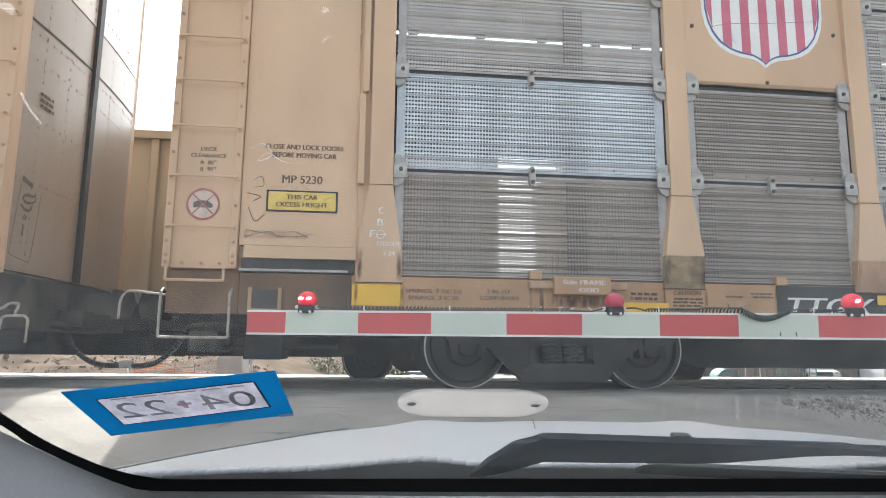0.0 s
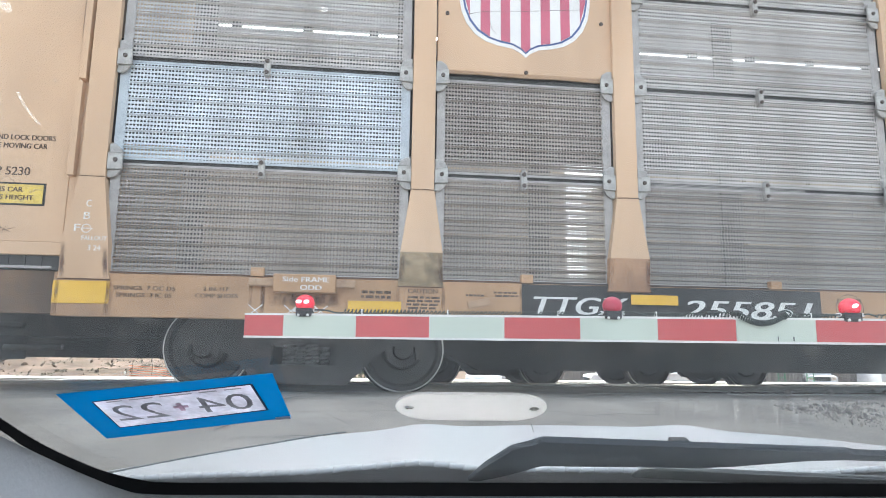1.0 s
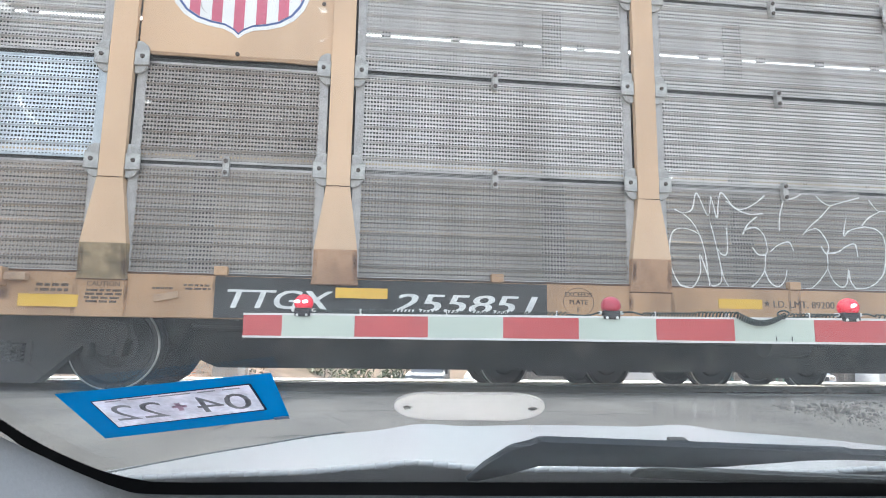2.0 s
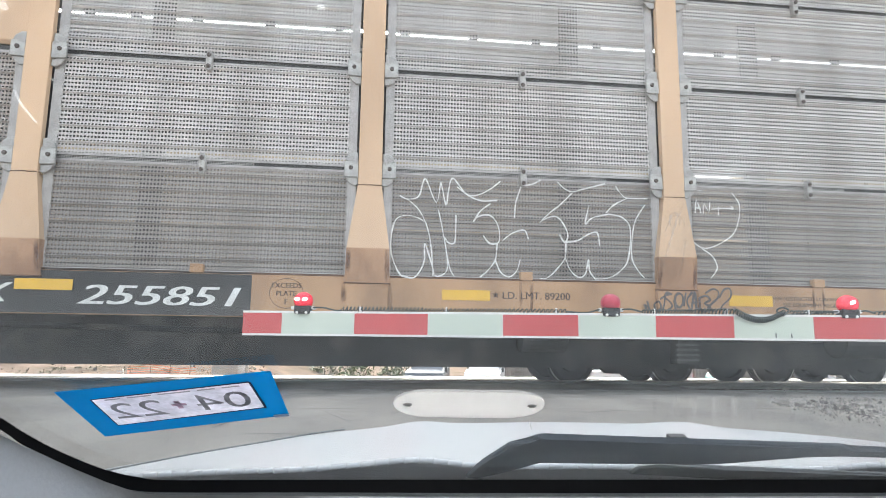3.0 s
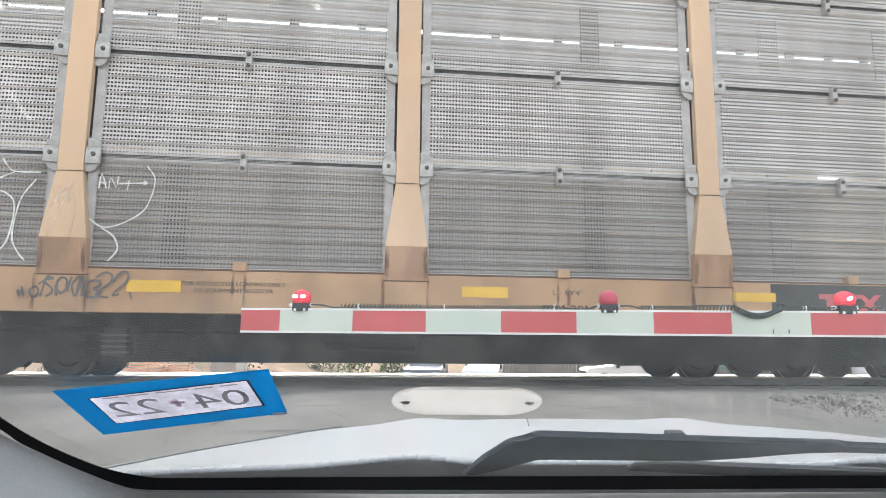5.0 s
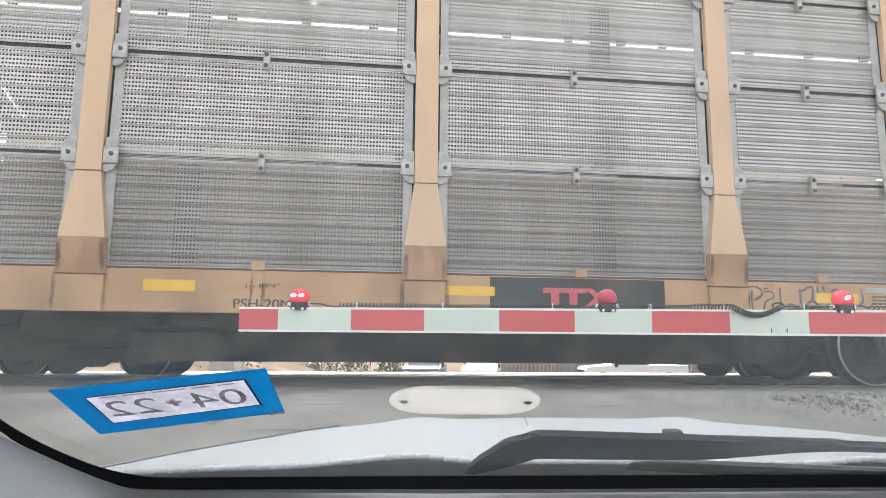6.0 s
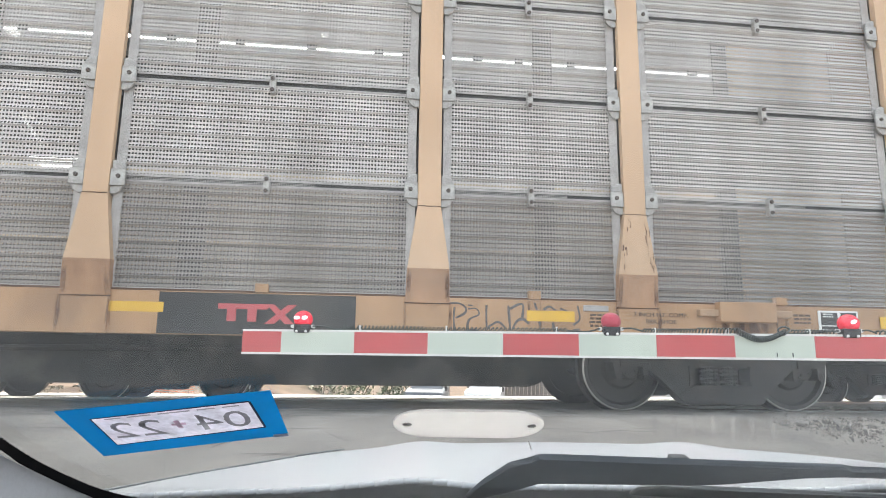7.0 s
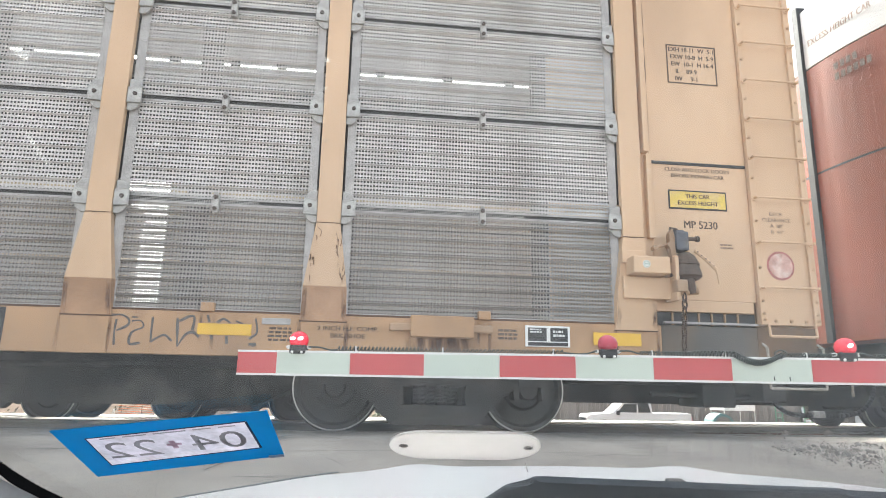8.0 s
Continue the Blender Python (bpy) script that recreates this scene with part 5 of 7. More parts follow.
    lettering("stencil", "PSH-20M", 14.60, 15.075, 0.715, 0.795, Y0, M_TXT, car)
    lettering("stencil", "2 INCH H.F. COMP.\nBRK. SHOE", 20.97, 21.49, 0.845, 0.945, -0.0185, M_TXT, car)
    # red mark of plain shapes
    bm = prism(B(), [(17.30, 0.94), (17.30, 0.895), (17.375, 0.895), (17.375, 0.79), (17.45, 0.79), (17.45, 0.895), (17.545, 0.895), (17.545, 0.79), (17.62, 0.79), (17.62, 0.895), (17.70, 0.895), (17.75, 0.94)], -0.007, -0.004)
    part("red_mark", bm, M_REDP, car, "worn red mark of bars")
    bm = prism(B(), [(17.70, 0.94), (17.765, 0.94), (17.94, 0.775), (17.86, 0.775)], -0.0085, -0.0065)
    prism(bm, [(17.88, 0.94), (17.955, 0.94), (17.77, 0.775), (17.69, 0.775)], -0.0075, -0.005)
    part("red_mark", bm, M_REDP, car)
    for (x0, x1), (c0, c1), (d0, d1), zt, zb in (((1.62, 2.145), (1.41, 1.67), (2.10, 2.31), 1.06, 0.905), ((21.768, 22.323), (21.587, 21.80), (22.29, 22.50), 1.055, 0.87)):
        rp = part("jack_plate", bevelled(box(B(), x0, x1, -0.10, 0.0, zb, zt), 0.01), M_SILL, car, "tan bolted side plate")
        part("lug", bevelled(box(B(), c0, c1, -0.07, 0.0, zb + 0.05, zb + 0.115), 0.012), M_GRIME, rp)
        part("lug", bevelled(box(B(), d0, d1, -0.07, 0.0, zb + 0.05, zb + 0.115), 0.012), M_GRIME, rp)
        # Brown smear that also paints the plate's shadow on the sill.
        part("rust_streak", box(B(), x0 - 0.05, x1 + 0.05, -0.005, -0.002, zb - 0.12, zb + 0.02), M_STAIN, rp)
    pl = part("data_plate", bevelled(box(B(), 22.80, 23.213, -0.012, 0.0, 0.815, 1.003), 0.004, 1), M_WHITE, car, "white-framed black data plate")
    part("plate_field", box(B(), 22.825, 22.995, -0.015, -0.012, 0.865, 0.985), M_BLACKP, pl)
    part("plate_field", box(B(), 23.03, 23.19, -0.015, -0.012, 0.865, 0.985), M_BLACKP, pl)
    part("plate_field", box(B(), 22.825, 23.19, -0.015, -0.012, 0.825, 0.855), M_BLACKP, pl)
    part("plate_print", bars(B(), 22.84, 22.95, 0.935, 0.98, 2, -0.0165, 8), M_TXTW, pl)["kind"] = "stuff"
    part("plate_print", bars(B(), 23.05, 23.16, 0.90, 0.97, 2, -0.0165, 9), M_TXTW, pl)["kind"] = "stuff"
    part("small_print", bars(B(), 22.54, 22.73, 0.865, 0.97, 3, -0.0025, 5), M_TXT, car)["kind"] = "stuff"
    part("small_print", bars(B(), 20.55, 20.76, 0.80, 0.93, 4, -0.0025, 6), M_TXT, car)["kind"] = "stuff"
    part("data_plate", bevelled(box(B(), 20.50, 20.74, -0.01, 0.0, 0.945, 1.0), 0.004, 1), M_EDGE, car)
    # chalk and spray marks
    ch = B()
    for x in (1.47, 1.77, 2.02):
        stroke(ch, [(x - 0.06, 0.80), (x + 0.06, 0.70)], 0.012, -0.004, 0)
        stroke(ch, [(x + 0.06, 0.80), (x - 0.06, 0.70)], 0.012, -0.0045, 0)
    part("chalk_mark", ch, M_CHALK, car, "chalk crosses")
    lettering("chalk_mark", "Side FRAME\n    ODD", 1.70, 2.09, 0.925, 1.035, -0.10, M_CHALK, car, "chalked words")
    lettering("chalk_mark", "FALLOUT", 0.045, 0.245, 1.30, 1.34, -0.066, M_CHALK, car, "chalked words")
    lettering("chalk_mark", "3 24", 0.10, 0.20, 1.215, 1.26, -0.064, M_CHALK, car)
    lettering("chalk_mark", "C", 0.055, 0.095, 1.585, 1.645, -0.0605, M_CHALK, car)
    lettering("chalk_mark", "B", 0.045, 0.095, 1.48, 1.54, -0.0625, M_CHALK, car)
    lettering("chalk_mark", "F", -0.02, 0.025, 1.375, 1.435, -0.0655, M_CHALK, car)
    ch = stroke(B(), [(0.075 + 0.035 * math.cos(k * 0.63), 1.40 + 0.035 * math.sin(k * 0.63)) for k in range(11)] + [(0.04, 1.40), (0.13, 1.40)], 0.010, -0.0685, 3)
    part("chalk_mark", ch, M_CHALK, car)
    g = B()
    W = 0.0155
    yy = -0.004
    stroke(g, [(7.94, 1.78), (8.01, 1.75), (8.11, 1.78), (8.15, 1.92), (8.18, 1.93), (8.27, 1.73), (8.31, 1.92)], W, yy, 6)
    stroke(g, [(8.31, 1.92), (8.36, 1.71), (8.38, 1.84), (8.42, 1.96), (8.54, 1.82), (8.64, 1.81), (8.76, 1.87), (8.86, 1.95)], W, yy, 6)
    stroke(g, [(8.46, 1.88), (8.57, 1.80), (8.69, 1.76), (8.83, 1.77)], W, yy, 6)
    stroke(g, [(8.01, 1.75), (8.11, 1.66), (8.18, 1.53), (8.22, 1.38), (8.24, 1.20), (8.25, 1.06)], W, yy, 6)
    stroke(g, [(8.19, 1.53), (8.11, 1.58), (8.01, 1.60), (7.92, 1.57), (7.88, 1.47), (7.87, 1.29), (7.91, 1.15), (7.96, 1.06)], W, yy, 6)
    stroke(g, [(7.96, 1.06), (8.07, 1.04), (8.13, 1.10), (8.17, 1.20), (8.17, 1.35), (8.21, 1.25), (8.26, 1.08)], W, yy, 6)
    stroke(g, [(8.29, 1.66), (8.32, 1.53), (8.37, 1.26), (8.37, 1.11), (8.30, 1.06), (8.26, 1.07)], W, yy, 6)
    stroke(g, [(8.35, 1.41), (8.39, 1.36), (8.44, 1.37), (8.45, 1.49), (8.45, 1.62)], W, yy, 6)
    stroke(g, [(8.37, 1.26), (8.40, 1.13), (8.44, 1.06)], W, yy, 6)
    stroke(g, [(8.77, 1.74), (8.67, 1.66), (8.61, 1.56), (8.65, 1.61), (8.75, 1.63), (8.82, 1.57), (8.85, 1.47), (8.84, 1.38), (8.76, 1.37), (8.70, 1.44)], W, yy, 6)
    stroke(g, [(8.88, 1.40), (8.97, 1.47), (9.08, 1.50), (9.12, 1.42)], W, yy, 6)
    stroke(g, [(8.83, 1.37), (8.81, 1.22), (8.74, 1.12), (8.67, 1.06)], W, yy, 6)
    stroke(g, [(8.81, 1.22), (8.86, 1.11), (8.94, 1.07), (9.01, 1.13), (9.04, 1.23)], W, yy, 6)
    stroke(g, [(9.09, 2.00), (9.04, 1.87), (9.00, 1.74), (8.99, 1.61)], W, yy, 6)
    stroke(g, [(9.09, 1.92), (9.17, 1.94), (9.24, 1.98)], W, yy, 6)
    stroke(g, [(9.40, 1.97), (9.46, 1.91), (9.54, 1.88), (9.65, 1.91), (9.86, 1.97)], W, yy, 6)
    stroke(g, [(9.54, 1.87), (9.42, 1.75), (9.32, 1.67), (9.23, 1.58), (9.29, 1.62), (9.38, 1.64), (9.45, 1.57), (9.49, 1.47), (9.46, 1.40), (9.41, 1.47)], W, yy, 6)
    stroke(g, [(9.46, 1.40), (9.58, 1.42), (9.68, 1.48), (9.77, 1.50), (9.79, 1.38)], W, yy, 6)
    stroke(g, [(9.47, 1.40), (9.46, 1.26), (9.38, 1.15), (9.29, 1.07), (9.22, 1.06)], W, yy, 6)
    stroke(g, [(9.46, 1.26), (9.51, 1.14), (9.59, 1.08), (9.65, 1.12), (9.68, 1.25), (9.69, 1.14), (9.74, 1.07)], W, yy, 6)
    stroke(g, [(9.74, 1.07), (9.86, 1.08), (9.97, 1.14), (10.06, 1.26), (10.09, 1.54), (10.02, 1.65), (9.89, 1.68)], W, yy, 6)
    stroke(g, [(9.89, 1.68), (9.73, 1.64), (9.66, 1.58), (9.68, 1.69), (9.70, 1.76)], W, yy, 6)
    stroke(g, [(9.96, 1.95), (10.01, 1.88), (10.07, 1.84), (10.27, 1.84)], W, yy, 6)
    stroke(g, [(10.07, 1.84), (9.94, 1.77), (9.86, 1.69)], W, yy, 6)
    stroke(g, [(10.24, 1.78), (10.14, 1.62), (10.10, 1.41), (10.10, 1.26), (10.15, 1.16), (10.21, 1.09)], W, yy, 6)
    stroke(g, [(11.12, 1.93), (11.19, 1.82), (11.17, 1.66), (11.10, 1.52), (10.92, 1.41), (10.79, 1.39), (10.68, 1.46)], W, yy, 6)
    stroke(g, [(10.79, 1.38), (10.89, 1.31), (10.93, 1.20), (10.86, 1.10)], W, yy, 6)
    part("graffiti", g, M_CHALK, car, "white spray-can scrawl across panels")
    g = B()
    for pts in ([(10.74, 1.72), (10.755, 1.85), (10.80, 1.72)], [(10.745, 1.775), (10.80, 1.765)], [(10.82, 1.72), (10.83, 1.82), (10.88, 1.73), (10.89, 1.83)], [(10.90, 1.765), (11.02, 1.775), (11.13, 1.782)], [(10.98, 1.80), (10.97, 1.71)], [(11.10, 1.80), (11.13, 1.782), (11.10, 1.765)]):
        stroke(g, pts, 0.014, -0.002, 2)
    part("graffiti", g, M_CHALK, car, "small white spray-can word")
    g = B()
    for pts in ([(10.33, 1.10), (10.42, 1.36), (10.52, 1.64), (10.61, 1.84)], [(10.40, 1.52), (10.47, 1.66), (10.56, 1.66), (10.60, 1.52), (10.57, 1.30), (10.52, 1.10)], [(10.45, 1.58), (10.46, 1.68), (10.53, 1.69), (10.54, 1.58)]):
        stroke(g, pts, 0.022, -0.069, 5)
    part("graffiti", g, M_HAZE, car, "thin white spray on a post foot")
    g = B()
    for k, line in enumerate(SCRAWL_ONE):
        stroke(g, [(11.03 + (a - 717) / 583, 0.947 - (b - 197) / 583) for a, b in line], 0.026, -0.022 - 0.0004 * (k % 4), 5)
    part("graffiti", g, M_SPRAY, car, "dark spray-can scrawl on the sill")
    g = B()
    for k, line in enumerate(SCRAWL_TWO):
        stroke(g, [(19.977 + (a - 543) / 672, 0.940 - (b - 157) / 672) for a, b in line], 0.026, -0.0035 - 0.0004 * (k % 4), 5)
    part("graffiti", g, M_SPRAY, car, "dark spray-can scrawl on the sill")
    g = B()
    stroke(g, [(-1.10, 2.15), (-0.98, 2.20), (-0.90, 2.10), (-1.02, 2.04), (-0.94, 2.12), (-0.82, 2.05), (-0.72, 2.03)], 0.009, 0.009, 5)
    part("chalk_mark", g, M_CHALK, car)
    g = B()
    for pts in ([(-1.06, 1.86), (-0.98, 1.90), (-0.96, 1.82), (-1.04, 1.80)], [(-1.10, 1.75), (-0.98, 1.72), (-1.04, 1.68)], [(-1.08, 1.62), (-1.02, 1.50), (-0.94, 1.56)], [(-1.10, 1.36), (-0.9, 1.41), (-0.8, 1.36), (-0.7, 1.42), (-0.55, 1.36)], [(-1.08, 1.42), (-0.85, 1.38), (-0.66, 1.37), (-0.52, 1.40)]):
        stroke(g, pts, 0.008, 0.009, 4)
    rnd = random.Random(19)
    for row, z in enumerate((1.405, 1.365)):
        x = -1.10
        while x < -0.58:
            w = rnd.uniform(0.03, 0.055)
            stroke(g, [(x, z - 0.018), (x + w * 0.3, z + 0.018), (x + w * 0.6, z - 0.014), (x + w, z + 0.012)][:rnd.choice((3, 4))], 0.006, 0.0087, 2)
            x += w + 0.012
    part("graffiti", g, M_TXT, car, "faint pencil scrawl")
    g = B()
    for pts in ([(-0.80, 1.80), (-0.74, 1.84), (-0.69, 1.80), (-0.63, 1.83), (-0.56, 1.79)], [(-0.50, 1.62), (-0.42, 1.66), (-0.36, 1.61), (-0.29, 1.64)], [(-0.44, 1.70), (-0.36, 1.73), (-0.30, 1.70)], [(-0.42, 1.52), (-0.36, 1.56), (-0.33, 1.50)], [(-0.93, 1.60), (-0.90, 1.66), (-0.86, 1.61)]):
        stroke(g, pts, 0.018, 0.0015, 4)
    part("scratch", g, M_HAZE, car, "pale scratches over the yellow sign")
    # peeled rust on one post foot
    g = B()
    rnd = random.Random(8)
    for k in range(22):
        sd = rnd.choice((-1, 1, 1))
        z = rnd.uniform(1.30, 1.78)
        x = 21.015 + sd * (0.105 + 0.08 * (1.85 - z) / 0.565 - rnd.uniform(0.005, 0.06))
        drop = rnd.uniform(0.02, 0.07)
        stroke(g, [(x, z), (x + 0.004, z - drop * 0.5), (x + rnd.uniform(-0.006, 0.006), z - drop)], rnd.uniform(0.006, 0.013), -0.0685, 3)
    stroke(g, [(20.93, 1.80), (20.96, 1.77), (20.95, 1.72)], 0.010, -0.0688, 3)
    stroke(g, [(21.09, 1.76), (21.11, 1.66), (21.10, 1.58)], 0.009, -0.0688, 3)
    part("rust_patch", g, M_RUST, car, "peeling rust on a post foot")
    for x in (1.855, 22.04):
        add_truck(car, x, 0.03, WHEELS)
    coupler(car, -1.70, -1)
    coupler(car, 25.62, 1, 0.83)
    MOVERS.append((car, 0.0))
    return car


M_SIGNW = mat("worn white sign face", (0.62, 0.50, 0.42), 0.55, 0, 0.25, 12, 80, 0.03)
M_SIGNP = mat("faded pink sign face", (0.60, 0.36, 0.30), 0.35, 0, 0.35, 14, 80, 0.05, 0, (0.72, 0.60, 0.55), 0.8)
M_APRON_T = mat("sooty tan apron paint", (0.185, 0.115, 0.068), 0.8, 0, 0.45, 2.2, 40, 0.15, 0.6, (0.05, 0.042, 0.038), 1.0)
M_APRON = mat("worn grey-brown apron", (0.12, 0.11, 0.10), 0.75, 0, 0.3, 3, 40, 0.12, 0.5, (0.30, 0.20, 0.12), 0.6)
build_rack()


def neighbour(name, label, x_near, sgn, body, top_mat, split, rungs=RUNGS, **ends):
    """A car coupled to the carrier: its end doors face it."""
    car = root(name, label, "rail car")
    far = -sgn * 27.3
    lo, hi = sorted((0.0, far))
    for y0, y1 in ((0.02, 0.08), (2.97, 3.03)):
        part("side_wall", box(B(), lo + 0.1, hi - 0.1, y0, y1, 1.05, 5.40), body, car)
        part("side_sill", bevelled(box(B(), lo + 0.3, hi - 0.3, y0 - 0.02, y1 + 0.03, 0.68, 1.04), 0.006), M_SILL if body is not M_ORANGE else M_UNDER, car)
    part("roof", box(B(), lo, hi, -0.02, 3.07, 5.45, 5.62), M_EDGE, car)
    part("floor_deck", box(B(), lo + 0.05, hi - 0.05, 0.1, 2.95, 0.96, 1.04), M_UNDER, car)
    part("centre_sill", box(B(), lo + 0.4, hi - 0.4, 1.15, 1.90, 0.45, 0.96), M_UNDER, car)
    end_doors(car, 0.0, sgn, body, top_mat, split, **ends)
    part("end_wall", box(B(), min(far, far + sgn * 0.06), max(far, far + sgn * 0.06), 0.02, 3.03, 1.04, 5.44), body, car)
    coupler(car, 0.0, sgn, 0.715 if sgn > 0 else 0.83)
    x0, x1 = sorted((-sgn * 0.03, -sgn * 0.62)) if sgn < 0 else (-0.56, 0.032)
    ladder(car, x0, x1, rungs, M_TAN if body is not M_ORANGE else M_ORANGE)
    for xx in (-sgn * 3.6, far + sgn * 3.6):
        add_truck(car, xx, 0.03, WHEELS)
    if sgn < 0:
        lad = B()
        for z in RUNGS:
            rod(lad, (sgn * 0.07, 0.02, z - 0.1), (sgn * 0.07, 0.42, z - 0.1), 0.0115, 8)
            rod(lad, (sgn * 0.0, 0.40, z - 0.1), (sgn * 0.08, 0.40, z - 0.1), 0.014, 8)
        part("grab_irons", lad, M_TAN if body is not M_ORANGE else M_ORANGE, car)
    MOVERS.append((car, x_near))
    return car


M_LEAD = mat("weathered grey-tan paint", (0.36, 0.295, 0.24), 0.38, 0, 0.25, 1.2, 30, 0.1, 0.3, (0.30, 0.21, 0.15), 0.5, spec=0.8)
# Upper doors: the sky's reflection is put into a paler base colour.
M_LEADTOP = mat("grey-tan paint paled for sky reflection", (0.74, 0.70, 0.64), 0.34, 0, 0.15, 1.2, 30, 0.06, 0.3, (0.45, 0.36, 0.28), 0.4, spec=0.8)
lead = neighbour("leading_railcar", "tan rail car with bulging riveted end doors", -3.11, 1, M_LEAD, M_LEADTOP, 3.9, [1.44 + 0.457 * k for k in range(9)], base=-0.09, swell=0.085, back=-0.09, seam_z=3.40)
trail = neighbour("trailing_railcar", "orange rail car with white upper end doors", 27.28, -1, M_ORANGE, M_FADEW, 4.60)


def sketch(lines, ox, oz, per_x, per_z, width, y, bend=5):
    """Drawn lines given on a sheet (right, down), laid on a side at (ox, oz)."""
    bm = B()
    for k, line in enumerate(lines):
        stroke(bm, [(ox + a / per_x, oz - b / per_z) for a, b in line], width, y - 0.0003 * (k % 4), bend)
    return bm


g = sketch([[(0, 0), (26, 9), (52, 18)], [(0, 4), (24, 14), (50, 24)]], 0.0, 0.16, 312, 455, 0.055, 0)
part("graffiti", g, M_SPRAY, lead, "dark spray-can scrawl", at=pose(-0.042, 0.40, 1.75, 0, 0, 86))
g = sketch([[(68, 45), (60, 62), (25, 66), (12, 84), (30, 98), (66, 84), (72, 62)], [(58, 100), (50, 122), (26, 128), (4, 112)], [(24, 150), (34, 158), (26, 168), (18, 158)], [(24, 190), (25, 240)], [(24, 262), (25, 268)]], 0.0, 0.16, 312, 455, 0.030, 0)
part("graffiti", g, M_SPRAY, lead, at=pose(-0.042, 0.40, 1.75, 0, 0, 86))
g = sketch([[(-2, 28), (-14, 160), (-26, 322)], [(-26, 322), (20, 334), (70, 342)], [(70, 342), (84, 200), (94, 50)]], 0.0, 0.16, 312, 455, 0.012, 0, 3)
part("graffiti", g, M_SPRAY, lead, at=pose(-0.042, 0.40, 1.75, 0, 0, 86))
bm = bars(B(), 0.0, 0.26, 0.0, 0.17, 3, 0, 51)
part("small_print", bm, M_TXT, lead, at=pose(-0.034, 0.52, 2.62, 0, 0, 87))["kind"] = "stuff"
bm = B()
pipe(bm, [(-0.08, 0.20, 3.02), (-0.01, 0.20, 3.02), (-0.01, 0.20, 2.60), (-0.08, 0.20, 2.60)], 0.011, 8)
part("door_handle", bm, M_TAN, lead, "tan hand hold")
bm = B()
for r_, n_ in ((0.0, 4), (-0.14, 6)):
    for k in range(n_):
        box(bm, 0.09 * k, 0.09 * k + 0.06, -0.003, 0.0, r_, r_ + 0.09)
part("car_number_bars", bm, M_TXT, trail, "dark bars of a painted number", at=pose(-0.262, 1.00, 4.38, 0, 0, -83))
o = lettering("stencil", "EXCESS HEIGHT CAR", 0.0, 0.95, 0.0, 0.085, 0.0, M_TXTF, trail, "dark stencilled words")
o.matrix_basis = pose(-0.287, 1.36, 4.90, 0, 0, -84)


# ---- the other train, behind, rolling the other way ----
def hopper():
    car = root("hopper_railcar", "faded tan ribbed hopper car", "rail car", group="train on the far track")
    L = 15.2
    bm = B()
    box(bm, 0.20, L - 0.20, 0.10, 2.95, 1.0, 3.82)
    part("body", bm, M_FARTAN, car)
    for k in range(12):
        x = 0.85 + k * (L - 0.56) / 12
        part("rib", bevelled(box(B(), x, x + 0.12, 0.0, 0.10, 1.0, 3.82), 0.01, 1), M_FARTAN, car)
    part("top_chord", box(B(), 0.16, L - 0.16, -0.03, 3.08, 3.82, 3.95), M_FARTAN, car)
    part("side_sill", box(B(), -0.1, L + 0.1, -0.02, 3.07, 0.80, 1.0), M_UNDER, car)
    part("underframe", box(B(), 0.0, L, 0.6, 2.45, 0.42, 0.80), M_UNDER, car)
    for x in (1.40, L - 1.40):
        add_truck(car, x, 0.0, FAR_WHEELS, 0.13)
    part("coupler", box(B(), -0.48, 0.1, 1.40, 1.65, 0.70, 0.95), M_UNDER, car)
    part("coupler", box(B(), L - 0.1, L + 0.47, 1.40, 1.65, 0.70, 0.95), M_UNDER, car)
    return car


FAR_V = SIDE + 4.60
first = hopper()
for k in (-2, -1, 0, 1):
    if k == -2:
        c = first
    else:
        c = copy_thing(first, Matrix.Identity(4))
        for ob in c.children:
            if ob.name.startswith("wheelset"):
                FAR_WHEELS.append((ob, ob.matrix_basis.translation.x, ob.matrix_basis.translation.z))
    FAR_MOVERS.append((c, 3.25 + 16.15 * k))


# ---- crossing gate: a striped arm with three lamps and a coiled cable ----
GATE = pose(-1.100, 3.609, 0.40, 0, 0, -4.12)  # tip of the arm at the eye's height


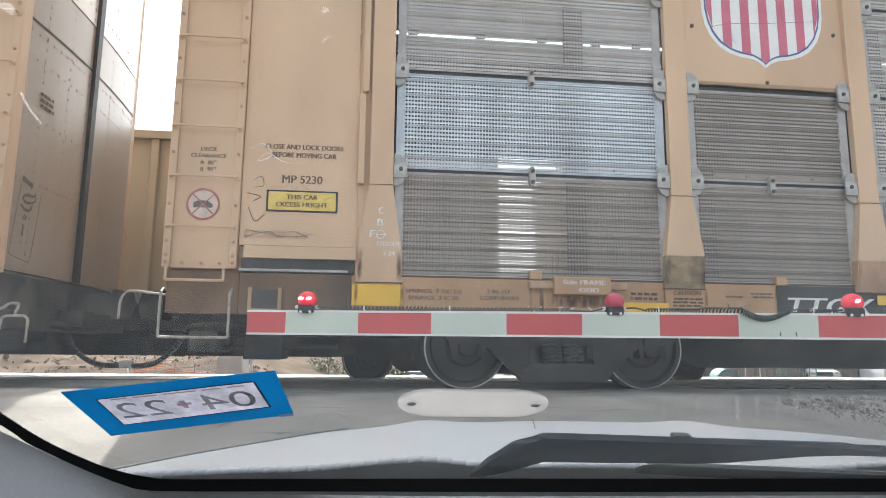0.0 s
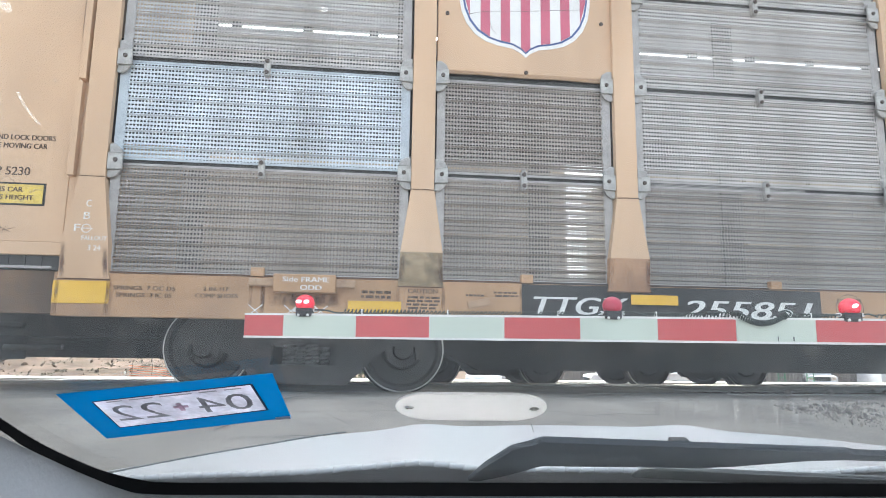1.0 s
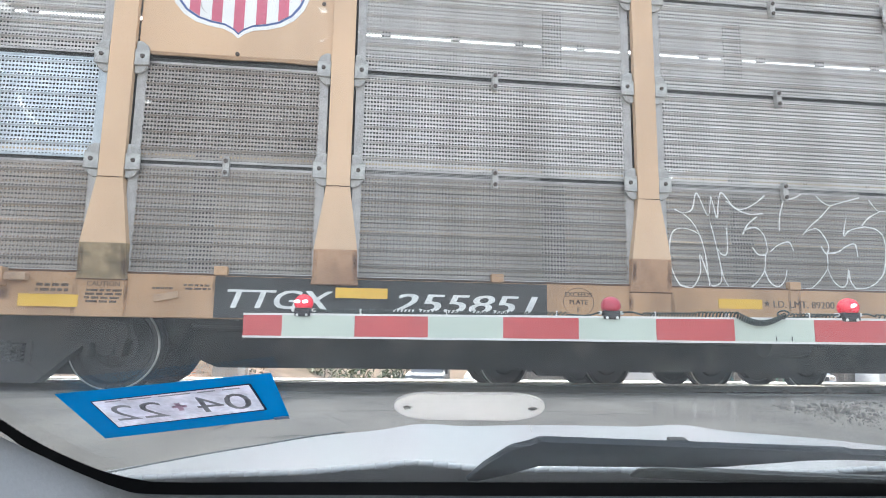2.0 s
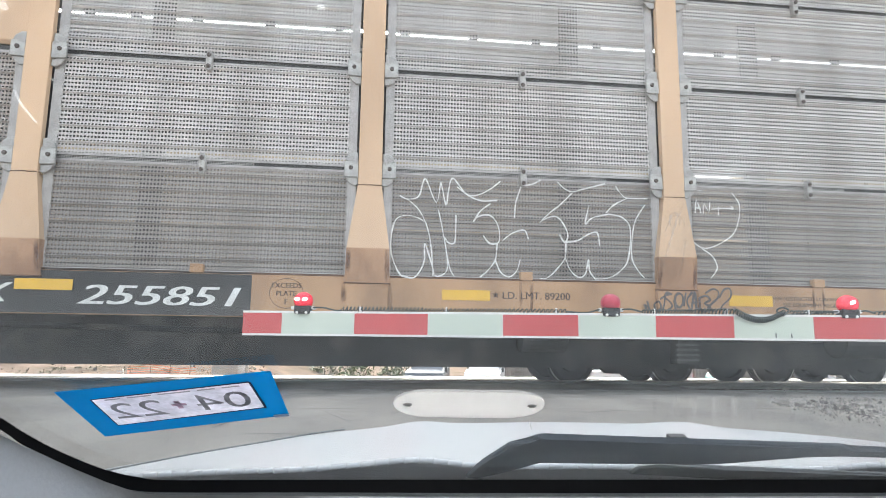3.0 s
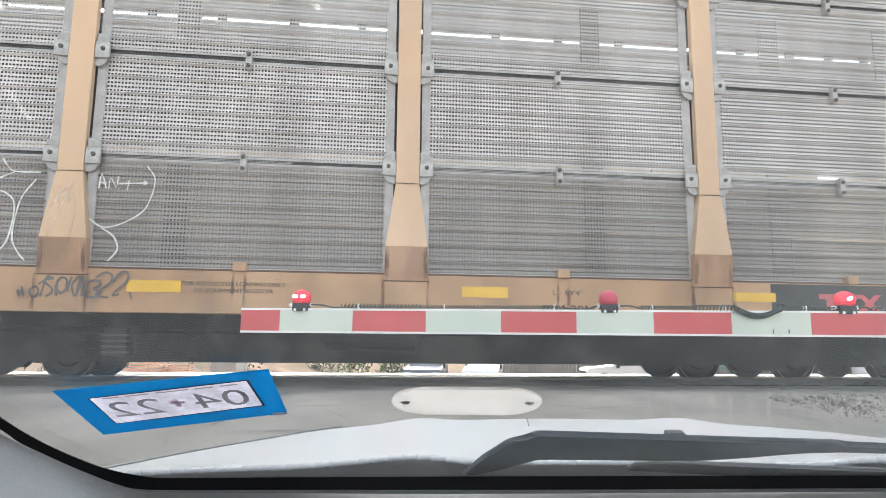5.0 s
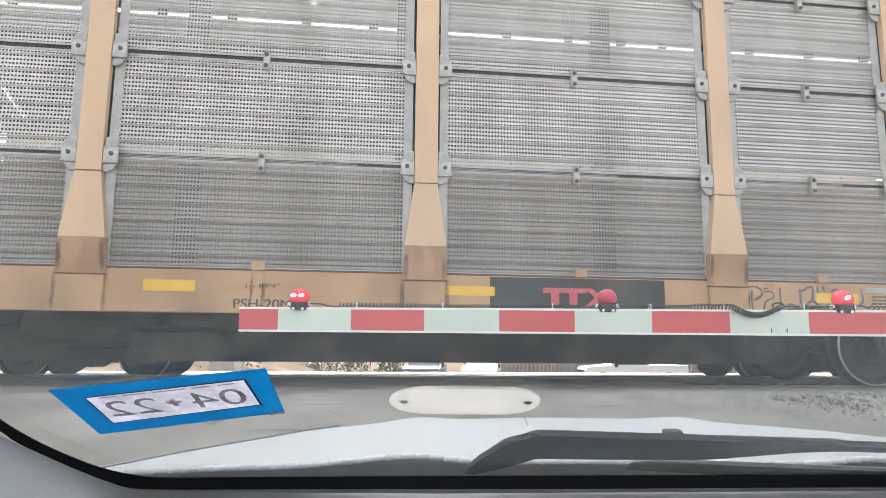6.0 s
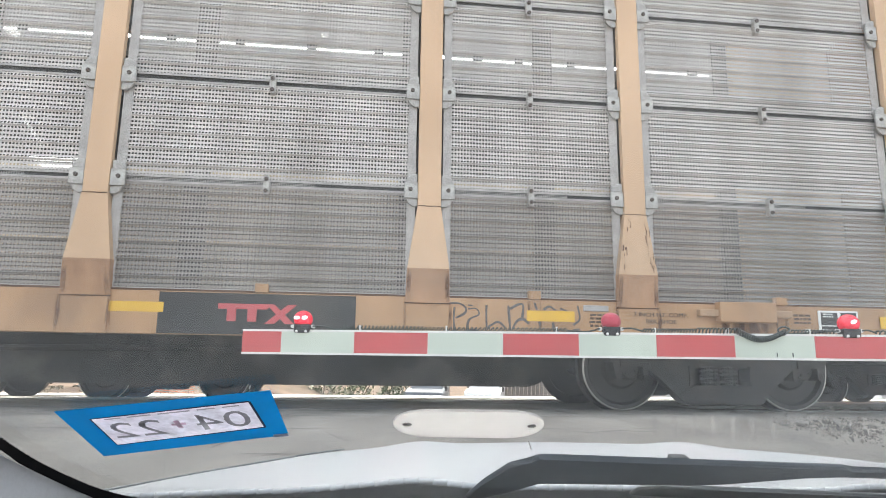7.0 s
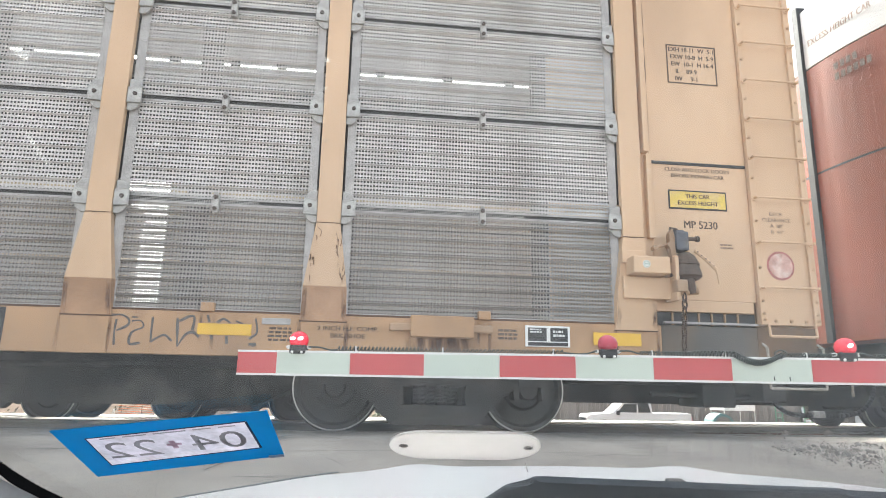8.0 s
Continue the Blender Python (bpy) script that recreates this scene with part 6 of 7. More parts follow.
def build_gate():
    gate = root("crossing_gate", "lowered red and white striped crossing gate arm", "crossing gate", GATE)
    end, z0, z1 = 5.1, 0.066, 0.188
    part("arm", bevelled(box(B(), 0.0, end, 0.0, 0.035, z0 - 0.006, z1 + 0.006), 0.004, 1), M_ALU, gate, "aluminium arm")
    edges = [0.0, 0.222] + [0.222 + 0.4085 * k for k in range(1, 13)]
    for k, (a, b) in enumerate(zip(edges[:-1], edges[1:])):
        if a >= end:
            break
        part("stripe", box(B(), a + 0.001, min(b, end) - 0.001, -0.003, 0.001, z0 + 0.004, z1 - 0.004), M_ARMW if k % 2 else M_ARMR, gate)
    for zz in (z0 - 0.002, z1 + 0.002):
        part("edge_strip", box(B(), 0.0, end, -0.005, 0.0, zz - 0.0055, zz + 0.0055), M_ALU, gate)
    for x, lit in ((0.336, 2), (2.032, 0), (3.270, 1)):
        base = part("lamp_base", bevelled(box(B(), x - 0.045, x + 0.045, -0.02, 0.055, z1 - 0.010, z1 + 0.040), 0.012), M_BLK, gate, "black lamp base")
        ln = B()
        lathe(ln, [(0.0, 0.044), (0.018, 0.052), (0.036, 0.053), (0.054, 0.047), (0.068, 0.034), (0.076, 0.018), (0.079, 0.003)], 24, "z")
        lens = part("lens", ln, M_GLOW if lit else M_LENS, base, "red lamp lens", smooth=True, at=pose(x, 0.015, z1 + 0.036))
        if lit:
            for dx, dz, tilt in ((-0.022, 0.035, 0), (0.022, 0.035, 10)) if lit == 2 else ((0.0, 0.035, 25),):
                bm = B()
                bmesh.ops.create_icosphere(bm, subdivisions=2, radius=1.0, matrix=Matrix.Diagonal((0.016, 0.006, 0.0095, 1)))
                part("filament", bm, M_LED, lens, "glowing lamp core", at=pose(dx, -0.054, dz, 0, -tilt, 0))
        for dx in (-0.058, 0.058):
            part("knob", lathe(B(), [(-0.010, 0.006), (-0.008, 0.010), (0.02, 0.010)], 10), M_ALU, base, "bare metal gland", at=pose(x + dx, 0.012, z1 + 0.026))
        for dx in (-0.026, 0.026):
            part("foot", lathe(B(), [(-0.024, 0.003), (-0.022, 0.008), (0.0, 0.008)], 8), M_ALU, base, at=pose(x + dx, 0, z1 - 0.002))
    # coiled cable along the top, sagging in one loop
    def coil(x0, x1, r, turns, sag=0.0, lift=0.013, loop=False):
        pts, n = [], turns * 9
        for k in range(n + 1):
            f = k / n
            a = f * turns * math.tau
            cx_ = x0 + (x1 - x0) * f
            cz_ = z1 + lift + r * 0.6 - sag * math.sin(math.pi * f)
            pts.append((cx_ + 0.3 * r * math.sin(a), 0.0 + r * math.cos(a) - (0.02 if sag else 0.0), cz_ + r * math.sin(a)))
        return pts
    for x0, x1, r, turns, sag in ((0.56, 1.02, 0.012, 22, 0.0), (1.02, 1.80, 0.009, 34, 0.0), (2.20, 2.48, 0.010, 18, 0.0), (2.48, 2.70, 0.014, 12, 0.0), (2.68, 2.93, 0.014, 22, 0.045), (2.97, 3.19, 0.010, 12, 0.0), (3.40, 4.4, 0.010, 40, 0.0)):
        pts = coil(x0, x1, r, turns, sag)
        bm = B()
        prev = None
        for i, c in enumerate(pts):
            d = (Vector(pts[min(i + 1, len(pts) - 1)]) - Vector(pts[max(i - 1, 0)])).normalized()
            m = d.to_track_quat("Z", "Y").to_matrix()
            ring = [bm.verts.new(Vector(c) + m @ Vector((0.0042 * math.cos(q * math.tau / 4), 0.0042 * math.sin(q * math.tau / 4), 0))) for q in range(4)]
            if prev:
                for q in range(4):
                    bm.faces.new((prev[q], prev[(q + 1) % 4], ring[(q + 1) % 4], ring[q]))
            prev = ring
        part("coiled_cable", bm, M_CABLE, gate, "dark coiled lamp cable", smooth=True)
    for pts in ([(0.395, 0.0, z1 + 0.028), (0.46, 0.0, z1 + 0.026), (0.52, 0.0, z1 + 0.012), (0.56, 0, z1 + 0.014)], [(1.80, 0, z1 + 0.014), (1.9, 0, z1 + 0.010), (1.97, 0, z1 + 0.028)], [(2.09, 0, z1 + 0.028), (2.14, 0, z1 + 0.03), (2.20, 0, z1 + 0.014)], [(2.92, -0.02, z1 + 0.0), (2.96, 0, z1 + 0.03), (2.93, 0.0, z1 + 0.045), (2.90, 0, z1 + 0.03), (2.92, 0.0, z1 + 0.01), (3.02, 0, z1 + 0.012), (3.21, 0, z1 + 0.026)], [(3.33, 0, z1 + 0.028), (3.36, 0, z1 + 0.03), (3.40, 0, z1 + 0.016)]):
        part("cable", pipe(B(), curve_pts(pts, 5), 0.005, 6), M_CABLE, gate, smooth=True)
    for x in (0.66, 1.14, 1.74, 2.26, 2.64, 3.06):
        part("cable_tie", box(B(), x - 0.004, x + 0.004, -0.006, 0.03, z1 - 0.004, z1 + 0.034), M_ALU, gate)
    for x in (2.885, 2.965):
        part("drain_slot", box(B(), x - 0.003, x + 0.003, -0.0045, -0.002, z0 + 0.008, z0 + 0.030), M_BLK, gate)
    part("gate_mast", rod(B(), (5.2, 0.1, -1.3), (5.2, 0.1, 1.6), 0.06, 16), M_ALU, gate, "bare metal mast")
    part("arm_hub", bevelled(box(B(), 4.95, 5.4, -0.08, 0.2, -0.05, 0.35), 0.03), M_BLK, gate)


build_gate()

# ---- the car that the camera waits in; its frame leans back with the road ----
SLOPE = 8.53
CAR = Matrix.Translation(EYE) @ pose(0, 0, 0, SLOPE, 0, 0)
WS = 34.83  # the windscreen's rake in the car's frame
HGT = 0.13  # distance of the glass from the eye


def on_glass(x, d, off=0.0):
    """A point on the glass: x across, d down it from the foot of the eye's perpendicular, off inwards."""
    r = radians(WS)
    k = HGT - off
    return Vector((x, k * math.sin(r) + d * math.cos(r), k * math.cos(r) - d * math.sin(r)))


GLASS = Matrix(((1, 0, 0, 0), (0, math.sin(radians(WS)), -math.cos(radians(WS)), HGT * math.sin(radians(WS))), (0, math.cos(radians(WS)), math.sin(radians(WS)), HGT * math.cos(radians(WS))), (0, 0, 0, 1)))
# in the glass's own frame: x across, y outwards, z up along it


def build_car():
    car = root("waiting_car", "silver-grey car waiting at the crossing, seen from inside", "car", CAR)
    # bonnet: rounded outline, falling towards its nose
    outline = [(-0.64, 1.03), (-0.59, 1.14), (-0.52, 1.30), (-0.43, 1.46), (-0.32, 1.66), (-0.18, 1.79), (0.0, 1.88), (0.20, 1.945), (0.40, 1.97), (0.60, 1.96), (0.80, 1.93), (0.98, 1.87), (1.13, 1.75), (1.23, 1.50), (1.29, 1.03)]

    def hood_z(x, y):
        c = (x - 0.33) / 0.9
        return -0.345 - 0.18 * (y - 1.05) - 0.028 * c * c + 0.012 * math.exp(-((abs(x - 0.33) - 0.38) / 0.08) ** 2)
    bm = B()
    cols = []
    edge = curve_pts([(x, y) for x, y in outline], 5)
    for e in edge:
        col = []
        for k in range(13):
            f = k / 12
            y = 1.00 + (e.y - 1.00) * f
            x = 0.33 + (e.x - 0.33) * (0.98 + 0.02 * f)
            col.append(bm.verts.new((x, y, hood_z(x, y) - 0.03 * max(0, f - 0.9) * 10 * 0.4)))
        cols.append(col)
    for a, b in zip(cols[:-1], cols[1:]):
        for k in range(12):
            bm.faces.new((a[k], b[k], b[k + 1], a[k + 1]))
    low = [bm.verts.new(c[12].co + Vector(((c[12].co.x - 0.33) * 0.06, 0.05, -0.12))) for c in cols]
    low2 = [bm.verts.new(v.co + Vector((0, 0.02, -0.45))) for v in low]
    for i in range(len(cols) - 1):
        bm.faces.new((cols[i][12], cols[i + 1][12], low[i + 1], low[i]))
        bm.faces.new((low[i], low[i + 1], low2[i + 1], low2[i]))
    part("bonnet", bm, M_HOOD, car, "silver-grey bonnet", smooth=True)
    rim_line = [c for c in edge]
    # Highlight along the front edge, drawn as a thin white-painted pipe.
    part("bonnet_edge", pipe(B(), [(e.x, e.y - 0.004, hood_z(e.x, e.y) - 0.0115) for e in rim_line], 0.0035, 6), M_CARW, car, "white line painting the highlight on the bonnet's front edge", smooth=True)
    part("bonnet_gap", pipe(B(), [(0.33 + (e.x - 0.33) * 0.965, e.y - 0.03, hood_z(0.33 + (e.x - 0.33) * 0.965, e.y - 0.03) + 0.0008) for e in rim_line[:len(rim_line) // 3]], 0.0022, 5), M_COWLG, car, "gap between bonnet and wing", smooth=True)
    # The rear edge's highlight is likewise a white-painted pipe.
    part("bonnet_lip", pipe(B(), curve_pts([(x, 1.0, hood_z(x, 1.0) + 0.004) for x in [-0.48 + 0.09 * k for k in range(19)]], 4), 0.005, 8), M_CARW, car, "white line painting the highlight on the bonnet's rear edge", smooth=True)
    part("cowl", bevelled(box(B(), -0.75, 1.3, 0.50, 0.985, -0.47, -0.375), 0.03), M_COWLD, car, "dark plastic cowl")
    part("washer_jet", bevelled(box(B(), 0.515, 0.555, 1.42, 1.45, hood_z(0.535, 1.43) - 0.004, hood_z(0.535, 1.43) + 0.011), 0.005), M_BLK, car)
    # glass and what sticks to it
    gl = part("windscreen", box(B(), -0.60, 0.95, 0.0, 0.004, -0.58, 0.42), M_GLASS, car, "clear windscreen with specks of dirt", at=GLASS)
    gl.visible_shadow = False
    band = B()
    inner = curve_pts([(-0.2500, -0.20), (-0.2500, -0.345), (-0.2502, -0.375), (-0.2480, -0.405), (-0.2420, -0.433), (-0.2330, -0.458), (-0.2170, -0.4765), (-0.195, -0.4835), (-0.10, -0.4790), (0.10, -0.4710), (0.35, -0.463), (0.70, -0.457)], 5)
    outer = curve_pts([(-0.2620, -0.22), (-0.2611, -0.3699), (-0.2628, -0.4048), (-0.2585, -0.4326), (-0.2536, -0.4637), (-0.2462, -0.494), (-0.2327, -0.514), (-0.20, -0.518), (-0.10, -0.514), (0.10, -0.508), (0.35, -0.497), (0.70, -0.49)], 5)
    a = [band.verts.new((p.x, -0.0004, p.y)) for p in inner]
    b = [band.verts.new((p.x, -0.0004, p.y)) for p in outer]
    for k in range(len(a) - 1):
        band.faces.new((a[k], a[k + 1], b[k + 1], b[k]))
    part("ceramic_band", band, M_FRIT, car, "black ceramic band round the glass", at=GLASS)
    dots = B()
    for i in range(0, len(inner) - 1):
        p, q = inner[i], inner[i + 1]
        n = max(1, int((q - p).length / 0.0034))
        for k in range(n):
            c = p + (q - p) * k / n
            d = (q - p).normalized()
            s = Vector((-d.y, d.x))
            for row, r in ((0.0012, 0.0011),):
                o = c + s * row * (1 if s.x > 0 or s.y > 0 else -1)
                vv_ = [dots.verts.new((o.x + r * math.cos(w * math.tau / 6), -0.001, o.y + r * math.sin(w * math.tau / 6))) for w in range(6)]
                dots.faces.new(vv_)
    part("band_dots", dots, M_FRIT, car, at=GLASS)["kind"] = "stuff"
    # dust specks and a scratch on the glass
    sp = B()
    rnd = random.Random(14)
    blobs = [(rnd.uniform(-0.14, 0.16), -rnd.uniform(0.092, 0.20), rnd.uniform(0.0003, 0.0006)) for k in range(16)]
    blobs += [(rnd.uniform(-0.20, 0.20), -rnd.uniform(0.26, 0.40), rnd.uniform(0.0004, 0.0009)) for k in range(12)]
    blobs += [(-0.1056, -0.0936, 0.0018), (-0.0292, -0.0933, 0.0010), (-0.0305, -0.1020, 0.0006), (-0.0816, -0.1228, 0.0009), (-0.0209, -0.0991, 0.0005)]
    for x, z, r in blobs:
        vv_ = [sp.verts.new((x + r * rnd.uniform(0.7, 1.2) * math.cos(w * math.tau / 10), 0.0052, z + r * rnd.uniform(0.7, 1.2) * math.sin(w * math.tau / 10))) for w in range(10)]
        sp.faces.new(vv_)
    part("dust_specks", sp, M_DUST, car, at=GLASS)["kind"] = "stuff"
    part("scratch", stroke(B(), [(-0.1169, -0.1202), (-0.1176, -0.1254), (-0.1171, -0.1323)], 0.0012, 0.0053, 3), M_DUST, car, "pale scratch", at=GLASS)
    # evenly spaced pale lines low on the glass that paint the dashboard grille's reflection
    for k in range(12):
        xa, za, xb, zb = 0.1175 + 0.01058 * k, -0.3296 + 0.0001 * k, 0.1254 + 0.0118 * k, -0.3586 - 0.00076 * k
        pts = [(xa + (xb - xa) * f + 0.0004 * noise.noise((k, f * 4, 1)), za + (zb - za) * f) for f in (0, 0.25, 0.5, 0.75, 1.0)]
        part("dried_streak", stroke(B(), pts, 0.0030, 0.0054, 3), M_STREAK, car, "faint pale line painting a dashboard reflection", at=GLASS)
    # cabin shell around the camera
    part("dashboard", dash_mesh(), M_DASH, car, "grey plastic dashboard top", smooth=True)
    bm = box(B(), -0.75, 1.2, -1.9, -0.27, 0.35, 0.38)
    part("headliner", bm, M_DASH, car)
    part("cabin_side", box(B(), -0.80, -0.76, -1.9, 0.15, -0.75, -0.12), M_DASH, car)
    part("cabin_side", box(B(), 1.2, 1.24, -1.9, 0.15, -0.75, -0.12), M_DASH, car)
    part("cabin_rear", box(B(), -0.80, 1.24, -1.95, -1.9, -0.75, -0.05), M_DASH, car)
    part("cabin_floor", box(B(), -0.80, 1.24, -1.9, 1.0, -0.95, -0.92), M_DASH, car)
    # outer body: sides, wings, nose, wheels
    turn = pose(0, 0, 0, 0, 0, 90)
    side = [(-2.45, -0.62), (-2.40, -0.90), (-1.72, -0.95), (-1.66, -0.72), (-1.50, -0.56), (-1.22, -0.56), (-1.06, -0.72), (-1.00, -0.97), (0.88, -0.97), (0.94, -0.74), (0.98, -0.66), (0.90, -0.52), (-0.2, -0.42), (-2.2, -0.40)]
    for a_, b_ in ((0.80, 0.87), (-1.31, -1.24)):
        part("body_side", bevelled(prism(B(), side, a_, b_), 0.015), M_HOOD, car, "silver-grey body side", at=turn)
    wing = [(0.90, -0.90), (0.92, -0.56), (1.20, -0.585), (1.62, -0.68), (1.80, -0.80), (1.80, -0.95), (1.62, -0.95), (1.56, -0.74), (1.40, -0.62), (1.16, -0.62), (1.00, -0.74), (0.94, -0.95)]
    for a_, b_ in ((0.56, 0.86), (-1.30, -1.12)):
        part("wing", bevelled(prism(B(), wing, a_, b_), 0.02), M_HOOD, car, "silver-grey front wing", at=turn)
    part("bumper", bevelled(box(B(), -0.78, 1.22, 1.72, 1.90, -1.00, -0.80), 0.05), M_HOOD, car)
    part("boot", bevelled(box(B(), -0.80, 1.24, -2.48, -1.96, -0.95, -0.40), 0.06), M_HOOD, car)
    for x_ in (-0.80, 1.24):
        part("roof_pillar", pipe(B(), [(x_, -1.9, 0.30), (x_, -2.05, -0.40)], 0.04, 8), M_HOOD, car)
        part("roof_pillar", pipe(B(), [(x_, -0.75, 0.33), (x_, -0.72, -0.42)], 0.035, 8), M_HOOD, car)
    part("roof", bevelled(box(B(), -0.80, 1.24, -2.0, -0.30, 0.385, 0.415), 0.012), M_HOOD, car, "silver-grey roof")
    for x_ in (-0.84, 1.10):
        for y_ in (1.28, -1.36):
            ty = part("tyre", lathe(B(), [(0.0, 0.18), (0.0, 0.28), (0.03, 0.31), (0.15, 0.31), (0.18, 0.28), (0.18, 0.18)], 28), M_TYRE, car, at=pose(x_ + 0.18, y_, -0.857, 0, 0, 90))
            part("rim", lathe(B(), [(0.005, 0.02), (0.01, 0.17), (0.03, 0.19), (0.15, 0.19), (0.17, 0.17), (0.175, 0.02)], 20), M_CHROME, ty)
    # wipers lying on the cowl outside the glass
    w1 = B()
    prism(w1, [(0.0205, -0.4900), (0.0319, -0.4546), (0.0456, -0.4174), (0.0605, -0.4091), (0.0620, -0.4003), (0.0675, -0.4012), (0.1556, -0.4072), (0.2638, -0.4127), (0.2710, -0.4193), (0.4200, -0.4300), (0.4200, -0.4390), (0.2716, -0.4276), (0.2473, -0.4321), (0.2169, -0.4418), (0.2001, -0.4488), (0.1811, -0.4508), (0.0702, -0.4494), (0.0488, -0.4745), (0.0291, -0.4926)], 0.005, 0.009)
    part("wiper", bevelled(w1, 0.0015, 1), M_COWL, car, "dark wiper blade and arm", at=GLASS)
    w2 = prism(B(), [(0.1390, -0.4762), (0.1420, -0.4608), (0.1548, -0.4563), (0.2089, -0.4625), (0.4500, -0.4840), (0.4500, -0.5000), (0.2180, -0.4865)], 0.005, 0.008)
    part("wiper", bevelled(w2, 0.0015, 1), M_COWLG, car, "grey wiper arm", at=GLASS)
    return car


def dash_mesh():
    """The dashboard's top: from the foot of the glass back towards the seats, wrapping up at the door pillar."""
    bm = B()
    rows = []
    xs = [-0.75, -0.60, -0.45, -0.36, -0.31, -0.28, -0.2620, -0.2605, -0.257, -0.253, -0.248, -0.24, -0.23, -0.22, -0.18, -0.10, 0.0, 0.3, 0.6, 0.9, 1.2]
    for x in xs:
        # how far down the glass the trim meets it
        d = (0.514 - 0.05 * max(0.0, x)) if x > -0.22 else (0.514 - 0.14 * min(1.0, (-0.22 - x) / 0.042) ** 2 if x > -0.262 else 0.374 - 0.55 * (-0.262 - x))
        d = max(d, 0.0)
        top = on_glass(x, d, 0.003)
        row = [top, on_glass(x, d, 0.010) + Vector((0, -0.004, 0.0))]
        for back, drop in ((0.06, 0.012), (0.16, 0.02), (0.30, 0.03), (0.42, 0.09), (0.45, 0.25)):
            row.append(Vector((x, max(top.y - back, -0.02 if x > -0.2 else -0.2), min(top.z - 0.006, top.z - drop) - (0.06 if x > -0.2 else 0.10 * min(1, back * 4)))))
        rows.append([bm.verts.new(p) for p in row])
    for a, b in zip(rows[:-1], rows[1:]):
        for k in range(len(a) - 1):
            bm.faces.new((a[k], b[k], b[k + 1], a[k + 1]))
    return bm


M_DUST = mat("pale dust", (0.75, 0.75, 0.75), 0.9, 0, 0.1, 30, 100, 0.0)
backlit(M_DUST, 0.7)
dn_, dl_ = M_DUST.node_tree.nodes, M_DUST.node_tree.links
dm_, dt_ = dn_.new("ShaderNodeMixShader"), dn_.new("ShaderNodeBsdfTransparent")
dm_.inputs[0].default_value = 0.86
dl_.new(dn_["Material Output"].inputs[0].links[0].from_socket, dm_.inputs[1]), dl_.new(dt_.outputs[0], dm_.inputs[2])
dl_.new(dm_.outputs[0], dn_["Material Output"].inputs[0])
# See-through pale tone for the painted dashboard reflection on the glass.
M_STREAK = mat("faint painted reflection", (0.80, 0.78, 0.72), 0.9, 0, 0.3, 60, 200, 0.0)
backlit(M_STREAK, 0.9)
dn_, dl_ = M_STREAK.node_tree.nodes, M_STREAK.node_tree.links
dm_, dt_ = dn_.new("ShaderNodeMixShader"), dn_.new("ShaderNodeBsdfTransparent")
dm_.inputs[0].default_value = 0.935
dl_.new(dn_["Material Output"].inputs[0].links[0].from_socket, dm_.inputs[1]), dl_.new(dt_.outputs[0], dm_.inputs[2])
dl_.new(dm_.outputs[0], dn_["Material Output"].inputs[0])
M_COWLD = mat("black cowl plastic", (0.020, 0.024, 0.028), 0.85, 0, 0.15, 8, 150, 0.1, spec=0.2)
M_COWLG = mat("faded grey wiper plastic", (0.16, 0.17, 0.17), 0.6, 0, 0.15, 20, 150, 0.05)
own_car = build_car()

M_STDARK = mat("dark painted shadow line", (0.06, 0.08, 0.12), 0.6, 0, 0.1, 60, 300, 0.0)
backlit(M_STDARK, 0.7)
M_STPINK = mat("pale red print", (0.60, 0.46, 0.54), 0.6, 0, 0.1, 60, 300, 0.0)
backlit(M_STPINK, 0.7)
# sticker on the glass, seen from behind
st = root("inspection_sticker", "blue-bordered sticker seen mirrored through the windscreen", "sticker", CAR @ GLASS)


def quad_plate(pts, y0, y1):
    return prism(B(), pts, y0, y1)


OUT_Q = [(-0.2007, -0.3197), (-0.0817, -0.2898), (-0.0835, -0.3483), (-0.2029, -0.388)]
IN_Q = [(-0.1858, -0.3286), (-0.0949, -0.3024), (-0.0940, -0.3367), (-0.1866, -0.3677)]
bm = B()
for k in range(4):
    prism(bm, [OUT_Q[k], OUT_Q[(k + 1) % 4], IN_Q[(k + 1) % 4], IN_Q[k]], -0.0006, -0.0002)
part("border", bm, M_STBLUE, st, "blue border")
# Shadow border round the paper, painted as dark strokes.
bm = B()
for k in range(4):
    stroke(bm, [IN_Q[k], IN_Q[(k + 1) % 4]], 0.0018, -0.0008, 0)
part("border_line", bm, M_STDARK, st, "dark shadow line painted round the paper")
part("paper", bevelled(quad_plate([(-0.1858, -0.3286), (-0.0949, -0.3024), (-0.0940, -0.3367), (-0.1866, -0.3677)], -0.0006, -0.0003), 0.0001, 1), M_STWHITE, st, "white paper")


def sheared(ob, x0, slope):
    for v in ob.data.vertices:
        v.co.z += (v.co.x - x0) * slope


for txt, x0, x1 in (("04", -0.1300, -0.0990), ("22", -0.1810, -0.1490)):
    o = lettering("print", txt, x0, x1, -0.3555, -0.3345, -0.0010, M_STGREY, st, "grey mirrored figures", mirror=True, lift=0.0002, bold=0.0)
    sheared(o, -0.181, 0.275)
o = part("print", prism(B(), [(-0.1440, -0.3400), (-0.1415, -0.3400), (-0.1415, -0.3365), (-0.1385, -0.3365), (-0.1385, -0.3400), (-0.1355, -0.3400), (-0.1355, -0.3425), (-0.1385, -0.3425), (-0.1385, -0.3465), (-0.1415, -0.3465), (-0.1415, -0.3425), (-0.1440, -0.3425)], -0.0013, -0.0011), M_STPINK, st)
sheared(o, -0.170, 0.275)
o = part("small_print", bars(B(), -0.178, -0.100, -0.3300, -0.3275, 1, -0.0012, 31), M_STGREY, st)
o["kind"] = "stuff"
sheared(o, -0.181, 0.275)
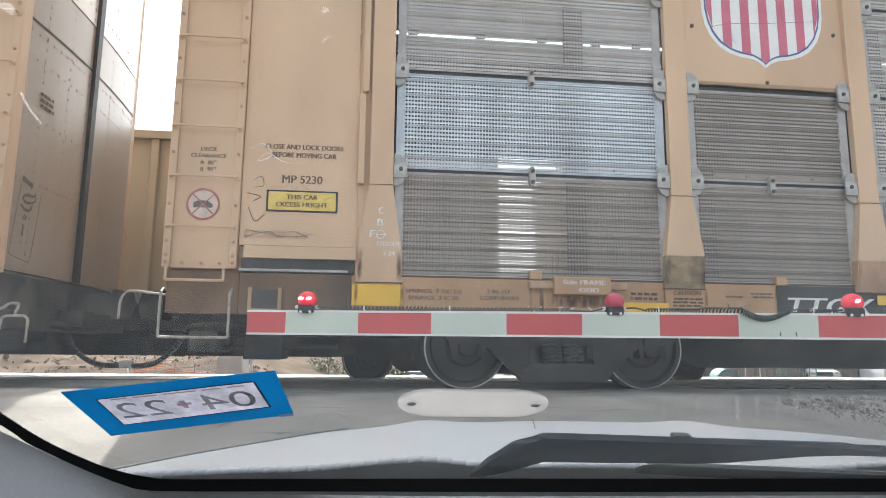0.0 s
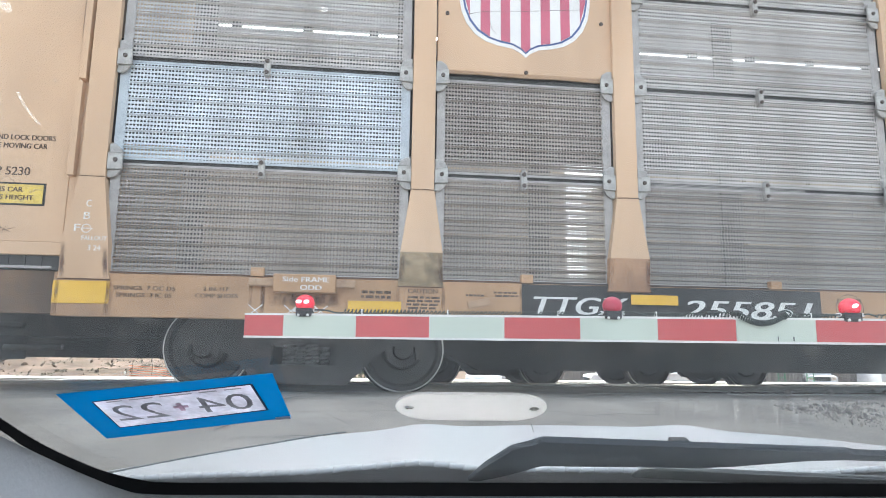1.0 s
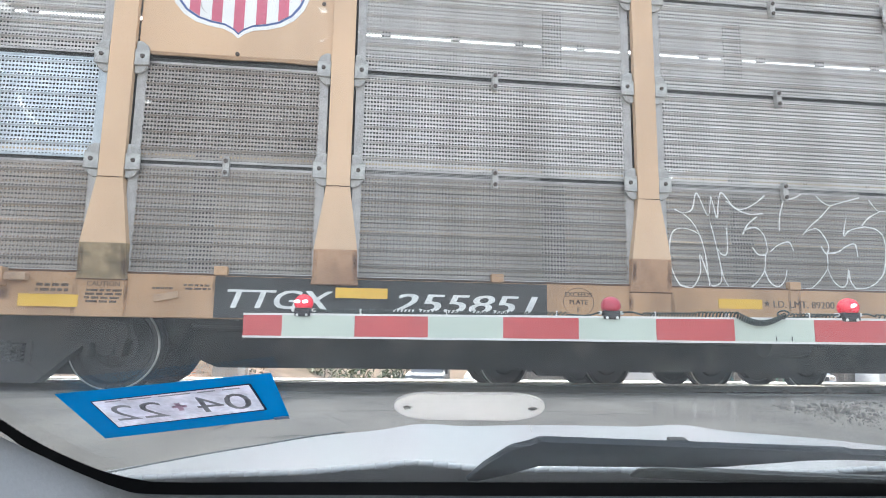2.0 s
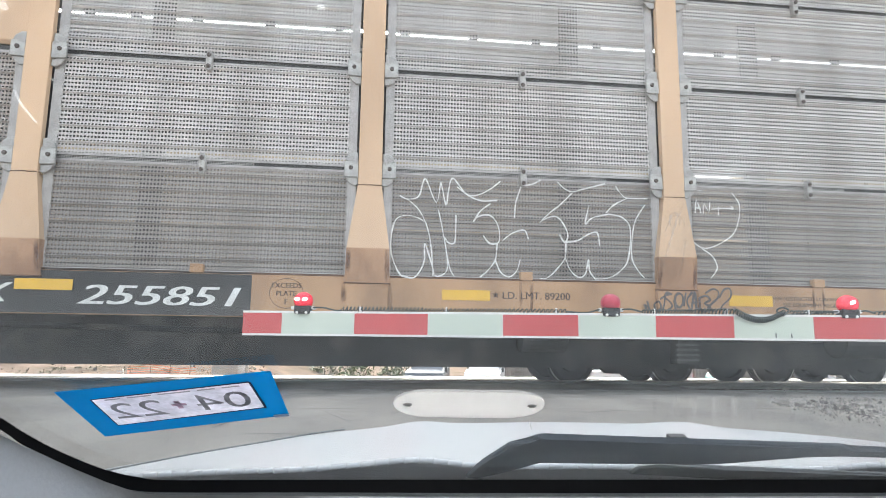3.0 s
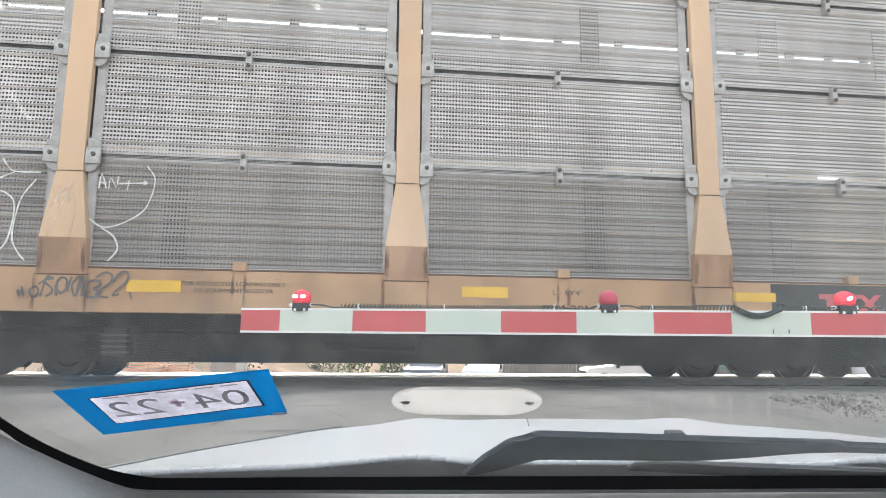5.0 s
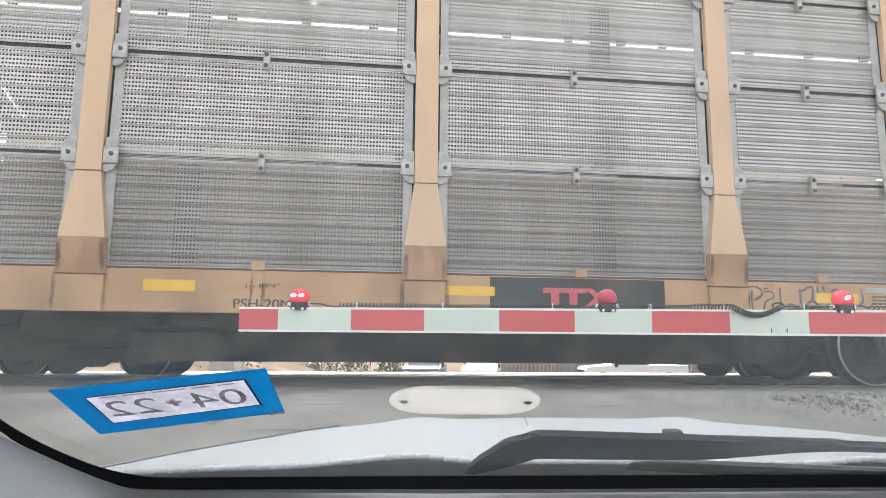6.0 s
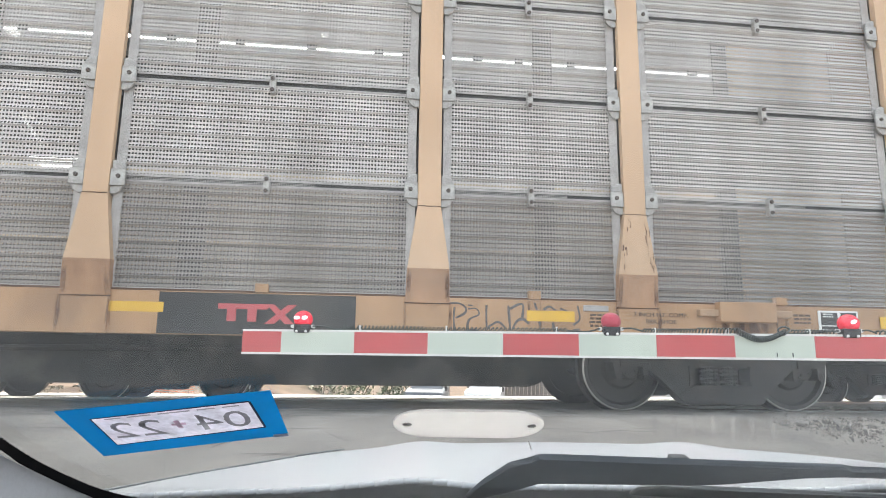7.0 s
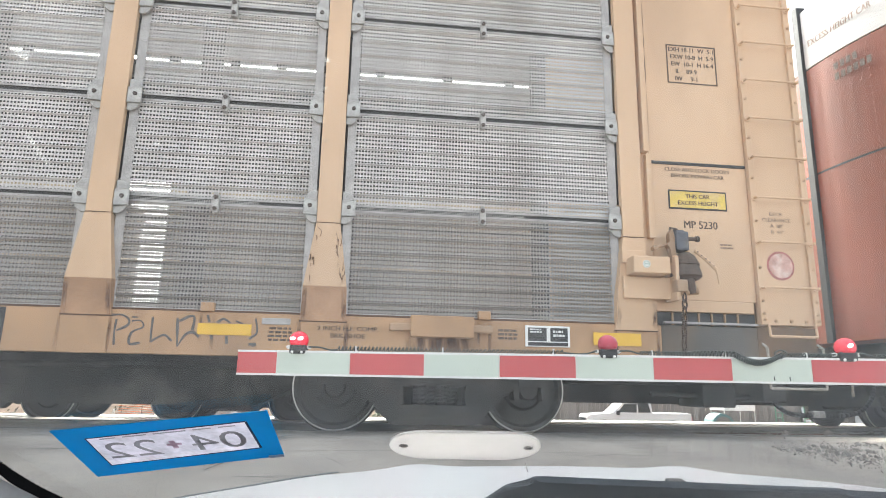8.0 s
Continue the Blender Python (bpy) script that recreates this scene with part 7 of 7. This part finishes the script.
part("tab", quad_plate([(-0.0920, -0.3478), (-0.0835, -0.3455), (-0.0832, -0.3485), (-0.0920, -0.3510)], -0.0012, -0.0008), M_STWHITE, st)

M_SCREW = mat("pale screw head", (0.46, 0.45, 0.44), 0.4, 0.2, 0.1, 60, 200, 0.0)
backlit(M_SCREW, 0.7)
# pale strip with two screws on the glass: a reflection built as a solid strip
strip = root("mounting_strip", "pale strip with two screws standing in for a windscreen reflection", "mounting strip", CAR @ GLASS)
out = []
for cx_, s0 in ((0.0385, -1), (-0.0060, 1)):
    for k in range(13):
        a = s0 * math.pi / 2 + s0 * math.pi * k / 12 - (math.pi if s0 < 0 else 0) * 0
        out.append((cx_ + (0.0182 * math.cos(-math.pi / 2 + math.pi * k / 12) if s0 < 0 else -0.0182 * math.cos(-math.pi / 2 + math.pi * k / 12)), -0.3285 + (0.0182 * math.sin(-math.pi / 2 + math.pi * k / 12) if s0 < 0 else -0.0182 * math.sin(-math.pi / 2 + math.pi * k / 12))))
part("strip", bevelled(prism(B(), out, -0.0016, -0.0002), 0.0005, 2), M_STRIPW, strip)
for cx_ in (0.0500, -0.0165):
    part("screw", lathe(B(), [(-0.0003, 0.0006), (-0.0004, 0.0020), (0.0, 0.0026)], 14), M_SCREW, strip, "screw head", at=pose(cx_, -0.0016, -0.3285))
    part("screw_slot", box(B(), -0.0014, 0.0014, -0.0004, 0.0, -0.0003, 0.0003), M_BRK, strip, at=pose(cx_, -0.0021, -0.3285))
part("loose_thread", pipe(B(), [(0.0505, -0.003, -0.3465), (0.0535, -0.003, -0.3600)], 0.0003, 4), M_STRIPW, strip)


# ---- what lies beyond the tracks ----
def vehicle(name, label, category, at, paint, kind_):
    """A parked vehicle, its front towards -x: body, cabin, glass, wheels, bumper, lamps."""
    v = root(name, label, category, at)
    L = 6.2 if kind_ == "pickup" else 4.9
    if kind_ == "pickup":
        body = [(0.0, 0.45), (0.02, 1.00), (0.15, 1.14), (1.5, 1.26), (4.0, 1.24), (4.05, 1.28), (6.15, 1.28), (6.2, 1.0), (6.2, 0.45)]
        cab = [(1.45, 1.20), (2.15, 1.84), (2.5, 1.93), (3.6, 1.93), (3.85, 1.84), (3.97, 1.20)]
        win = [(1.85, 1.30), (2.28, 1.78), (3.68, 1.82), (3.82, 1.30)]
        wx = (1.05, 5.0)
    else:
        body = [(0.0, 0.4), (0.02, 0.85), (0.2, 1.0), (1.3, 1.08), (4.85, 1.1), (4.9, 0.8), (4.88, 0.4)]
        cab = [(1.2, 1.06), (1.9, 1.68), (2.3, 1.76), (4.2, 1.76), (4.75, 1.08)]
        win = [(1.55, 1.12), (2.05, 1.62), (4.1, 1.66), (4.5, 1.12)]
        wx = (0.95, 3.95)
    part("body", bevelled(prism(B(), body, 0.0, 1.9), 0.06), paint, v, smooth=False)
    part("cabin", bevelled(prism(B(), cab, 0.12, 1.78), 0.07), paint, v)
    for y0, y1 in ((0.112, 0.12), (1.78, 1.788)):
        part("side_glass", prism(B(), win, y0, y1), M_GLASSD, v)
    part("front_glass", prism(B(), [(cab[0][0] + 0.06, 1.2), (cab[1][0] - 0.02, 1.76), (cab[1][0] + 0.0, 1.74), (cab[0][0] + 0.1, 1.2)], 0.25, 1.65), M_GLASSD, v)
    part("door_pillar", box(B(), sum(wx) / 2 - 0.03, sum(wx) / 2 + 0.04, 0.104, 0.118, 1.18, 1.74), paint, v)
    for x in wx:
        for y0, y1 in ((-0.02, 0.24), (1.66, 1.92)):
            t = part("tyre", lathe(B(), [(y0, 0.2), (y0, 0.36), (y0 + 0.04, 0.39), (y1 - 0.04, 0.39), (y1, 0.36), (y1, 0.2)], 24), M_TYRE, v, at=pose(x, 0, 0.39))
            part("rim", lathe(B(), [(y0 - 0.01, 0.03), (y0 - 0.01, 0.2), (y0 + 0.05, 0.22), (y1 + 0.01, 0.2), (y1 + 0.01, 0.03)], 16), M_CHROME, t)
        for y in (-0.012, 1.905):
            part("wheel_arch", prism(B(), [(x + 0.47 * math.cos(k * math.pi / 12), 0.42 + 0.47 * math.sin(k * math.pi / 12)) for k in range(13)], y, y + 0.02), M_TYRE, v)
    part("bumper", bevelled(box(B(), -0.1, 0.1, 0.02, 1.88, 0.45, 0.68), 0.04), M_CHROME, v, "chrome bumper")
    part("grille", bevelled(box(B(), -0.03, 0.03, 0.45, 1.45, 0.70, 0.98), 0.02), M_GLASSD, v)
    for y in (0.08, 1.5):
        part("headlight", bevelled(box(B(), -0.02, 0.15, y, y + 0.32, 0.78, 1.0), 0.03), M_CHROME, v)
    part("mirror", bevelled(box(B(), 1.75, 1.95, -0.12, 0.02, 1.15, 1.40), 0.04), M_BLK, v)
    part("tail_light", bevelled(box(B(), L - 0.06, L + 0.02, 0.0, 0.14, 0.75, 1.1), 0.02), M_REDP, v)
    return v


vehicle("pickup_truck", "white crew-cab pickup parked beyond the tracks", "pickup truck", pose(8.75, 38.0, -2.02, 0, 0, 2), M_CARW, "pickup")
vehicle("pickup_truck", "white pickup parked facing the crossing", "pickup truck", pose(3.2, 34.0, -2.02, 0, 0, 82), M_CARW, "pickup")
vehicle("truck", "dark pickup with chrome grille facing the crossing", "pickup truck", pose(0.2, 32.0, -1.95, 0, 0, 86), M_CARD, "pickup")
vehicle("suv", "white utility car parked by the fence", "car", pose(27.5, 45.0, -2.02, 0, 0, 70), M_CARW, "suv")

fence = root("board_fence", "weathered grey board fence behind the parked cars", "fence", pose(2.0, 46.0, -2.05, 0, 0, 3))
fb = mesh_of("board", bevelled(box(B(), 0.0, 0.27, 0.0, 0.03, 0.0, 2.3), 0.008, 1), M_WOODF)
for k in range(150):
    piece("board", fb, fence, pose(0.285 * k, 0, 0.03 * noise.noise((k * 1.7, 0, 0))))
for z in (0.5, 1.8):
    part("fence_rail", box(B(), 0.0, 42.8, 0.03, 0.08, z, z + 0.09), M_WOODF, fence)

drum = root("painted_drum", "large teal and white painted drum", "drum", pose(16.4, 38.0, -2.05))
part("drum", lathe(B(), [(0.0, 0.5), (0.02, 0.62), (1.2, 0.64), (1.22, 0.5)], 28), M_TEAL, drum, at=pose(0, -0.6, 0.75))
part("hub", lathe(B(), [(-0.02, 0.1), (-0.02, 0.47), (0.02, 0.47)], 24), M_WOODF, drum, at=pose(0, -0.6, 0.75))
part("cradle", bevelled(box(B(), -0.9, 0.9, -0.7, 0.7, 0.0, 0.12), 0.02), M_WOODF, drum)
shed = root("storage_container", "white ribbed storage container", "container", pose(30.5, 45.0, -2.05, 0, 0, 4))
part("box", box(B(), 0, 12, 0, 2.4, 0.12, 2.6), M_CARW, shed)
rb_ = mesh_of("rib", bevelled(box(B(), 0, 0.14, -0.05, 0.0, 0.15, 2.5), 0.02, 1), M_CARW)
for k in range(40):
    piece("rib", rb_, shed, pose(0.05 + 0.3 * k, 0, 0))
part("base", box(B(), 0, 12, 0.02, 2.38, 0.0, 0.12), M_GAP, shed)
canvas = root("white_canopy", "small white canvas canopy", "canopy", pose(17.4, 39.5, -2.05))
part("cover", prism(B(), [(0, 1.5), (0, 1.9), (0.9, 2.3), (1.9, 1.9), (1.9, 1.5)], 0, 2.0), M_WHITE, canvas)
for x in (0.03, 1.87):
    for y in (0.05, 1.95):
        part("leg", rod(B(), (x, y, 0), (x, y, 1.6), 0.03), M_ALU, canvas)
for k, x in enumerate((22.3, 24.2)):
    rk = root("plant_rack", "green metal rack by the fence", "rack", pose(x, 43.0, -2.05))
    for dx in (0.0, 0.5):
        part("upright", rod(B(), (dx, 0, 0), (dx * 0.8 + 0.05, 0, 1.9), 0.04), M_GREENP, rk)
    for j in range(5):
        part("rung", rod(B(), (0, 0, 0.3 + 0.35 * j), (0.5, 0, 0.3 + 0.35 * j), 0.03), M_GREENP, rk)
pillar = root("concrete_pier", "grey concrete pier on the far side", "pier", pose(-8.9, 25.0, -2.2))
part("shaft", bevelled(prism(B(), [(0.0, 0.0), (1.3, 0.0), (1.15, 2.3), (0.25, 2.3)], 0, 0.9), 0.03), M_CONC, pillar)
part("shaft", bevelled(box(B(), 1.42, 1.52, 0.2, 0.3, 0, 2.3), 0.01, 1), M_CONC, pillar)
def on_land(u, v, up=0.0):
    return along(u, v, land(u, v) + up)


net = root("safety_netting", "strip of orange safety netting on stakes", "netting", along(-8.5, 25.0))
for k in range(4):
    z = land(-8.5 + 0.7 * k, 25.0)
    part("stake", rod(B(), (0.7 * k, 0, z - 0.2), (0.7 * k, 0, z + 0.62), 0.018), M_WOODF, net)
for k in range(6):
    bm = B()
    prev = None
    for q in range(11):
        x = -0.1 + 0.24 * q
        z = land(-8.5 + x, 25.0) + 0.06 + 0.085 * k + 0.03 * noise.noise((x * 2, k * 0.3, 5))
        cur = [bm.verts.new((x, -0.03, z)), bm.verts.new((x, -0.03, z + 0.024)), bm.verts.new((x, -0.02, z + 0.024)), bm.verts.new((x, -0.02, z))]
        if prev:
            for s in range(4):
                bm.faces.new((prev[s], cur[s], cur[(s + 1) % 4], prev[(s + 1) % 4]))
        prev = cur
    part("strand", bm, M_NET, net)
rnd = random.Random(77)
mound = B()
for k in range(1500):
    u, v = rnd.uniform(-34, 3), rnd.uniform(16.5, 33)
    r = rnd.uniform(0.02, 0.06) if rnd.random() < 0.9 else rnd.uniform(0.06, 0.16)
    m = Matrix.Translation((u, v, land(u, v) + r * 0.15)) @ Euler((rnd.random() * 3, rnd.random() * 3, rnd.random() * 3)).to_matrix().to_4x4() @ Matrix.Diagonal((r, r * rnd.uniform(0.6, 1), r * 0.45, 1))
    bmesh.ops.create_icosphere(mound, subdivisions=1, radius=1.0, matrix=m)
tagged(part("earth_clods", mound, M_CLOD, at=along(0, 0)), "clods and stones on the dug-up earth", "earth", kind="stuff")
scrub = B()
for k in range(230):
    u, v = rnd.uniform(-34, 3), rnd.uniform(17, 33)
    size = rnd.uniform(0.10, 0.32)
    for q in range(26):
        a, w = rnd.uniform(0, math.tau), rnd.random() ** 0.5 * size
        c = Vector((u + w * math.cos(a), v + w * math.sin(a), land(u, v) + rnd.uniform(0.0, 0.9) * (size - 0.5 * w)))
        m = Euler((rnd.uniform(-1.2, 1.2), rnd.uniform(-1.2, 1.2), rnd.uniform(0, 6.3))).to_matrix()
        s = rnd.uniform(0.03, 0.08)
        scrub.faces.new([scrub.verts.new(c + m @ Vector(p)) for p in ((-s, 0, 0), (0, -s * 0.4, 0), (s, 0, 0), (0, s * 0.4, 0))])
tagged(part("dry_scrub", scrub, M_SCRUB, at=along(0, 0)), "low dry scrub and weeds on the dug-up earth", "scrub", kind="stuff")
for u, v, h in ((-15.8, 24.0, 0.75), (-13.2, 23.0, 0.95), (-11.6, 22.0, 1.0), (-8.4, 24.0, 0.8), (-4.6, 26.0, 0.9)):
    mk_ = root("marker_stake", "thin pale wooden marker stake in the earth", "stake", on_land(u, v, -0.1), group="marker stakes")
    part("stake", bevelled(box(B(), -0.02, 0.02, -0.02, 0.02, 0.0, h), 0.004, 1), M_WHITEC, mk_)
    part("stake_tip", bevelled(box(B(), -0.022, 0.022, -0.022, 0.022, h - 0.10, h + 0.002), 0.004, 1), M_WHITE, mk_)


def bush(at, r, h, n, seed, label):
    b = root("bush", label, "bush", at)
    rnd = random.Random(seed)
    st_ = B()
    for k in range(6):
        a = rnd.uniform(0, math.tau)
        rod(st_, (0, 0, 0), (r * 0.6 * math.cos(a), r * 0.6 * math.sin(a), h * 0.7), 0.05, 6, 0.015)
    part("stems", st_, M_WOODF, b)
    lv = B()
    for k in range(n):
        a, q = rnd.uniform(0, math.tau), rnd.random() ** 0.5
        z = rnd.uniform(0.05, 1.0)
        w = r * q * (1.1 - 0.6 * z) * (0.7 + 0.5 * noise.noise((a * 2, z * 3, seed)))
        c = Vector((w * math.cos(a), w * math.sin(a), h * z))
        m = Euler((rnd.uniform(-1, 1), rnd.uniform(-1, 1), rnd.uniform(0, 6.3))).to_matrix()
        s = rnd.uniform(0.08, 0.2)
        vs_ = [lv.verts.new(c + m @ Vector(p)) for p in ((-s, 0, 0), (0, -s * 0.4, s * 0.1), (s, 0, 0), (0, s * 0.4, s * 0.1))]
        lv.faces.new(vs_)
    part("leaves", lv, M_LEAF, b)
    return b


for k, (x, y, r, h) in enumerate(((-2.6, 38, 1.6, 2.2), (-5.0, 40, 2.0, 2.4), (-0.6, 42, 1.8, 2.6), (-7.6, 43, 2.2, 2.6), (-12.5, 58, 3.0, 4.2), (-16, 60, 3.0, 3.6))):
    bush(pose(x, y, -2.1), r, h, 700, 40 + k, "green bush beyond the tracks")


# ---- what moves ----
def motions():
    for car, u in MOVERS:
        walk(car, [(t, along(u - s, SIDE, -0.03)) for t, s in ROLL])
    for car, u in FAR_MOVERS:
        walk(car, [(t, along(u + FAR_SPEED * t, FAR_V, -0.20)) for t in (0.0, 2.0, 4.0, 6.0, 8.0)])
    steps = [0.2 * k for k in range(41)]
    for ws, x, z in WHEELS:
        walk(ws, [(t, pose(x, 0.765, z, 0, -math.degrees(rolled(t) / WR), 0)) for t in steps])
    for ws, x, z in FAR_WHEELS:
        walk(ws, [(t, pose(x, 0.765, z, 0, math.degrees(FAR_SPEED * t / WR), 0)) for t in (0.4 * k for k in range(21))])


motions()
